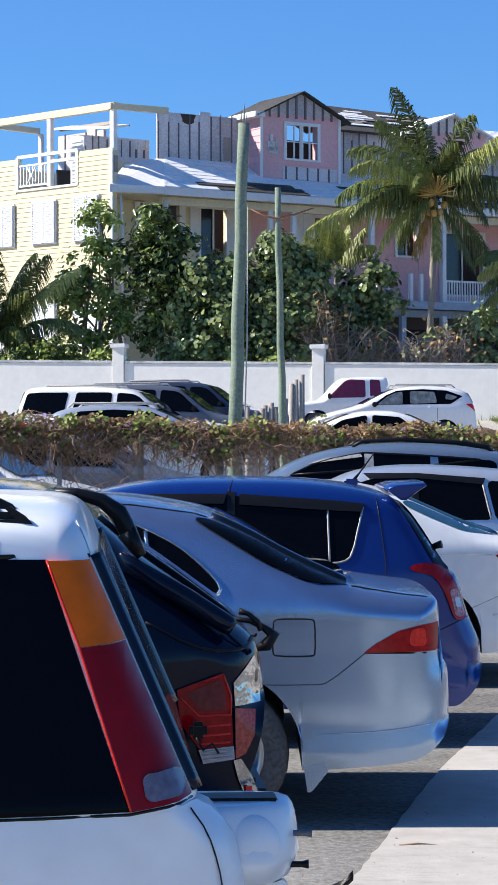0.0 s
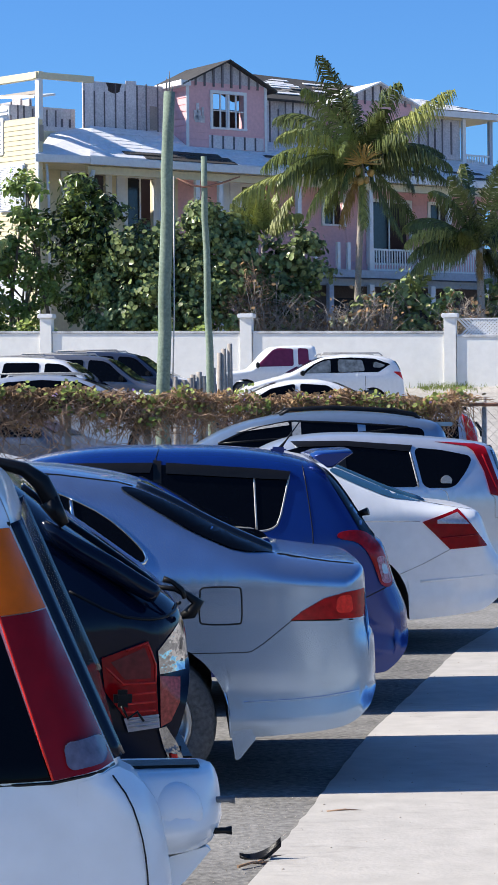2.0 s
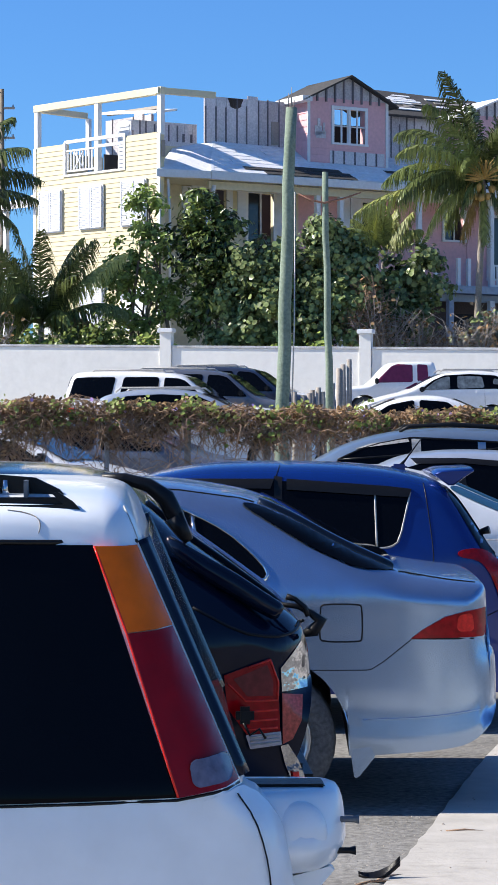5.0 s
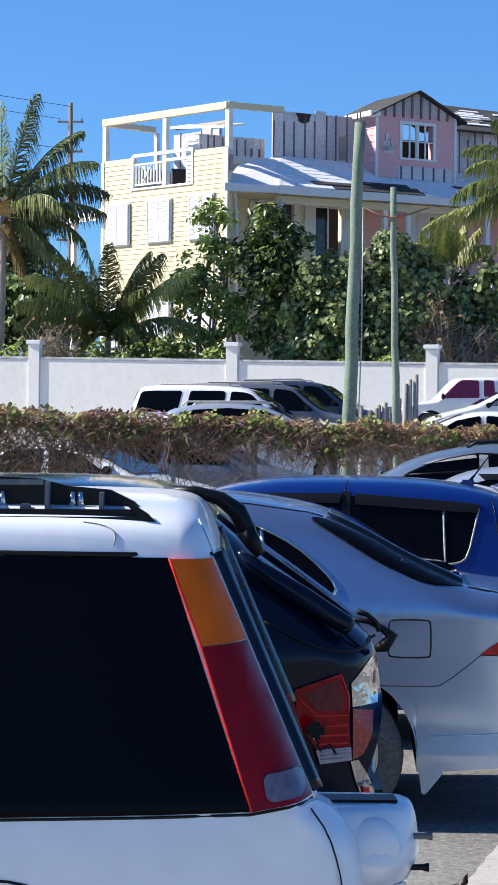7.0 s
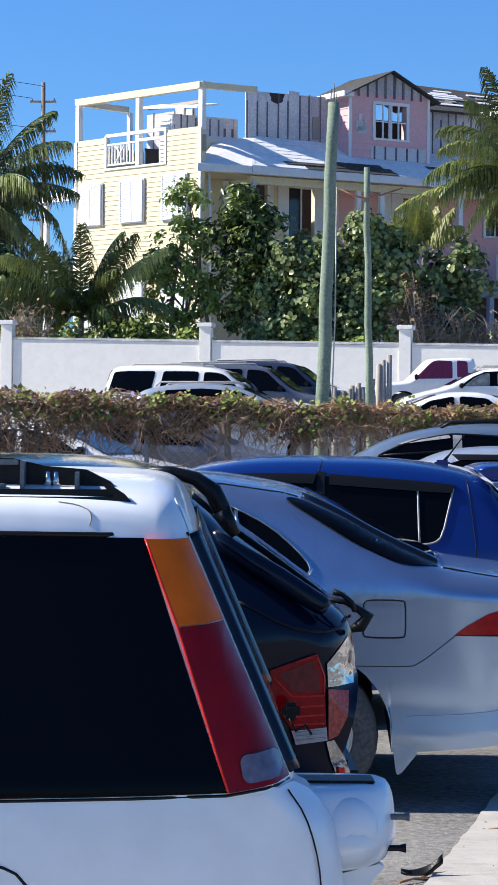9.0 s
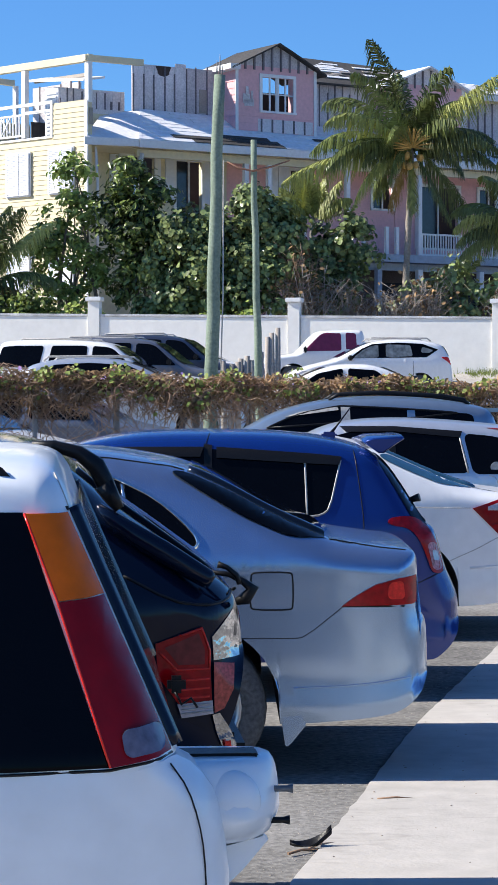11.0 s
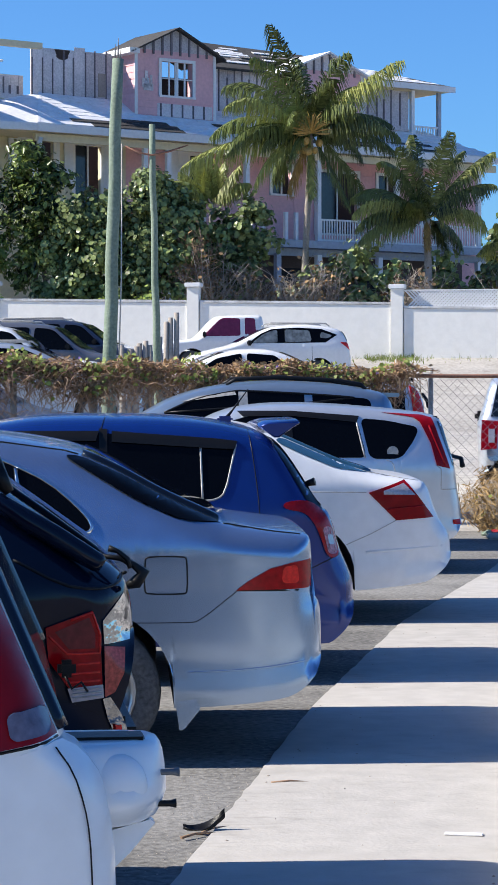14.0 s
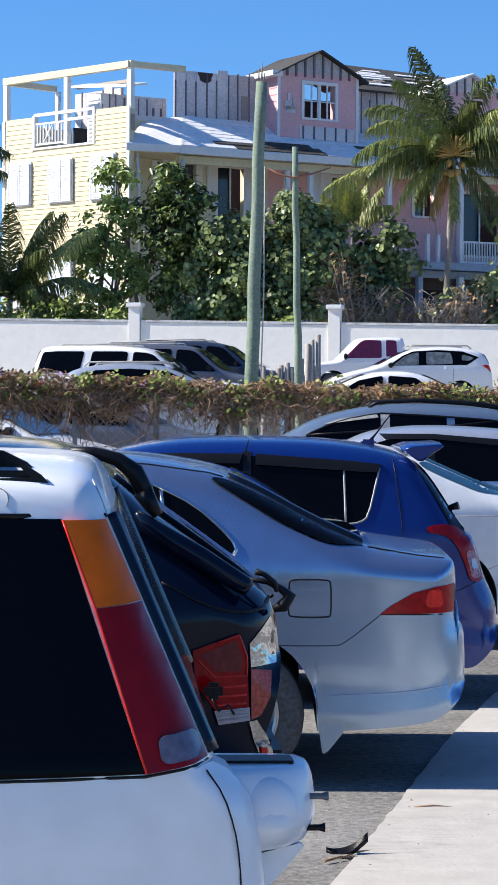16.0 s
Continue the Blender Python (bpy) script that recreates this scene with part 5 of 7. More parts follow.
def shutter_pair(s0, s1, z0, z1, parent):
    """Two louvred leaves in a frame, in the wall's own frame with the outside at -y."""
    top = bar("shutter", s0 - 0.05, s1 + 0.05, -0.10, -0.045, z0 - 0.05, z1 + 0.05, "shutter", parent, 0, "closed white louvred window shutter")
    mid = (s0 + s1) / 2
    for a, b in ((s0, mid - 0.015), (mid + 0.015, s1)):
        for c, d in ((a, a + 0.06), (b - 0.06, b)):
            bar("shutter_stile", c, d, -0.15, -0.102, z0, z1, "shutter", top)
        n = int((z1 - z0) / 0.062)
        me = None
        for k in range(n):
            z = z0 + (k + 0.5) * (z1 - z0) / n
            if me is None:
                ob = part("slat", box(a + 0.06, b - 0.06, -0.036, 0.036, -0.006, 0.006, 0, None, Matrix.Rotation(radians(66), 4, "X")), M["shutter"], top)
                me = ob.data
            else:
                ob = new("slat", me)
                ob.parent = top
            ob.location = (0, -0.125, z)
    return top


def railing(s0, s1, d, z0, z1, parent, step=0.13, cross=False):
    r = bar("railing", s0, s1, d - 0.04, d + 0.04, z1 - 0.07, z1, "white_paint", parent)
    bar("rail", s0, s1, d - 0.03, d + 0.03, z0 + 0.06, z0 + 0.13, "white_paint", r)
    n = max(2, int((s1 - s0) / step))
    me = None
    for k in range(1, n):
        s = s0 + (s1 - s0) * k / n
        if me is None:
            ob = part("baluster", box(-0.022, 0.022, -0.02, 0.02, z0 + 0.13, z1 - 0.07), M["white_paint"], r)
            me = ob.data
        else:
            ob = new("baluster", me)
            ob.parent = r
        ob.location = (s, d, 0)
    return r


def dormer(house, s0, s1, d, z0, z_eave, z_peak, back, window=True, seed=1):
    holes = []
    m = (s0 + s1) / 2
    if window:
        holes = [(m - 0.66, m + 0.78, 12.82, 14.12)]
    w = windowed("dormer_wall", s0, s1, d, z0, z_eave, holes, "pink", house, 0.15)
    bar("dormer_side", s0, s0 + 0.15, d + 0.15, back, z0, z_eave, "pink", house)
    bar("dormer_side", s1 - 0.15, s1, d + 0.15, back, z0, z_eave, "pink", house)
    for k in range(9):
        z = z0 + 0.1 + k * (z_eave - z0 - 0.2) / 9
        bar("board", s0 - 0.022, s0 - 0.003, d, back, z, z + 0.24, "pink", w)
        if not window or z + 0.24 < 12.9 or z > 14.35:
            bar("board", s0 + 0.05, s1 - 0.05, d - 0.02, d - 0.003, z, z + 0.24, "pink", w)
    for s in (s0, s1 - 0.06):
        bar("corner_board", s - 0.03, s + 0.09, d - 0.035, d - 0.001, z0, z_eave, "white_paint", w)
    bm = bmesh.new()
    f = [bm.verts.new(p) for p in ((s0, d - 0.01, z_eave), (s1, d - 0.01, z_eave), (m, d - 0.01, z_peak - 0.08))]
    g = [bm.verts.new((v.co.x, d + 0.14, v.co.z)) for v in f]
    bm.faces.new(f)
    bm.faces.new(g[::-1])
    for i in range(3):
        bm.faces.new((f[i], g[i], g[(i + 1) % 3], f[(i + 1) % 3]))
    bmesh.ops.recalc_face_normals(bm, faces=bm.faces)
    gable = part("gable", bm, M["sheathing"], house)
    n = 9
    for k in range(1, n):
        s = s0 + (s1 - s0) * k / n
        t = z_eave + (z_peak - 0.08 - z_eave) * (1 - abs(s - m) / (s1 - m))
        bar("batten", s - 0.04, s + 0.04, d - 0.055, d - 0.012, z_eave - 0.15, t, "batten", gable)
    for k, (a, b) in enumerate(((s0 - 0.35, m), (s1 + 0.35, m))):
        e = z_eave - 0.15
        quad_roof("roof", ((a, d - 0.3, e), (b, d - 0.3, z_peak), (b, back + 1.2, z_peak), (a, back + 1.2, e)), "roof_felt" if window else "roof_white", house, 0.07)
    bar("eave_box", s0 - 0.42, s0 + 0.02, d - 0.30, back, z_eave - 0.22, z_eave - 0.02, "white_paint", house)
    sh = bar("bare_patch", m - 0.85, s1 - 0.15, d - 0.03, d - 0.022, z0 + 0.05, z0 + 0.55, "sheathing", house, 0, "grey boarding where siding is gone")
    for k in range(5):
        s = m - 0.7 + k * 0.5
        if s < s1 - 0.2:
            bar("batten", s - 0.035, s + 0.035, d - 0.05, d - 0.031, z0 + 0.05, z0 + 0.55, "batten", sh)
    for a, b, e, f in ((0.30, 0.62, 13.05, 13.42), (0.36, 0.80, 12.95, 13.22), (0.42, 0.55, 13.3, 13.7), (0.66, 0.76, 13.1, 13.55)):
        bar("bare_patch", s0 + a, s0 + b, d - 0.034, d - 0.022, e, f, "sheathing", house)
    if window:
        win = house_window(m - 0.66, m + 0.78, d, 12.82, 14.12, house, 3, 0.12, None, 1)
        bar("mullion", m - 0.02, m + 0.14, d + 0.01, d + 0.06, 12.82, 14.12, "white_paint", win)
        bar("room_board", m - 0.7, m - 0.2, d + 0.9, d + 0.95, 12.8, 14.1, "old_wood", house)


def main_house():
    rng = random.Random(21)
    h = thing("house", HOUSE, "derelict three-storey house, yellow side and pink front", "house")
    # front, lower floors
    holes = [(2.55, 3.95, 9.3, 10.85), (4.9, 6.05, 8.6, 10.8), (10.15, 10.75, 8.2, 10.7), (14.15, 15.1, 9.4, 10.5), (16.4, 18.5, 7.9, 10.4), (19.6, 20.6, 8.4, 10.4), (22.0, 23.0, 8.4, 10.4)]
    windowed("wall", 0.0, 7.2, 2.0, 2.8, 11.3, holes[:2], "cream", h)
    windowed("wall", 7.2, 25.0, 2.0, 2.8, 11.3, holes[2:], "pink", h)
    # back and floor coloured near-black in place of the rooms' shade
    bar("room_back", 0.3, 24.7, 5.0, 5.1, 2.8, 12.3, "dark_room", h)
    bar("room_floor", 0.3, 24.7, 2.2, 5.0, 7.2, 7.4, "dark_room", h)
    for a, b, c, d in holes:
        w = house_window(a, b, 1.98, c, d, h, 1, 0.13, None)
        bar("pane", a, (a + b) / 2 - 0.03, 2.04, 2.05, c, d, "house_glass", w)
    for a, b in ((2.0, 2.42), (4.08, 4.2), (4.42, 4.78), (6.18, 6.62), (9.05, 9.55), (9.58, 10.05), (10.88, 11.15)):
        bar("door_panel", a, b, 1.92, 1.995, 9.2, 10.9, "shutter", h)
    for k in range(16):
        z = 7.7 + 0.22 * k
        bar("board", 10.9, 14.0, 1.975, 1.997, z, z + 0.20, "pink", h)
        if z < 10.5:
            bar("board", 15.25, 16.2, 1.975, 1.997, z, z + 0.20, "pink", h)
            bar("board", 18.7, 19.4, 1.975, 1.997, z, z + 0.20, "pink", h)
    # low hipped roof over the porch
    quad_roof("roof", ((1.9, -0.45, 11.22), (24.0, -0.45, 11.22), (21.8, 2.0, 12.42), (3.4, 2.0, 12.67)), "roof_white", h, 0.14)
    quad_roof("roof", ((-0.15, -0.06, 11.24), (1.9, -0.45, 11.225), (3.4, 2.0, 12.675), (1.6, 2.0, 12.3)), "roof_white", h, 0.14)
    quad_roof("hip_cap", ((1.86, -0.47, 11.25), (1.98, -0.47, 11.25), (3.46, 2.0, 12.70), (3.34, 2.0, 12.70)), "roof_white", h, 0.03)
    for j in range(9):
        f0, f1 = j / 9, (j + 0.94) / 9

        def on(s, f):
            return (s, -0.45 + 2.45 * f, 11.235 + (1.45 - 0.0136 * (s - 3.4)) * f)
        s = 1.95 + 1.5 * f0
        end = 24.0 - 2.2 * f0
        while s < end:
            e = min(end, s + rng.uniform(0.7, 2.2))
            felt = (j < 2 and 3.0 < s < 8.2) or (j == 2 and 4.6 < s < 7.0) or (j in (1, 2, 3) and 9.3 < s < 12.5) or (j < 3 and s > 13 and rng.random() < 0.4)
            if felt or rng.random() < 0.94:
                a, b, c, d = on(s, f0), on(e - 0.02, f0), on(e - 0.02, f1), on(s, f1)
                up = (0.0, 0.0, rng.uniform(0.014, 0.05 if felt else 0.022))
                quad_roof("roof_course", [tuple(np.add(q, up if k < 2 else (0, 0, 0.008))) for k, q in enumerate((a, b, c, d))], "roof_felt" if felt else "roof_white", h, 0.02)
            s = e
    bar("fascia", 1.86, 24.05, -0.53, -0.455, 10.92, 11.20, "white_paint", h)
    part("fascia", box(0, 2.09, -0.07, 0, 10.94, 11.21, 0, None, pose(-0.2, -0.07, 0, 0, 0, -10.8)), M["white_paint"], h)
    bar("beam", 2.0, 24.3, -0.10, 0.10, 10.62, 10.90, "cream", h)
    bar("porch_ceiling", 0.0, 24.3, 0.1, 1.99, 10.95, 11.02, "cream", h)
    for s in (6.8, 7.85, 11.5, 15.0, 19.0, 23.4):
        bar("porch_post", s - 0.09, s + 0.09, -0.09, 0.09, 7.35 if s > 11 else 3.0, 10.62, "white_paint", h)
    # deck
    bar("deck", 11.2, 24.0, -0.25, 2.0, 7.18, 7.36, "porch_grey", h)
    bar("fascia", 11.2, 24.0, -0.32, -0.255, 7.10, 7.40, "porch_grey", h)
    bar("deck_beam", 11.2, 24.0, 0.2, 0.4, 6.80, 7.08, "porch_grey", h)
    railing(15.0, 23.4, -0.05, 7.36, 8.3, h)
    for s, t in ((11.6, 8.4), (12.3, 7.9), (13.4, 8.5), (13.9, 8.5)):
        bar("broken_post", s - 0.07, s + 0.07, -0.07, 0.07, 7.36, t, "white_paint", h)
    for s in (11.5, 13.0, 15.0, 18.1, 20.9, 23.4):
        bar("deck_post", s - 0.11, s + 0.11, -0.11, 0.11, 2.9, 6.85, "porch_grey" if s < 14 else "white_paint", h)
    # the deck's shade is put into this wall's colour; the wall itself is cream
    bar("lower_wall", 11.0, 24.0, 1.75, 1.95, 2.8, 7.15, "dark_board", h)
    # near-black sheets on the wall paint the shade of two openings
    bar("painted_opening", 18.5, 20.3, 1.70, 1.745, 3.0, 6.4, "dark_room", h)
    bar("painted_opening", 14.2, 15.6, 1.70, 1.745, 3.0, 6.4, "dark_room", h)
    house_window(16.2, 17.2, 1.72, 4.6, 6.1, h, 1)
    # upper floor, bare boarding
    sheathed("upper_wall", 3.0, 6.75, 2.0, 12.35, 14.5, h, 3, top=True)
    sheathed("upper_wall", 0.2, 3.0, 2.6, 12.35, 13.35, h, 4, 0.30)
    bar("bare_ledge", 0.0, 3.0, 2.0, 2.6, 12.38, 12.55, "sheathing", h)
    bm = bmesh.new()
    stain = [bm.verts.new((4.35 + (0.33 + 0.05 * math.sin(5 * a)) * math.cos(a), 1.972, 14.30 + 0.33 * min(0.2, math.sin(a)))) for a in (math.tau * k / 16 for k in range(16))]
    face = bm.faces.new(stain)
    bmesh.ops.extrude_face_region(bm, geom=[face])
    part("dark_stain", bm, M["dark_board"], h)
    bar("torn_board", 5.95, 6.3, 1.97, 1.99, 12.7, 13.6, "old_wood", h)
    sheathed("upper_wall", 11.0, 15.4, 2.0, 12.35, 14.3, h, 5)
    # near-black sheet paints the shade inside the upper floor
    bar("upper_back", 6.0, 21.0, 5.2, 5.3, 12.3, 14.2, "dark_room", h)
    dormer(h, 6.94, 10.62, 0.9, 11.95, 14.52, 15.44, 2.6)
    dormer(h, 14.2, 17.9, 0.9, 12.05, 14.35, 15.12, 2.6, False, 2)
    sheathed("upper_wall", 18.2, 20.9, 1.6, 12.3, 13.95, h, 6)
    bar("upper_rim", 18.0, 21.0, 1.5, 1.7, 13.95, 14.1, "cream", h)
    for s in (21.05, 22.5):
        bar("balcony_post", s - 0.08, s + 0.08, 1.45, 1.61, 12.0, 14.0, "porch_grey" if s > 22 else "white_paint", h)
    railing(21.05, 22.6, 1.5, 11.9, 12.55, h)
    quad_roof("roof", ((17.6, 1.0, 14.22), (22.9, 1.0, 14.22), (21.0, 4.0, 15.1), (17.6, 4.0, 15.1)), "roof_felt", h, 0.14)
    bar("fascia", 17.6, 22.92, 0.93, 0.995, 13.98, 14.22, "white_paint", h)
    bar("balcony_ceiling", 20.9, 22.85, 1.0, 4.0, 14.02, 14.07, "cream", h)
    bar("balcony_side", 20.92, 21.0, 1.7, 4.0, 12.2, 14.0, "cream", h)
    for k in range(7):
        f = k / 7
        quad_roof("roof_course", ((17.7, 1.35 + 2.6 * f, 14.345 + 0.78 * f), (22.4 - 1.7 * f - 0.3 * (k % 3), 1.35 + 2.6 * f, 14.345 + 0.78 * f), (22.3 - 1.7 * f - 0.3 * (k % 3), 1.70 + 2.6 * f, 14.435 + 0.78 * f), (17.7, 1.70 + 2.6 * f, 14.435 + 0.78 * f)), "roof_white", h, 0.03)
    # broken main roof
    quad_roof("roof", ((10.6, 1.7, 14.25), (17.6, 1.7, 14.25), (17.6, 4.6, 15.55), (10.6, 4.6, 15.7)), "roof_felt", h, 0.10)
    for k in range(26):
        f = rng.uniform(0.05, 0.95)
        s = rng.uniform(10.7, 16.0)
        n = rng.uniform(0.5, 1.9)
        d, z = 1.7 + 2.9 * f, 14.27 + 1.33 * f
        quad_roof("roof_board", ((s, d, z + 0.03), (s + n, d, z + 0.03), (s + n, d + 0.14, z + 0.095), (s, d + 0.14, z + 0.095)), rng.choice(["roof_white", "roof_white", "old_wood"]), h, 0.025)
    # yellow side
    turn = Matrix.Rotation(radians(A_SIDE - A_FRONT), 4, "Z") @ Matrix.Scale(-1, 4, (0, 1, 0))
    wall = windowed("side_wall", 0.0, 7.12, 0.0, 2.8, 12.5, [(1.95, 5.31, 11.42, 12.6)], "siding", h, 0.2)
    wall.matrix_local = turn
    me = {}
    for k in range(53):
        z = 2.9 + 0.182 * k
        for a, b in ((0.06, 7.06),) if z < 11.25 else ((0.06, 1.9), (5.36, 7.06)):
            if (a, b) not in me:
                bm = box(a, b, -0.03, -0.004, 0, 0.176)
                for v in bm.verts:
                    if v.co.z > 0.1 and v.co.y < -0.02:
                        v.co.y = -0.012
                ob = part("board", bm, M["siding"], wall)
                me[a, b] = ob.data
            else:
                ob = new("board", me[a, b])
                ob.parent = wall
            ob.location = (0, 0, z)
    for s in (0.0, 7.0):
        bar("corner_board", s - 0.02, s + 0.13, -0.05, -0.002, 2.8, 12.55, "white_paint", wall)
    bar("belt_board", 0.0, 7.1, -0.06, -0.032, 7.55, 7.68, "siding", wall)
    for s0, s1, z0, z1 in ((5.45, 6.72, 9.30, 10.84), (3.08, 4.36, 9.30, 10.86), (0.72, 2.01, 9.28, 10.9), (3.05, 4.33, 5.4, 7.05), (0.66, 2.01, 5.4, 6.9), (5.45, 6.72, 5.4, 7.0)):
        shutter_pair(s0, s1, z0, z1, wall)
    rl = railing(3.6, 5.31, 0.02, 11.45, 12.35, wall, 0.16)
    railing(1.95, 3.5, 0.02, 12.25, 12.42, wall, 2.0)
    bar("rail", 1.9, 5.31, -0.03, 0.05, 12.6, 12.72, "white_paint", wall)
    for s in (1.92, 5.30):
        bar("opening_trim", s - 0.06, s + 0.06, -0.05, 0.05, 11.4, 12.65, "white_paint", wall)
    bar("opening_trim", 1.86, 5.36, -0.05, 0.05, 11.34, 11.42, "white_paint", wall)
    for a, b in (((4.25, 11.6), (4.75, 12.25)), ((4.75, 11.6), (4.25, 12.25))):
        part("cross_brace", tube([(a[0], 0.0, a[1]), (b[0], 0.0, b[1])], 0.03, 4), M["white_paint"], rl)
    for s in (0.07, 3.53, 7.03):
        bar("roof_post", s - 0.10, s + 0.10, 0.0, 0.2, 12.5 if s != 3.53 else 11.45, 13.98, "white_paint", wall)
    bar("roof_beam", -0.05, 7.15, -0.02, 0.22, 13.98, 14.24, "cream", wall)
    bar("terrace_floor", 0.2, 7.0, 0.2, 3.4, 11.2, 11.38, "porch_grey", wall)
    bar("terrace_side", 6.95, 7.1, 0.2, 3.4, 11.0, 12.5, "siding", wall)
    bar("roof_beam", 6.95, 7.15, 0.22, 2.6, 13.98, 14.2, "cream", wall)
    bar("roof_post", 6.9, 7.08, 2.6, 2.75, 11.4, 13.98, "white_paint", wall)
    sheathed("broken_wall", 3.2, 5.9, 2.6, 11.38, 13.9, wall, 9, 0.5, top=True)
    leaf = bar("leaning_door", 3.0, 3.75, 1.3, 1.36, 11.4, 13.45, "shutter", wall, 0.01)
    for k in range(12):
        bar("slat", 3.08, 3.67, 1.26, 1.298, 11.55 + 0.15 * k, 11.62 + 0.15 * k, "shutter", leaf)
    bar("broken_beam", 1.6, 4.6, 1.5, 1.62, 13.75, 13.87, "old_wood", wall)
    quad_roof("broken_eave", ((1.2, 0.9, 13.55), (4.7, 1.2, 13.85), (4.7, 2.2, 14.05), (1.2, 2.0, 13.75)), "roof_white", wall, 0.08)
    dark = bar("dark_wall", 2.4, 4.3, 2.7, 2.8, 11.4, 13.3, "dark_board", wall)
    for k in range(7):
        bar("board", 2.45 + 0.1 * (k % 2), 4.25, 2.66, 2.695, 11.5 + 0.26 * k, 11.72 + 0.26 * k, "batten" if k % 3 == 1 else "dark_board", dark)
    # beam along the front of the terrace
    bar("roof_beam", -0.1, 2.35, 0.0, 0.22, 14.0, 14.22, "cream", h)
    bar("parapet", 0.3, 3.3, 2.02, 2.2, 11.2, 12.5, "cream", h)
    bar("torn_board", 0.06, 0.2, -0.02, 0.015, 11.7, 12.3, "old_wood", h)
    # porch roof at the far end
    quad_roof("porch_roof", ((7.13, -0.3, 10.5), (9.0, -0.3, 10.5), (8.4, 1.8, 11.2), (7.13, 1.8, 11.2)), "roof_white", wall, 0.2)
    bar("porch_post", 8.6, 8.78, -0.2, -0.02, 2.8, 10.4, "white_paint", wall)
    part("downpipe", tube([(0.35, 0.05, 10.9), (0.40, 0.0, 9.6), (0.40, 0.0, 3.0)], 0.05, 6), M["white_paint"], h)
    part("leaning_post", tube([(1.75, -0.1, 8.2), (1.95, -0.1, 9.6), (2.2, -0.1, 10.75)], [0.10, 0.10, 0.10], 4), M["white_paint"], h)


main_house()


# ---- poles and cables ----
def utility_poles():
    def pole(label, x, y, z0, z1, r0, r1, lean, material="pole_green"):
        p = thing("utility_pole", pose(x, y, z0), label, "utility pole", "poles behind the fence")
        n = 10
        part("shaft", tube([(lean * k / n + 0.012 * math.sin(k * 2.1), 0, (z1 - z0) * k / n) for k in range(n + 1)], [r0 + (r1 - r0) * k / n for k in range(n + 1)], 12), M[material], p)
        return p
    p = pole("thick weathered green wooden utility pole", -0.27, 38.0, 0.4, 7.0, 0.125, 0.095, 0.18)
    for dx, t in ((-0.03, 0.24), (0.02, 0.34), (0.06, 0.15)):
        part("splinter", tube([(0.17 + dx, 0, 6.5), (0.175 + dx, 0, 6.6 + t)], [0.03, 0.006], 4), M["old_wood"], p)
    part("conduit", tube([(0.16, -0.1, 0.3), (0.24, -0.1, 3.0), (0.25, -0.1, 5.2)], 0.012, 6), M["galv"], p)
    p = pole("slim weathered green wooden pole with a bent bracket", 0.66, 43.0, 0.6, 6.5, 0.080, 0.058, -0.13)
    part("bracket", tube([(-0.62, 0, 5.50), (-0.4, 0, 5.38), (-0.13, -0.06, 5.32), (0.2, 0, 5.40), (0.55, 0, 5.52)], [0.012, 0.02, 0.02, 0.02, 0.012], 5), M["rust"], p)
    rng = random.Random(2)
    for x, y, t in ((0.28, 44, 2.45), (0.40, 44, 2.50), (0.52, 44, 2.42), (-0.02, 41, 2.36), (0.10, 41, 2.30), (0.22, 41, 2.34), (0.84, 46, 2.92), (0.94, 46, 3.0), (1.05, 46, 3.1), (0.70, 45, 2.6)):
        z0 = lot_height(y) - 0.1
        ob = part("wooden_post", tube([(0, 0, 0), (0.01, 0, (t - z0) * 0.5), (rng.uniform(-0.02, 0.03), 0, t - z0)], [0.06, 0.055, 0.05], 8), M["old_wood"])
        ob.location = (x, y, z0)
        tagged(ob, "short grey weathered wooden post in the ground", "post", "wooden posts behind the fence")
    q = thing("utility_pole", pose(-16.9, 132, 2.9), "tall dark utility pole carrying thin cables", "utility pole")
    part("shaft", tube([(0.15, 0, 0), (0.05, 0, 9), (0, 0, 18.4)], [0.17, 0.15, 0.12], 8), M["bark"], q)
    for z in (17.3, 15.6, 10.5):
        arm = part("crossarm", box(-0.75, 0.75, -0.06, 0.06, z - 0.06, z + 0.06, 0.01), M["old_wood"], q)
        for x in (-0.65, 0.65):
            part("insulator", tube([(x, 0, z + 0.06), (x, 0, z + 0.2)], [0.06, 0.04], 6), M["porch_grey"], arm)
    for z, x in ((18.2, 0), (17.5, -0.65), (15.8, -0.65), (13.7, 0)):
        pts = [(-16.9 + x - 3.0 * k, 132 - 4.0 * k, 2.9 + z - 1.4 * math.sin(math.pi * k / 14) + 0.25 * k) for k in range(15)]
        tagged(part("cable", tube(pts, 0.02, 4), M["cable"]), "thin dark overhead cable in the sky", "cable", "overhead cables")
    for x in (-0.5, 0.45):
        part("guy_wire", tube([(x * 0.2, -0.1, 15), (x * 2.2, -1, 2)], 0.018, 4), M["cable"], q)


utility_poles()


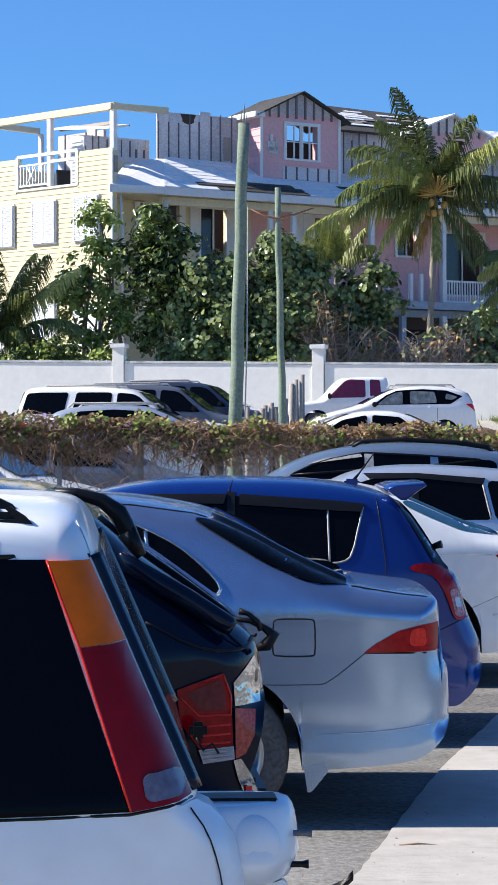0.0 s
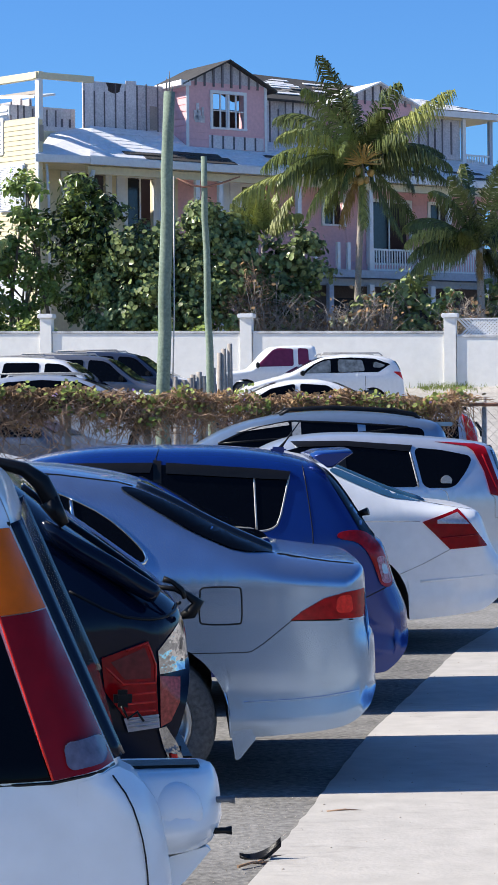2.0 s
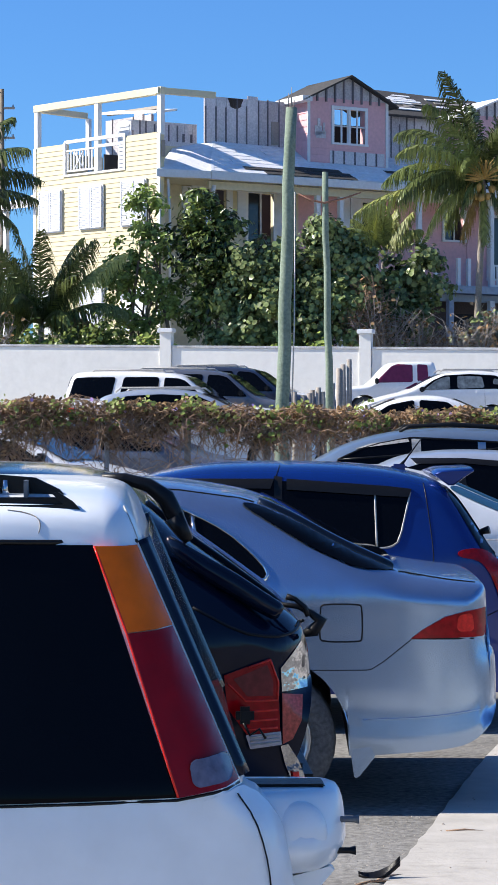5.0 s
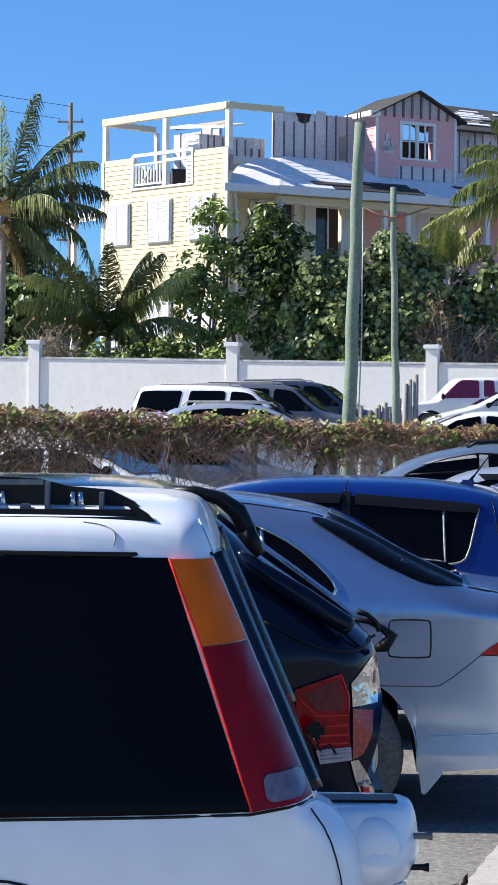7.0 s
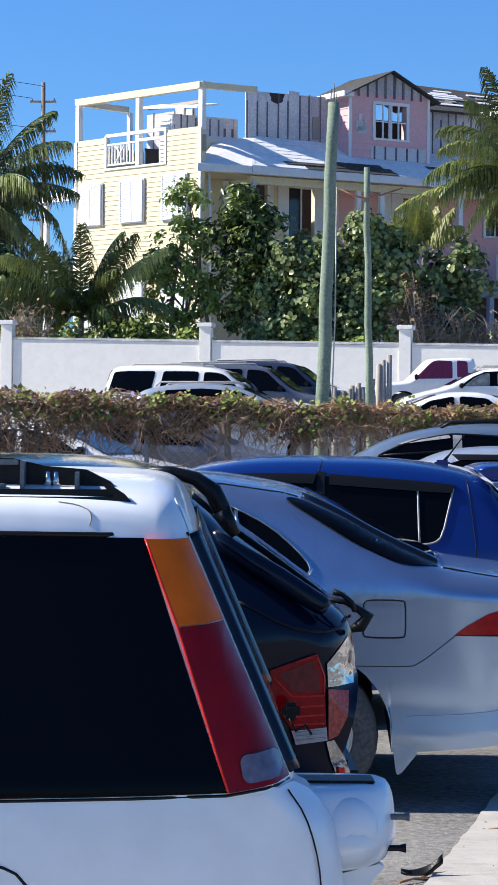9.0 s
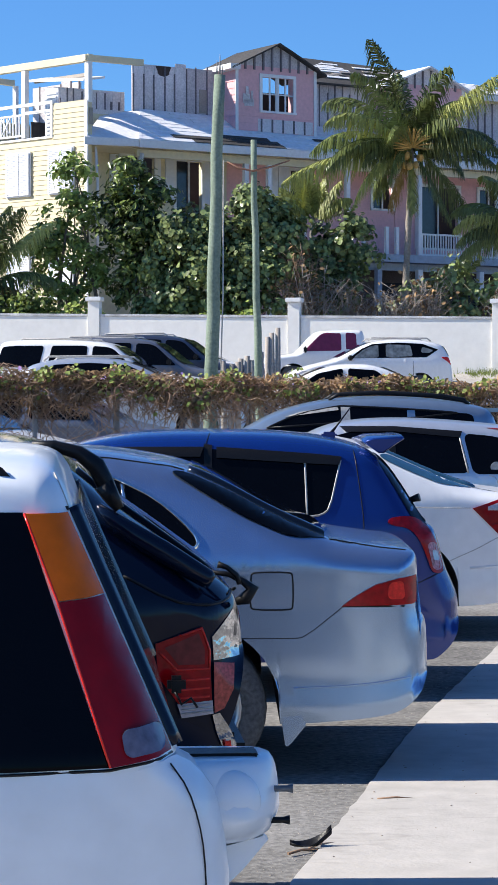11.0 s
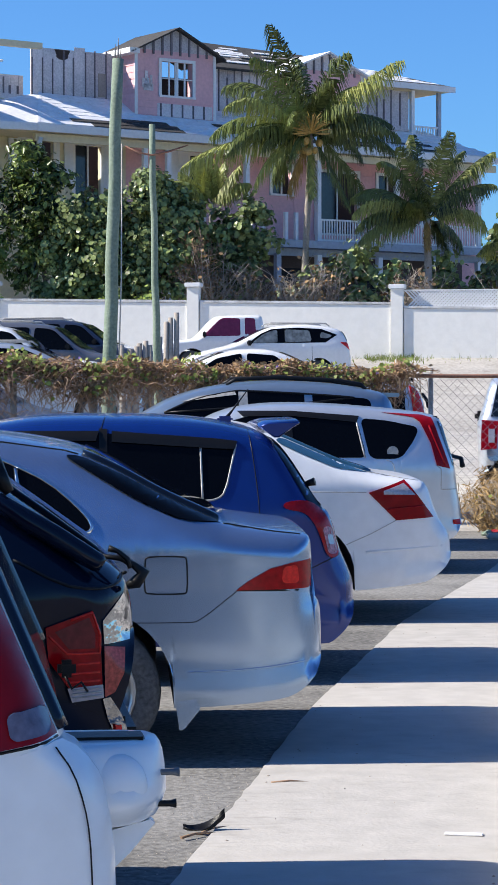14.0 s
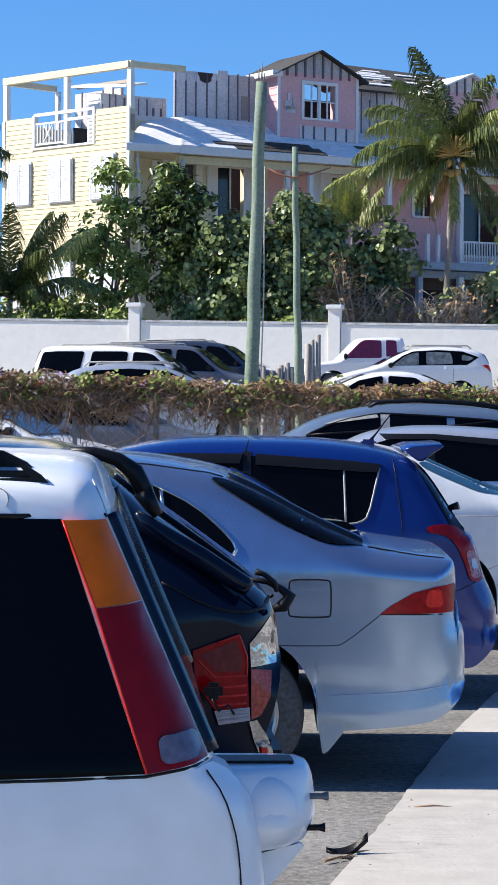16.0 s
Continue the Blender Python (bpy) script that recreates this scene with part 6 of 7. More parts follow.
# ---- plants ----
def leaves(name, centres, ways, size, material, parent, rng, shape=(1.0, 0.9), kind=""):
    """Many small leaves, each a slightly folded six-sided blade, in one mesh."""
    n = len(centres)
    c = np.asarray(centres, float)
    w = np.asarray(ways, float) + rng.normal(0, 0.45, (n, 3))
    w /= np.linalg.norm(w, axis=1)[:, None] + 1e-9
    t = np.cross(w, rng.normal(0, 1, (n, 3)))
    t /= np.linalg.norm(t, axis=1)[:, None] + 1e-9
    b = np.cross(w, t)
    s = size * rng.uniform(0.6, 1.25, (n, 1))
    ring = [(-1, 0, 0), (-0.45, 0.85, 0.12), (0.45, 0.85, 0.12), (1, 0, -0.12), (0.45, -0.85, 0.12), (-0.45, -0.85, 0.12)]
    v = np.stack([c + s * 0.5 * (t * x * shape[0] + b * y * shape[1] + w * z) for x, y, z in ring], 1).reshape(-1, 3)
    me = bpy.data.meshes.new(name)
    me.vertices.add(6 * n)
    me.vertices.foreach_set("co", v.ravel())
    me.loops.add(8 * n)
    idx = (np.arange(n)[:, None] * 6 + np.array([0, 1, 2, 3, 0, 3, 4, 5])).ravel()
    me.loops.foreach_set("vertex_index", idx)
    me.polygons.add(2 * n)
    me.polygons.foreach_set("loop_start", np.arange(2 * n) * 4)
    me.polygons.foreach_set("loop_total", np.full(2 * n, 4))
    me.update(calc_edges=True)
    return part(name, me, M[material], parent)


def clumps(rng, balls, per):
    """Points gathered in sprays inside uneven balls (x, y, z, r), with their outward ways."""
    pts, ways = [], []
    for x, y, z, r in balls:
        sprays = max(6, int(30 * r * r))
        d = rng.normal(0, 1, (sprays, 3))
        d /= np.linalg.norm(d, axis=1)[:, None]
        lump = 1 + 0.25 * np.sin(5 * d[:, :1] + x * 3) * np.cos(4 * d[:, 2:3] + z * 2)
        heart = np.array([x, y, z]) + d * (r * lump[:, 0] * rng.uniform(0.45, 1.08, sprays))[:, None] * np.array([1, 1, 0.95])
        k = int(per * r * r)
        pick = rng.integers(0, sprays, k)
        off = rng.normal(0, 1, (k, 3)) * np.array([0.17, 0.17, 0.14]) * (0.7 + 0.4 * r)
        pts.append(heart[pick] + off)
        ways.append(d[pick] * 0.5 + off * 2.2 + np.array([-0.15, -0.2, 0.45]))
    return np.vstack(pts), np.vstack(ways)


def tree(label, x, y, z0, balls, material, per, size, seed, trunks=3, group="", name="tree", shape=(1.0, 0.9)):
    rng = np.random.default_rng(seed)
    r = random.Random(seed)
    t = thing(name, pose(x, y, z0), label, name if name != "tree" else "tree", group)
    bm = bmesh.new()
    for k in range(trunks):
        bx = r.uniform(-0.3, 0.3) * trunks
        b = r.choice(balls)
        mid = (bx * 0.5 + b[0] * 0.5 + r.uniform(-0.15, 0.15), b[1] * 0.5, b[2] * 0.55)
        tube([(bx, 0, -0.1), mid, (b[0], b[1], b[2])], [0.085, 0.06, 0.025], 6, bm)
        for b2 in r.sample(balls, min(3, len(balls))):
            tube([mid, ((mid[0] + b2[0]) / 2 + r.uniform(-0.2, 0.2), b2[1] * 0.6, (mid[2] + b2[2]) / 2), (b2[0], b2[1], b2[2])], [0.045, 0.03, 0.012], 5, bm)
    part("trunk", bm, M["bark"], t)
    p, w = clumps(rng, balls, per)
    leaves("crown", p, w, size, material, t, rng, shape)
    return t


def shrubbery():
    r = random.Random(31)
    tree("slender dark green tree against the yellow wall", -4.9, 79.0, 3.0, [(-0.2, 0, 6.5, 0.62), (-0.35, -0.2, 5.6, 0.5), (0.1, 0, 5.0, 0.55), (-0.9, 0, 4.6, 0.6), (-1.3, -0.2, 3.7, 0.65), (-0.4, 0, 3.9, 0.7), (0.3, 0.1, 3.2, 0.7), (-1.1, 0, 2.8, 0.5), (-0.2, 0, 2.3, 0.55)], "tree_leaf", 950, 0.20, 1, 4, shape=(1.25, 0.6))
    tree("leafy green tree with a rounded crown", -3.1, 78.6, 3.0, [(-0.1, 0, 6.2, 0.75), (0.5, 0, 5.6, 0.75), (-0.7, 0, 5.4, 0.7), (0.2, -0.3, 4.8, 0.8), (-0.5, 0, 4.3, 0.75), (0.8, 0, 4.3, 0.8), (0.3, 0, 3.4, 0.8), (-0.3, 0, 2.6, 0.7)], "tree_leaf", 1200, 0.20, 2, 3, shape=(1.25, 0.6))
    spots = [(-1.6, 78.2, [(0, 0, 4.3, 0.95), (0.7, 0, 4.7, 0.8), (-0.6, 0, 3.3, 0.9), (0.5, -0.4, 3.0, 1.0), (0.0, -0.5, 1.9, 1.0), (-0.8, -0.4, 1.6, 0.8)]),
             (0.3, 78.0, [(0, 0, 4.4, 0.9), (0.5, 0, 5.6, 0.65), (-0.5, 0, 3.3, 1.0), (0.6, -0.3, 3.4, 0.9), (0.1, -0.5, 2.0, 1.0), (-0.7, -0.4, 1.4, 0.8)]),
             (1.9, 78.2, [(0, 0, 4.3, 0.85), (-0.7, 0, 4.9, 0.8), (-1.1, 0, 5.5, 0.45), (0.5, 0, 3.5, 0.9), (-0.4, -0.4, 2.8, 0.9), (0.3, -0.3, 1.7, 0.8)]),
             (3.5, 78.4, [(0.2, 0, 3.9, 0.8), (0.9, 0, 4.5, 0.5), (1.2, 0, 3.6, 0.6), (-0.4, 0, 3.0, 0.8), (0.6, -0.2, 2.5, 0.7), (-0.3, -0.3, 1.6, 0.7)])]
    for k, (x, y, balls) in enumerate(spots):
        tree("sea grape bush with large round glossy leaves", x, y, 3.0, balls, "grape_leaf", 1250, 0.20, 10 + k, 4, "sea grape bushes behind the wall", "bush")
    low = [(-12.0, 1.5), (-10.6, 1.6), (-8.8, 1.7), (-7.4, 1.9), (-6.2, 2.0), (-4.9, 1.5), (-0.9, 1.1), (0.6, 1.0)]
    for k, (x, hgt) in enumerate(low):
        tree("low bright green hedge bush behind the wall", x, wall_y(x) + 2.0, 2.9, [(0, 0, hgt * 0.75, 0.75), (0.6, 0, hgt * 0.6, 0.7), (-0.6, 0.1, hgt * 0.65, 0.7), (0.1, -0.2, hgt * 0.95, 0.55)], "hedge_leaf", 800, 0.15, 40 + k, 3, "hedge bushes behind the wall", "bush")
    for k, (x, y, s) in enumerate(((7.4, 79, 0.9), (9.2, 79.5, 0.8), (8.3, 80, 1.0), (11.0, 80, 0.9), (12.6, 79.5, 0.8), (6.6, 79.5, 0.7))):
        tree("straggly sea grape bush below the deck", x, y, 3.0, [(0, 0, 2.2 * s + 0.4, 0.55), (0.6, 0, 1.6, 0.6), (-0.5, 0, 1.5, 0.6), (0.2, 0, 3.4 * s, 0.45), (-0.3, 0.1, 2.8 * s, 0.35)], "grape_leaf", 380, 0.24, 60 + k, 5, "straggly bushes behind the wall", "bush")
    # bare shrubs
    for k, (x, y, z0, hgt, wid, material) in enumerate(((2.9, 77.5, 3.0, 3.2, 1.3, "pale_twig"), (4.2, 77.5, 3.0, 2.7, 1.2, "pale_twig"), (5.6, 77.5, 3.0, 2.4, 1.2, "pale_twig"), (6.8, 77.8, 3.0, 2.8, 1.0, "pale_twig"), (9.8, 78, 3.0, 2.6, 1.3, "pale_twig"), (14.5, 79, 2.9, 3.0, 1.6, "pale_twig"), (16.3, 79, 2.9, 3.6, 1.8, "twig"), (13.0, 78, 2.9, 2.6, 1.4, "pale_twig"), (-10.3, 76, 2.9, 2.6, 1.3, "pale_twig"), (2.3, 77.3, 3.0, 4.0, 0.8, "twig"))):
        t = thing("bush", pose(x, y, z0), "bare dry shrub with tangled pale twigs", "bush", "bare shrubs behind the wall")
        bm = bmesh.new()
        tips = []
        for _ in range(72):
            a = r.uniform(0, math.tau)
            out = wid * r.uniform(0.2, 1.0)
            top = hgt * r.uniform(0.45, 1.0)
            p0 = (r.uniform(-0.4, 0.4), r.uniform(-0.3, 0.3), 0)
            p1 = (p0[0] + out * 0.4 * math.cos(a) + r.uniform(-0.2, 0.2), out * 0.4 * math.sin(a), top * 0.5)
            p2 = (out * math.cos(a) + r.uniform(-0.3, 0.3), out * math.sin(a), top)
            tube([p0, p1, p2], [0.03, 0.018, 0.007], 4, bm)
            for _ in range(4):
                f = r.uniform(0.3, 1)
                q = Vector(p1).lerp(Vector(p2), f)
                e = q + Vector((r.uniform(-0.5, 0.5), r.uniform(-0.3, 0.3), r.uniform(0.0, 0.5)))
                tube([q, e], [0.011, 0.005], 3, bm)
                tips.append(e)
        part("twig_tangle", bm, M[material], t)
        g = np.random.default_rng(90 + k)
        tips = np.array(tips)[g.random(len(tips)) < 0.55]
        leaves("dry_foliage", tips + g.normal(0, 0.08, tips.shape), np.tile([0, -0.3, 0.6], (len(tips), 1)), 0.15, "dry_leaf", t, g)
    # far trees beyond the house
    for k, (x, y, hh) in enumerate(((17.3, 105, 7.7), (20.0, 107, 7.4), (22.8, 109, 6.8), (19.5, 112, 6.5), (23.0, 116, 6.0), (26.5, 118, 5.2), (30.0, 118, 5.6), (16.0, 110, 6.0), (-20.0, 110, 10.5), (-17.0, 112, 10.5), (-23.5, 112, 8.5), (-14.5, 108, 7.0))):
        balls = [(r.uniform(-2, 2), r.uniform(-1, 1), hh * r.uniform(0.4, 0.85), r.uniform(0.9, 1.4)) for _ in range(9)]
        tree("distant dark green broadleaf tree", x, y, 2.9, balls, "far_leaf", 320, 0.34, 120 + k, 3, "distant trees")
    for k, (x, y) in enumerate(((17.5, 84), (19.0, 85), (20.8, 86), (15.6, 83))):
        tree("tall dry brown and green scrub bush", x, y, 2.9, [(0, 0, 1.6, 0.9), (0.8, 0, 1.3, 0.9), (-0.7, 0, 2.4, 0.8), (0.3, 0, 3.2, 0.6)], "dry_leaf" if k % 2 == 0 else "vine_leaf", 420, 0.2, 150 + k, 5, "dry scrub behind the wall", "bush")


shrubbery()


def palm(label, x, y, z0, base_lean, height, sprays, seed, r0=0.12, nuts=True, fill=8, length=3.2, blow=0.0):
    """sprays: angle up from the east, length, droop, way in depth and leaf of each large frond; fill: fronds between them."""
    r = random.Random(seed)
    t = thing("palm_tree", pose(x, y, z0), label, "palm tree", "coconut palms")
    n = 26
    pts = [(base_lean * (k / n) ** 0.6, 0, height * k / n) for k in range(n + 1)]
    rad = [(r0 * (1.35 if k == 0 else 1) - r0 * 0.25 * k / n) * (1.0 + 0.07 * (k % 2)) for k in range(n + 1)]
    part("trunk", tube(pts, rad, 10), M["palm_bark"], t)
    top = Vector(pts[-1])
    fronds = list(sprays)
    for f in range(fill):
        fronds.append((r.uniform(-40, 220), length * r.uniform(0.7, 1.0), r.uniform(0.8, 1.6), r.choice((-1, 1)) * r.uniform(0.5, 1.3), "palm_leaf"))
    for angle, L, droop, deep, leaf in fronds:
        a = radians(angle)
        way = Vector((math.cos(a), deep, math.sin(a) + 0.10)).normalized()
        p, k, spine = top + Vector((way.x * 0.1, way.y * 0.1, r.uniform(-0.15, 0.15))), 18, []
        bend = 0.075 * droop
        for i in range(k + 1):
            spine.append(p.copy())
            p = p + way * (L / k)
            way = (way + Vector((blow * 0.03, r.uniform(-0.02, 0.02), -bend * (0.25 + 1.6 * i / k)))).normalized()
        bm = tube(spine, [0.036 - 0.030 * i / k for i in range(k + 1)], 4)
        twist = r.uniform(-0.8, 0.8)
        for i in range(5, 4 * k):
            q = i / (4 * k)
            lo = int(q * k)
            a0 = spine[lo].lerp(spine[min(k, lo + 1)], q * k - lo)
            d = (spine[min(k, lo + 1)] - spine[lo]).normalized()
            s = d.cross(Vector((0, 0.25, 1)))
            s = s.normalized() if s.length > 0.05 else Vector((1, 0, 0))
            s = (s + d.cross(s) * (twist + r.uniform(-0.3, 0.3))).normalized()
            for sg in (-1, 1):
                for sub in (0.0, 0.5):
                    if r.random() < 0.12:
                        continue
                    m = (0.42 + 0.19 * L) * math.sin(math.pi * min(1, 0.16 + q * 0.78)) ** 0.7 * r.uniform(0.7, 1.15)
                    b = a0 + d * (L / k * 0.25 * sub)
                    out = (s * sg * r.uniform(0.35, 0.75) + d * r.uniform(0.45, 0.9) + Vector((blow * 0.3, 0, -0.42))).normalized()
                    h1 = b + out * m * 0.42
                    e = h1 + (out * 0.45 + Vector((blow * 0.2, 0, -r.uniform(0.8, 1.7)))).normalized() * m * 0.62
                    wv = d * 0.020
                    v = [bm.verts.new(c) for c in (b - wv, b + wv, h1 + wv * 1.1, e, h1 - wv * 1.1)]
                    bm.faces.new(v[:3] + v[4:])
                    bm.faces.new((v[4], v[2], v[3]))
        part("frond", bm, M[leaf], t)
    if nuts:
        bm = bmesh.new()
        for i in range(11):
            bmesh.ops.create_icosphere(bm, subdivisions=2, radius=0.11, matrix=Matrix.Translation(top + Vector((r.uniform(-0.6, 0.3), r.uniform(-0.85, -0.4), r.uniform(-0.75, -0.25)))) @ Matrix.Diagonal((0.9, 0.9, 1.2, 1)))
        part("coconut_cluster", bm, M["palm_nut"], t)
        bm = bmesh.new()
        for i in range(40):
            a = r.uniform(-0.3, math.pi + 0.3)
            c0 = top + Vector((-0.05, -1.0, -0.10))
            e = r.uniform(0.5, 0.95)
            tube([c0, c0 + Vector((0.55 * e * math.cos(a), -0.1, 0.6 * e * math.sin(a))), c0 + Vector((e * math.cos(a) * 0.9, -0.2, e * math.sin(a) * 0.75))], [0.028, 0.022, 0.010], 4, bm)
        part("flower_stalk", bm, M["palm_nut"], t)
    return t


G, P, D = "palm_leaf", "palm_pale", "palm_dry"
palm("tall coconut palm with ripening nuts", 6.0, 79.5, 3.0, 0.45, 7.35,
     ((110, 3.9, 0.7, -0.2, G), (98, 3.3, 0.9, 0.4, G), (78, 3.4, 0.9, -0.4, G), (64, 3.0, 1.0, 0.3, G), (47, 4.0, 0.45, -0.15, P), (33, 3.3, 1.0, 0.3, G), (18, 3.2, 1.0, -0.3, G), (-2, 3.1, 0.8, -0.4, G), (118, 3.4, 1.0, -0.2, G), (128, 3.9, 1.25, 0.2, G), (142, 3.7, 1.2, -0.4, P), (156, 3.7, 1.2, 0.1, G), (170, 3.5, 1.3, -0.3, G), (186, 4.7, 0.55, -0.2, P), (212, 3.0, 0.9, -0.4, P), (246, 2.2, 0.3, -0.3, D), (268, 2.4, 0.2, -0.2, P), (298, 2.8, 0.5, -0.2, G), (310, 3.4, 0.5, 0.1, G)), 5, 0.125, True, 9, 3.2, 0.2)
palm("shorter coconut palm beside the porch", 10.62, 79.0, 3.0, -0.2, 4.35,
     ((97, 3.2, 0.6, 0.2, G), (108, 3.0, 0.8, -0.3, G), (82, 3.1, 0.7, -0.3, G), (70, 2.9, 0.8, 0.3, P), (52, 3.1, 0.5, -0.1, P), (42, 2.6, 0.8, -0.2, G), (22, 2.3, 1.7, -0.3, P), (118, 2.8, 1.1, -0.3, G), (136, 3.0, 1.3, 0.2, G), (152, 2.9, 1.2, -0.3, P), (168, 2.7, 1.1, -0.2, G), (184, 2.5, 0.8, -0.2, G), (268, 1.2, 0.3, -0.4, D)), 6, 0.15, False, 5, 2.3, 0.1)
palm("young coconut palm before the yellow wall", -8.7, 78.0, 3.0, 0.05, 2.3,
     ((104, 3.4, 0.7, 0.3, G), (90, 3.4, 0.6, -0.3, G), (74, 3.4, 0.7, 0.3, P), (62, 3.4, 0.5, -0.2, G), (46, 3.7, 0.45, -0.1, P), (30, 3.3, 1.0, -0.2, G), (16, 2.6, 1.3, -0.4, D), (114, 3.4, 0.8, -0.3, G), (128, 3.5, 1.0, -0.2, P), (142, 3.5, 1.0, -0.3, P), (156, 3.2, 0.9, -0.2, G), (170, 2.8, 0.6, -0.2, P), (8, 2.8, 1.1, -0.2, G)), 7, 0.14, False, 8, 3.0, 0.1)
palm("tall coconut palm beside the yellow house", -12.45, 78.0, 3.0, 0.2, 6.5,
     ((78, 4.3, 0.4, -0.1, G), (95, 4.2, 0.4, 0.2, G), (60, 4.0, 0.7, 0.2, G), (42, 3.8, 0.8, -0.2, G), (30, 3.8, 0.9, 0.3, G), (10, 3.6, 0.6, -0.2, G), (-8, 3.2, 0.8, -0.3, G), (-30, 3.4, 0.8, -0.2, G), (-50, 3.4, 0.6, 0.2, G), (110, 3.6, 0.8, -0.2, G), (135, 3.6, 1.0, -0.2, G), (160, 3.5, 1.0, 0.2, G), (200, 3.4, 0.8, -0.2, P), (-70, 2.6, 0.4, -0.3, D)), 8, 0.15, True, 8, 3.2, 0.1)
palm("small coconut palm among the bushes", 2.75, 80.0, 3.0, 0.3, 5.0,
     ((92, 1.5, 0.3, -0.2, P), (76, 1.6, 0.3, 0.2, P), (60, 1.6, 0.5, -0.2, P), (44, 1.5, 0.8, -0.2, P), (108, 1.6, 0.5, -0.1, P), (124, 1.6, 0.6, 0.2, P), (142, 1.6, 0.9, -0.2, P)), 9, 0.09, False, 0, 1.6)
palm("small palm in the scrub beyond the wall", 15.2, 86.0, 2.9, 0.0, 3.4,
     ((90, 2.0, 0.6, -0.2, P), (60, 2.0, 0.8, 0.2, P), (120, 2.0, 0.9, -0.2, P), (150, 2.1, 1.2, -0.2, P), (30, 2.0, 1.2, -0.2, P)), 12, 0.11, False, 2, 1.9)


# ---- fence with vines ----
FENCE_Y = 27.5


def fence():
    f = thing("fence", pose(0, FENCE_Y, 0), "rusty chain-link fence with grey posts", "fence")
    posts = [-14.6, -12.1, -9.6, -7.2, -5.1, -3.6, -2.27, -1.30, -0.35, 1.2, 2.5, 3.69, 6.2, 8.7, 11.2, 13.7]
    for x in posts:
        wood = -1.4 < x < 1.0
        part("post", tube([(x, 0.04, 0), (x, 0.04, 1.86 if not wood else 1.75)], 0.03 if not wood else 0.04, 8), M["galv" if not wood else "old_wood"], f)
    rail = [(x, 0, 1.80 - 0.012 * (x - 2) + 0.015 * math.sin(x * 1.3)) for x in np.arange(-15, 14.1, 0.5)]
    part("top_rail", tube(rail, 0.024, 7), M["rust"], f)
    bm = bmesh.new()
    pitch, r = 0.105, 0.0034
    x = -15.0
    while x < 14:
        for s in (-1, 1):
            bm_pts = [(x, s * 0.003, 0.05), (x + s * 1.72, s * 0.003, 1.77)]
            a, b = bm_pts
            v = [bm.verts.new((p[0] + dx, p[1] + dy, p[2])) for p in (a, b) for dx, dy in ((-r, 0), (r * 0.5, -r), (r * 0.5, r))]
            for i in range(3):
                bm.faces.new((v[i], v[(i + 1) % 3], v[3 + (i + 1) % 3], v[3 + i]))
        x += pitch
    part("wire_mesh", bm, M["galv"], f)


fence()


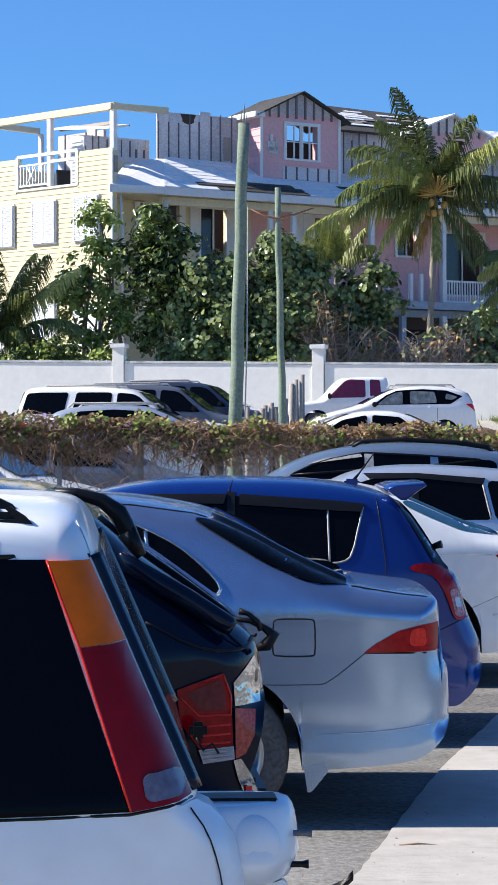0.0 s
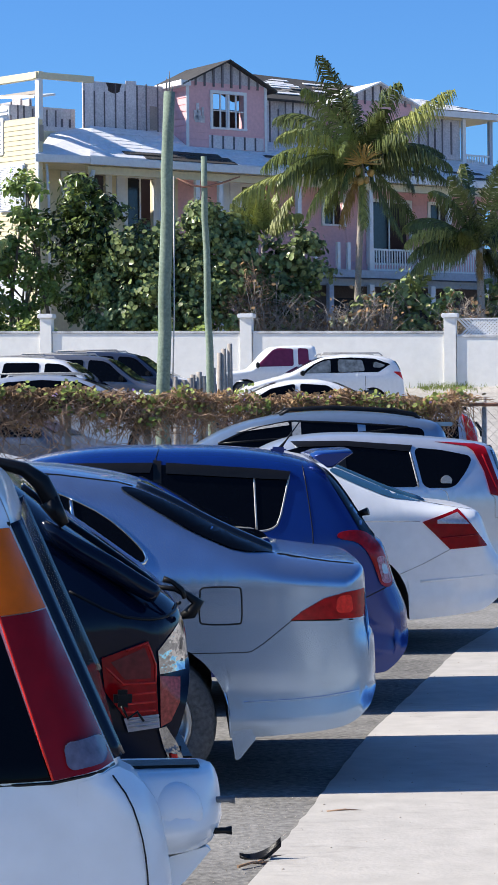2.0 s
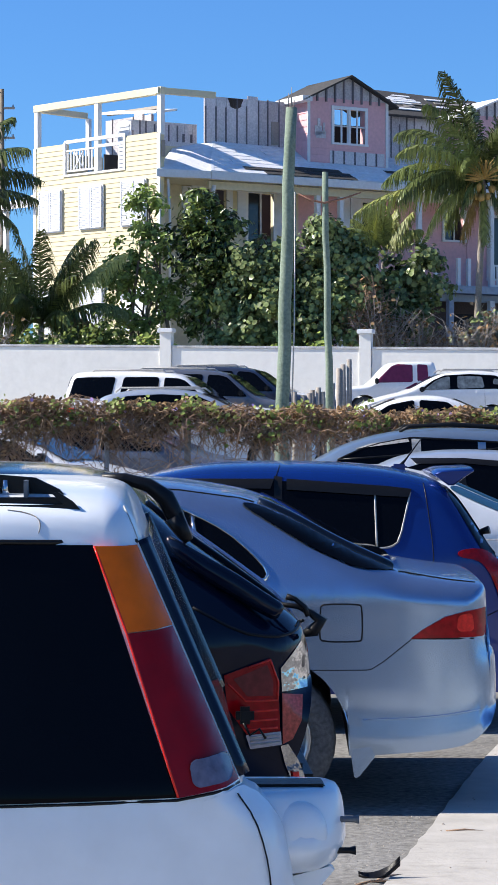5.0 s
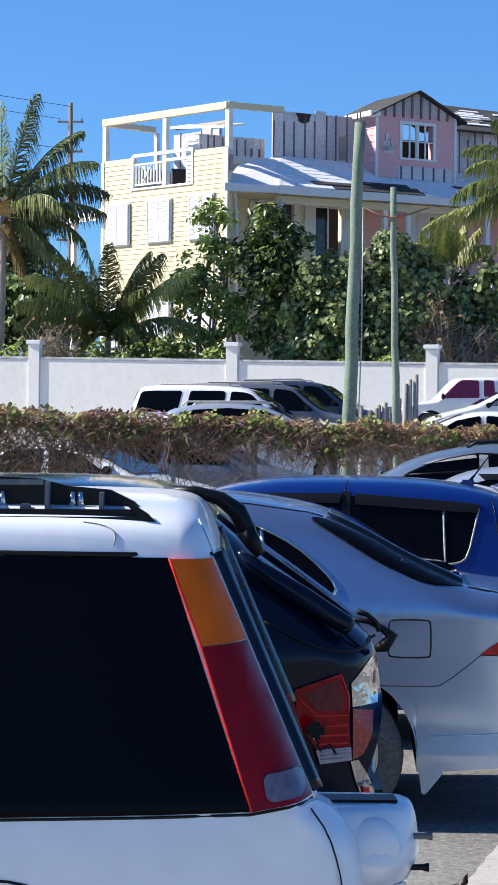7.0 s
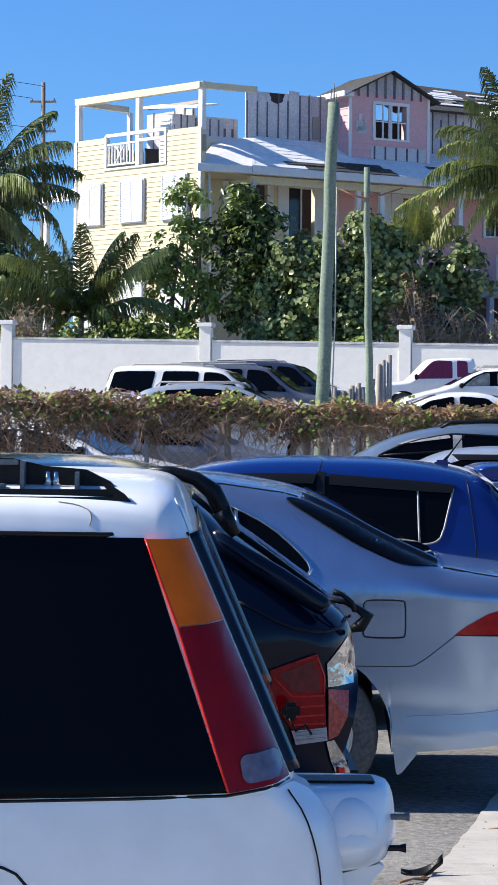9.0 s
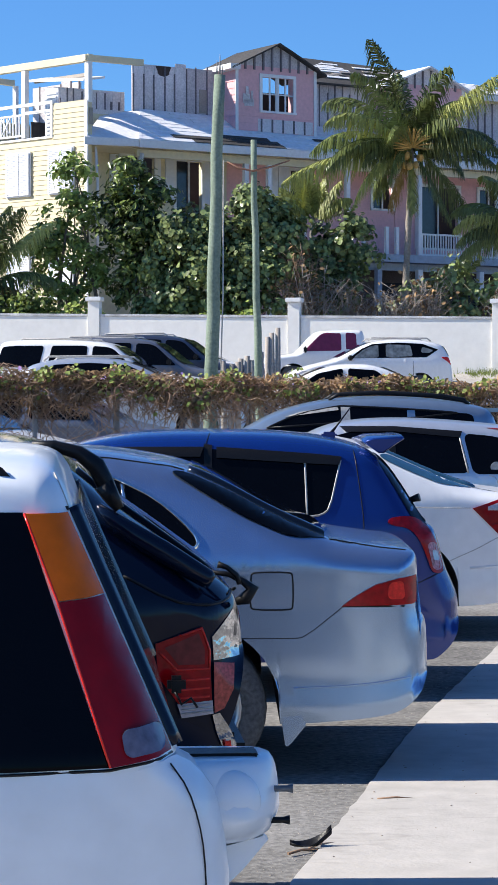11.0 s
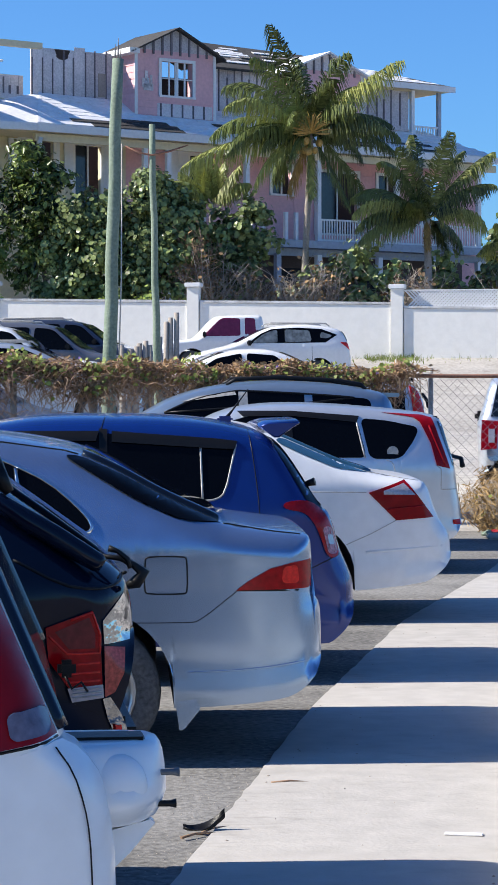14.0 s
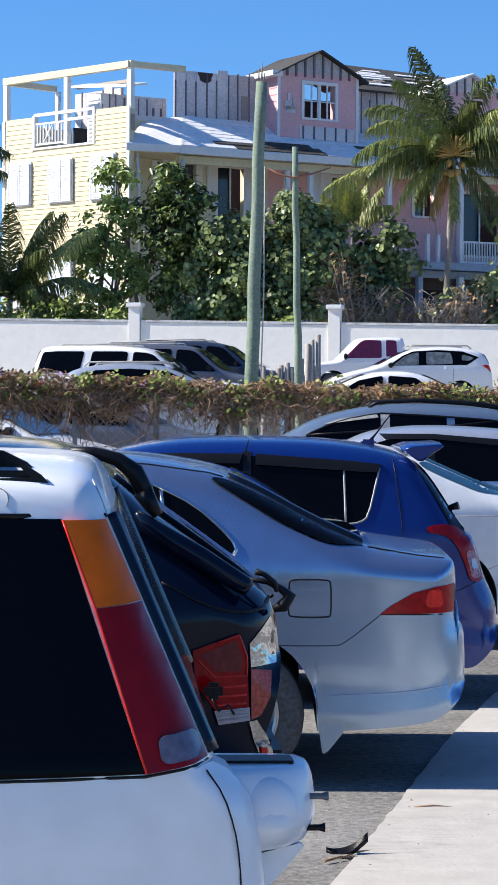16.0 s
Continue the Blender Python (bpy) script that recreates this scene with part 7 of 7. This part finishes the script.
def vines():
    r = random.Random(77)
    g = np.random.default_rng(77)

    def crest(x):
        return 2.02 + float(np.interp(x, (-3, -1, 0, 1.5, 3.3), (0, -0.08, -0.12, -0.15, -0.19))) + 0.03 * math.sin(x * 4.1) + 0.035 * math.sin(x * 9.7 + 1) + 0.02 * math.sin(x * 23)

    def depth(x):
        """How far down the tangle hangs."""
        return float(np.interp(x, (-12, -4.4, -3.2, -2.2, 1.0, 2.6, 4.2), (0.95, 0.80, 0.50, 0.34, 0.30, 0.24, 0.12))) * (1 + 0.35 * math.sin(x * 3.3) * math.sin(x * 7.1 + 2))

    ends = [-12.0 + 1.47 * k for k in range(12)]
    for k, (a, b) in enumerate(zip(ends, ends[1:])):
        b = min(b, 3.5)
        t = thing("vine", pose(0, FENCE_Y, 0), "dry tangled vine with some green leaves on the fence", "vine", "vines over the fence")
        thin = 1.0 if a < 2.4 else 0.4
        bm = bmesh.new()
        for _ in range(int(620 * thin * (1.5 if a < -3.5 else 1.0))):
            x = r.uniform(a, b)
            down = r.random() ** 1.5 * depth(x) if r.random() < (0.86 if a < 1.5 else 1.0) else r.uniform(0.1, 1.2)
            p = Vector((x, r.uniform(-0.18, 0.16), crest(x) - down))
            way = Vector((r.uniform(-1, 1), r.uniform(-0.5, 0.5), r.uniform(-1.0, 0.6))).normalized()
            line = [p.copy()]
            for _ in range(5):
                p = p + way * r.uniform(0.05, 0.12)
                p.z = min(p.z, crest(p.x) + r.uniform(0.0, 0.05))
                way = (way + Vector((r.uniform(-0.8, 0.8), r.uniform(-0.4, 0.4), r.uniform(-0.9, 0.5)))).normalized()
                line.append(p.copy())
            w = r.uniform(0.003, 0.007)
            tube(line, [w, w, w, w * 0.9, w * 0.8, w * 0.5], 3, bm)
        part("stem_tangle", bm, M["twig"], t)
        # dry leaves gather in bunches and leave gaps
        hearts = np.array([(x, crest(x) - r.random() ** 1.6 * depth(x)) for x in (r.uniform(a, b) for _ in range(int(46 * thin)))])
        n = int(1500 * thin)
        pick = hearts[g.integers(0, len(hearts), n)]
        pts = np.stack([pick[:, 0] + g.normal(0, 0.10, n), g.uniform(-0.22, 0.18, n), pick[:, 1] + g.normal(0, 0.055, n)], 1)
        pts[:, 2] = np.minimum(pts[:, 2], [crest(x) + 0.06 for x in pts[:, 0]])
        leaves("dry_foliage", pts, np.tile([0.0, -0.3, 0.3], (n, 1)), 0.046, "dry_leaf", t, g, (1.5, 0.6))
        hearts = np.array([(x, crest(x) - r.random() ** 2.2 * 0.30 + 0.02) for x in (r.uniform(a, b) for _ in range(int(12 * thin) + 3))])
        n = int(250 * thin) + 40
        pick = hearts[g.integers(0, len(hearts), n)]
        pts = np.stack([pick[:, 0] + g.normal(0, 0.075, n), g.uniform(-0.25, 0.05, n), pick[:, 1] + g.normal(0, 0.045, n)], 1)
        leaves("foliage", pts, np.tile([-0.2, -0.5, 0.6], (n, 1)), 0.060, "vine_leaf", t, g)
        m = 4
        pts = np.stack([g.uniform(a, b, m), g.uniform(-0.2, -0.1, m), g.uniform(-0.06, 0.06, m)], 1)
        pts[:, 2] += [crest(x) for x in pts[:, 0]]
        leaves("blossom", pts, np.tile([0, -1, 0.3], (m, 1)), 0.05, "flower", t, g)


vines()


def dry_shrub():
    r, g = random.Random(88), np.random.default_rng(88)
    for k, (x, w, hgt) in enumerate(((4.35, 0.55, 0.75), (5.2, 0.75, 1.05), (6.3, 0.8, 1.1), (7.5, 0.8, 1.0))):
        t = thing("bush", pose(x, 25.7, 0), "dry brown roadside shrub with a few green leaves", "bush", "dry shrubs along the kerb")
        bm = bmesh.new()
        for _ in range(330):
            a, o = r.uniform(0, math.tau), w * r.uniform(0.2, 1.1)
            top = hgt * r.uniform(0.4, 1.0) * (1 - 0.25 * (o / w))
            p0 = (o * 0.5 * math.cos(a), o * 0.6 * math.sin(a), 0)
            p2 = (o * math.cos(a) + r.uniform(-0.2, 0.2), o * math.sin(a) - 0.1, top)
            tube([p0, ((p0[0] + p2[0]) / 2 + r.uniform(-0.1, 0.1), (p0[1] + p2[1]) / 2, top * 0.65), p2], [0.008, 0.006, 0.003], 3, bm)
        part("twig_tangle", bm, M["pale_twig"], t)
        n = 4200
        d = g.normal(0, 1, (n, 3))
        d /= np.linalg.norm(d, axis=1)[:, None]
        lump = 1 + 0.30 * np.sin(7 * d[:, :1] + k) * np.cos(6 * d[:, 2:3] + 2 * k)
        p = d * lump * np.array([w * 1.1, w * 0.9, hgt * 0.62]) * g.uniform(0.25, 1.08, (n, 1)) + np.array([0, -0.05, hgt * 0.40])
        p[:, 2] = np.abs(p[:, 2]) + 0.02
        leaves("dry_foliage", p, d + np.array([0, 0, 0.3]), 0.06, "straw_leaf", t, g, (2.0, 0.22))
        m = 60
        c = np.array([0.15, -w * 0.8, hgt * 0.55])
        q = c + g.normal(0, 1, (m, 3)) * np.array([0.22, 0.1, 0.16])
        leaves("foliage", q, np.tile([0, -0.6, 0.6], (m, 1)), 0.075, "hedge_leaf", t, g)


dry_shrub()


def weeds():
    g = np.random.default_rng(5)
    verts, faces = [], []
    for k in range(5200):
        x = g.uniform(3.0, 26)
        y = wall_y(x) - abs(g.normal(0, 0.7)) - 0.15
        if math.sin(x * 1.7) + math.sin(x * 0.9 + 1) < 0.9 and g.random() < 0.93:
            continue
        z, h = lot_height(y, x), g.uniform(0.04, 0.24)
        dx, dy = g.normal(0, 0.07, 2)
        n = len(verts)
        verts += [(x - 0.012, y, z - 0.03), (x + 0.012, y, z - 0.03), (x + dx, y + dy, z + h)]
        faces.append((n, n + 1, n + 2))
    ob = part("weeds", mesh_of("weeds", verts, faces), M["vine_leaf"])
    tagged(ob, "patchy green weeds along the foot of the wall", "weeds", kind="stuff")


weeds()


# ---- cars beyond the fence ----
def far_car(label, kind, x, y, turn, paint_, glass="tinted", category="car", z=None):
    """Cars of a few builds; x: the tail, before turning."""
    if kind == "suv":
        s = Shell([(-4.85, 0.55), (-4.82, 0.85), (-4.6, 1.0), (-3.9, 1.08), (-3.45, 1.14), (-2.95, 1.55), (-2.7, 1.72), (-2.3, 1.80), (-1.2, 1.83), (-0.5, 1.82), (-0.22, 1.78), (-0.10, 1.45), (-0.03, 1.1), (-0.005, 0.8), (0.0, 0.55)], car_low(4.85, [(-0.5, 0.40), (-0.1, 0.44), (0.0, 0.55)], 0.36), (-3.9, -1.05), 0.95, 1.16, 0.24, 0.38)
        wins = [[(-0.62, 1.70), (-0.30, 1.68), (-0.17, 1.24), (-1.12, 1.22), (-1.22, 1.70)], [(-1.40, 1.70), (-1.30, 1.22), (-2.14, 1.20), (-2.18, 1.68), (-2.1, 1.70)], [(-2.30, 1.69), (-2.26, 1.20), (-3.25, 1.17), (-2.75, 1.62), (-2.6, 1.67)]]
    elif kind == "crossover":
        s = Shell([(-4.45, 0.50), (-4.42, 0.72), (-4.1, 0.90), (-3.5, 1.05), (-3.2, 1.12), (-2.6, 1.45), (-2.2, 1.60), (-1.7, 1.66), (-1.1, 1.66), (-0.6, 1.60), (-0.28, 1.50), (-0.14, 1.25), (-0.06, 1.0), (-0.02, 0.8), (0.0, 0.55)], car_low(4.45, [(-0.5, 0.32), (-0.1, 0.36), (0.0, 0.55)], 0.30), (-3.55, -0.92), 0.91, 1.06, 0.30, 0.35)
        wins = [[(-0.55, 1.36), (-0.86, 1.46), (-0.90, 1.30), (-0.70, 1.28)], [(-1.18, 1.50), (-1.12, 1.20), (-1.85, 1.17), (-1.85, 1.52)], [(-2.05, 1.51), (-2.05, 1.16), (-2.75, 1.15), (-2.45, 1.38), (-2.25, 1.47)]]
    else:
        s = Shell([(-4.5, 0.45), (-4.47, 0.62), (-4.2, 0.78), (-3.6, 0.92), (-3.3, 0.98), (-2.7, 1.28), (-2.3, 1.42), (-1.8, 1.47), (-1.3, 1.44), (-0.8, 1.22), (-0.55, 1.08), (-0.1, 1.03), (-0.04, 0.95), (-0.02, 0.7), (0.0, 0.5)], car_low(4.5, [(-0.5, 0.24), (-0.1, 0.28), (0.0, 0.5)]), (-3.6, -1.0), 0.87, 0.97, 0.32, 0.31)
        wins = [[(-1.1, 1.15), (-1.35, 1.34), (-1.9, 1.38), (-1.9, 1.02), (-1.05, 1.03)], [(-2.0, 1.38), (-2.0, 1.02), (-2.95, 1.0), (-2.5, 1.28)]]
    zz = lot_height(y) if z is None else z
    c = thing("car", pose(x, y, zz, 0, 0, turn), label, category, "cars parked beyond the fence")
    s.body(c, M[paint_])
    s.fit_wheels(c)
    if kind == "crossover":
        s.patch("window_band", [(-0.42, 1.38), (-0.85, 1.535), (-1.5, 1.57), (-2.2, 1.53), (-2.5, 1.40), (-2.86, 1.14), (-0.75, 1.17)], M["tinted"], c, out=0.003, sides=(-1, 1), rounds=0)
    for w in wins:
        s.patch("side_window", w, M[glass], c, out=0.009, sides=(-1, 1))
    k = 6
    x0 = {"suv": (-3.42, -2.72), "crossover": (-3.15, -2.25), "sedan": (-3.25, -2.35)}[kind]
    for nm, (a, b) in (("windscreen", x0), ("rear_window", {"suv": (-0.2, -0.11), "crossover": (-0.27, -0.12), "sedan": (-1.2, -0.6)}[kind])):
        bm = bmesh.new()
        rows = []
        for i in range(k + 1):
            q = a + (b - a) * i / k
            zq = float(s.zt(q))
            w = float(s.y(q, zq)) + 0.02
            rows.append([bm.verts.new((q + (0.01 if nm == "rear_window" else -0.004), w * e, zq + 0.022)) for e in (-1, -0.5, 0, 0.5, 1)])
        for p, n in zip(rows, rows[1:]):
            for j in range(4):
                bm.faces.new((p[j], n[j], n[j + 1], p[j + 1])).smooth = True
        part(nm, bm, M["rear_glass"], c)
    n0 = s.x0
    s.patch("headlamp", [(n0 + 0.08, 0.70), (n0 + 0.35, 0.80), (n0 + 0.50, 0.80), (n0 + 0.40, 0.68)], M["clear_lens"], c, sides=(-1, 1))
    up = 0.17 if kind == "crossover" else 0.0
    s.patch("tail_lamp", [(-0.36, 1.01 + up), (-0.12, 1.06 + up), (-0.04, 1.0 + up * 0.7), (-0.05, 0.86 + up), (-0.20, 0.90 + up)], M["bright_lens"], c, sides=(-1, 1), out=0.012)
    for sg in (-1, 1):
        q = x0[0] + 0.35
        part("wing_mirror", box(q - 0.08, q + 0.05, sg * (s.half - 0.02) - 0.09, sg * (s.half - 0.02) + 0.09, s.belt + 0.02, s.belt + 0.16, 0.03), M["black_plastic"], c)
        if kind != "sedan":
            zr = 1.80 if kind == "suv" else 1.64
            part("roof_rail", tube([(-2.3, sg * 0.6, zr - 0.02), (-2.2, sg * 0.6, zr + 0.06), (-0.7, sg * 0.6, zr + 0.05), (-0.6, sg * 0.6, zr - 0.03)], 0.02, 6), M["galv"], c)
    s.line("door_gap", [(wins[1][1][0], s.belt), (wins[1][1][0] + 0.02, 0.45)], M["black_plastic"], c, 0.006, sides=(-1, 1), rounds=0)
    return c


far_car("white sport utility car with black windows", "suv", -5.0, 50.9, 172, "white_car")
far_car("dark grey sport utility car beside a white one", "suv", -4.2, 54.5, 172, "graphite")
far_car("navy sport utility car near the wall", "suv", -3.6, 59.5, 170, "navy")
far_car("pale silver car with roof rails close to the fence", "crossover", -4.0, 44.5, 176, "silver")
far_car("white crossover car with a red tail lamp", "crossover", 6.12, 62.9, 4, "white_car", "clear_glass")
far_car("white car close behind the vine-covered fence", "sedan", 4.3, 46.5, 3, "white_car")
far_car("white car seen through the fence", "sedan", -6.2, 34.0, 165, "white_car")
far_car("dark graphite sedan seen through the fence", "sedan", -4.8, 36.5, 168, "graphite")
far_car("white sedan near the wall beside dark cars", "sedan", -3.2, 64.5, 172, "white_car")


def pickup():
    y = 67.0
    s = Shell([(-5.1, 0.55), (-5.06, 0.85), (-4.8, 1.0), (-4.1, 1.06), (-3.9, 1.14), (-3.45, 1.66), (-3.25, 1.74), (-2.2, 1.77), (-2.08, 1.70), (-2.02, 1.15), (-1.95, 1.04), (-0.2, 1.04), (-0.05, 1.0), (-0.02, 0.8), (0.0, 0.55)], car_low(5.1, [(-0.5, 0.42), (-0.1, 0.46), (0.0, 0.55)], 0.40), (-4.15, -1.1), 0.92, 1.08, 0.22, 0.37, smooth=1)
    c = thing("pickup_truck", pose(6.0, y, lot_height(y) - 0.02, 0, 0, 5), "white pickup truck with maroon-tinted windows by the wall", "pickup truck", "cars parked beyond the fence")
    s.body(c, M["white_car"])
    s.fit_wheels(c)
    s.patch("side_window", [(-2.75, 1.66), (-2.75, 1.16), (-3.85, 1.14), (-3.35, 1.62), (-3.2, 1.68)], M["maroon_glass"], c, sides=(-1, 1))
    s.patch("quarter_window", [(-2.32, 1.66), (-2.30, 1.2), (-2.62, 1.18), (-2.62, 1.68)], M["maroon_glass"], c, sides=(-1, 1))
    part("wing_mirror", box(-3.85, -3.75, -1.08, -0.9, 1.1, 1.28, 0.03), M["black_plastic"], c)
    part("bed_rail", box(-1.9, -0.1, -0.82, -0.76, 1.05, 1.09, 0.01), M["galv"], c)
    part("tailgate", box(-0.06, 0.02, -0.75, 0.75, 0.55, 1.06, 0.02), M["silver"], c)
    return c


pickup()


def silver_suv_rear():
    """Stands with its tail to the fence."""
    s = Shell([(-4.9, 0.55), (-4.87, 0.85), (-4.6, 1.0), (-3.9, 1.08), (-3.5, 1.12), (-2.9, 1.5), (-2.5, 1.70), (-2.0, 1.77), (-1.0, 1.79), (-0.4, 1.77), (-0.22, 1.70), (-0.12, 1.35), (-0.07, 1.18), (-0.04, 0.95), (-0.005, 0.80), (0.0, 0.55)], car_low(4.9, [(-0.5, 0.40), (-0.1, 0.44), (0.0, 0.55)], 0.36), (-3.9, -1.1), 1.0, 1.14, 0.30, 0.38, edge=(0.10, 0.14))
    c = thing("car", pose(5.62, 30.0, 0, 0, 0, -101), "silver sport utility car with its tail to the fence", "car", "cars parked beyond the fence")
    s.body(c, M["silver"])
    s.fit_wheels(c)
    def across(name, q, material, label="", out=0.016):
        """A piece of the tail; q: y, z; the tail's face follows the top outline."""
        bm = bmesh.new()
        tail = s.top[s.top[:, 0] > -0.5]
        vs = [bm.verts.new((float(np.interp(-z, -tail[:, 1], tail[:, 0])) + out, y, z)) for y, z in q]
        f = bm.faces.new(vs)
        e = bmesh.ops.extrude_face_region(bm, geom=[f])["geom"]
        for v in e:
            if isinstance(v, bmesh.types.BMVert):
                v.co.x -= 0.04
        bmesh.ops.recalc_face_normals(bm, faces=bm.faces)
        return part(name, bm, M[material], c, label)
    across("rear_window", [(-0.72, 1.66), (0.72, 1.66), (0.80, 1.24), (-0.80, 1.24)], "rear_glass")
    for sg in (-1, 1):
        across("tail_lamp", [(sg * 0.70, 1.18), (sg * 0.92, 1.20), (sg * 0.93, 0.80), (sg * 0.72, 0.82)], "deep_lens", "red tail lamp with a clear middle", 0.03)
        across("lamp_window", [(sg * 0.75, 1.08), (sg * 0.83, 1.08), (sg * 0.83, 0.90), (sg * 0.75, 0.90)], "clear_lens", "", 0.036)
        part("roof_rail", tube([(-2.3, sg * 0.66, 1.72), (-2.2, sg * 0.66, 1.82), (-0.6, sg * 0.66, 1.80), (-0.5, sg * 0.66, 1.72)], 0.025, 6), M["black_plastic"], c)
    part("wing_mirror", box(-3.3, -3.15, -1.14, -0.96, 1.13, 1.28, 0.04), M["black_plastic"], c)
    part("wing_mirror", box(-3.3, -3.15, 0.96, 1.14, 1.13, 1.28, 0.04), M["black_plastic"], c)
    across("trim_bar", [(-0.68, 1.09), (0.68, 1.09), (0.68, 1.06), (-0.68, 1.06)], "chrome", "", 0.03)
    across("plate_recess", [(-0.35, 1.05), (0.35, 1.05), (0.30, 0.80), (-0.30, 0.80)], "galv", "", 0.02)
    plate = across("number_plate", [(-0.19, 1.02), (0.13, 1.02), (0.13, 0.86), (-0.19, 0.86)], "plate_blue", "teal number plate with pale bars", 0.034)
    for y0, y1 in ((-0.16, -0.10), (-0.08, -0.03), (0.0, 0.05), (0.07, 0.11)):
        across("plate_mark", [(y0, 0.97), (y1, 0.97), (y1, 0.91), (y0, 0.91)], "white_paint", "", 0.04).parent = plate
    across("bumper_step", [(-0.85, 0.72), (0.85, 0.72), (0.80, 0.66), (-0.80, 0.66)], "chrome", "", 0.05)
    across("bumper_skirt", [(-0.85, 0.60), (0.85, 0.60), (0.8, 0.46), (-0.8, 0.46)], "black_plastic", "", 0.03)
    across("window_label", [(-0.12, 1.56), (0.35, 1.56), (0.36, 1.44), (-0.12, 1.44)], "white_paint", "white paper behind the rear window", 0.022)


silver_suv_rear()
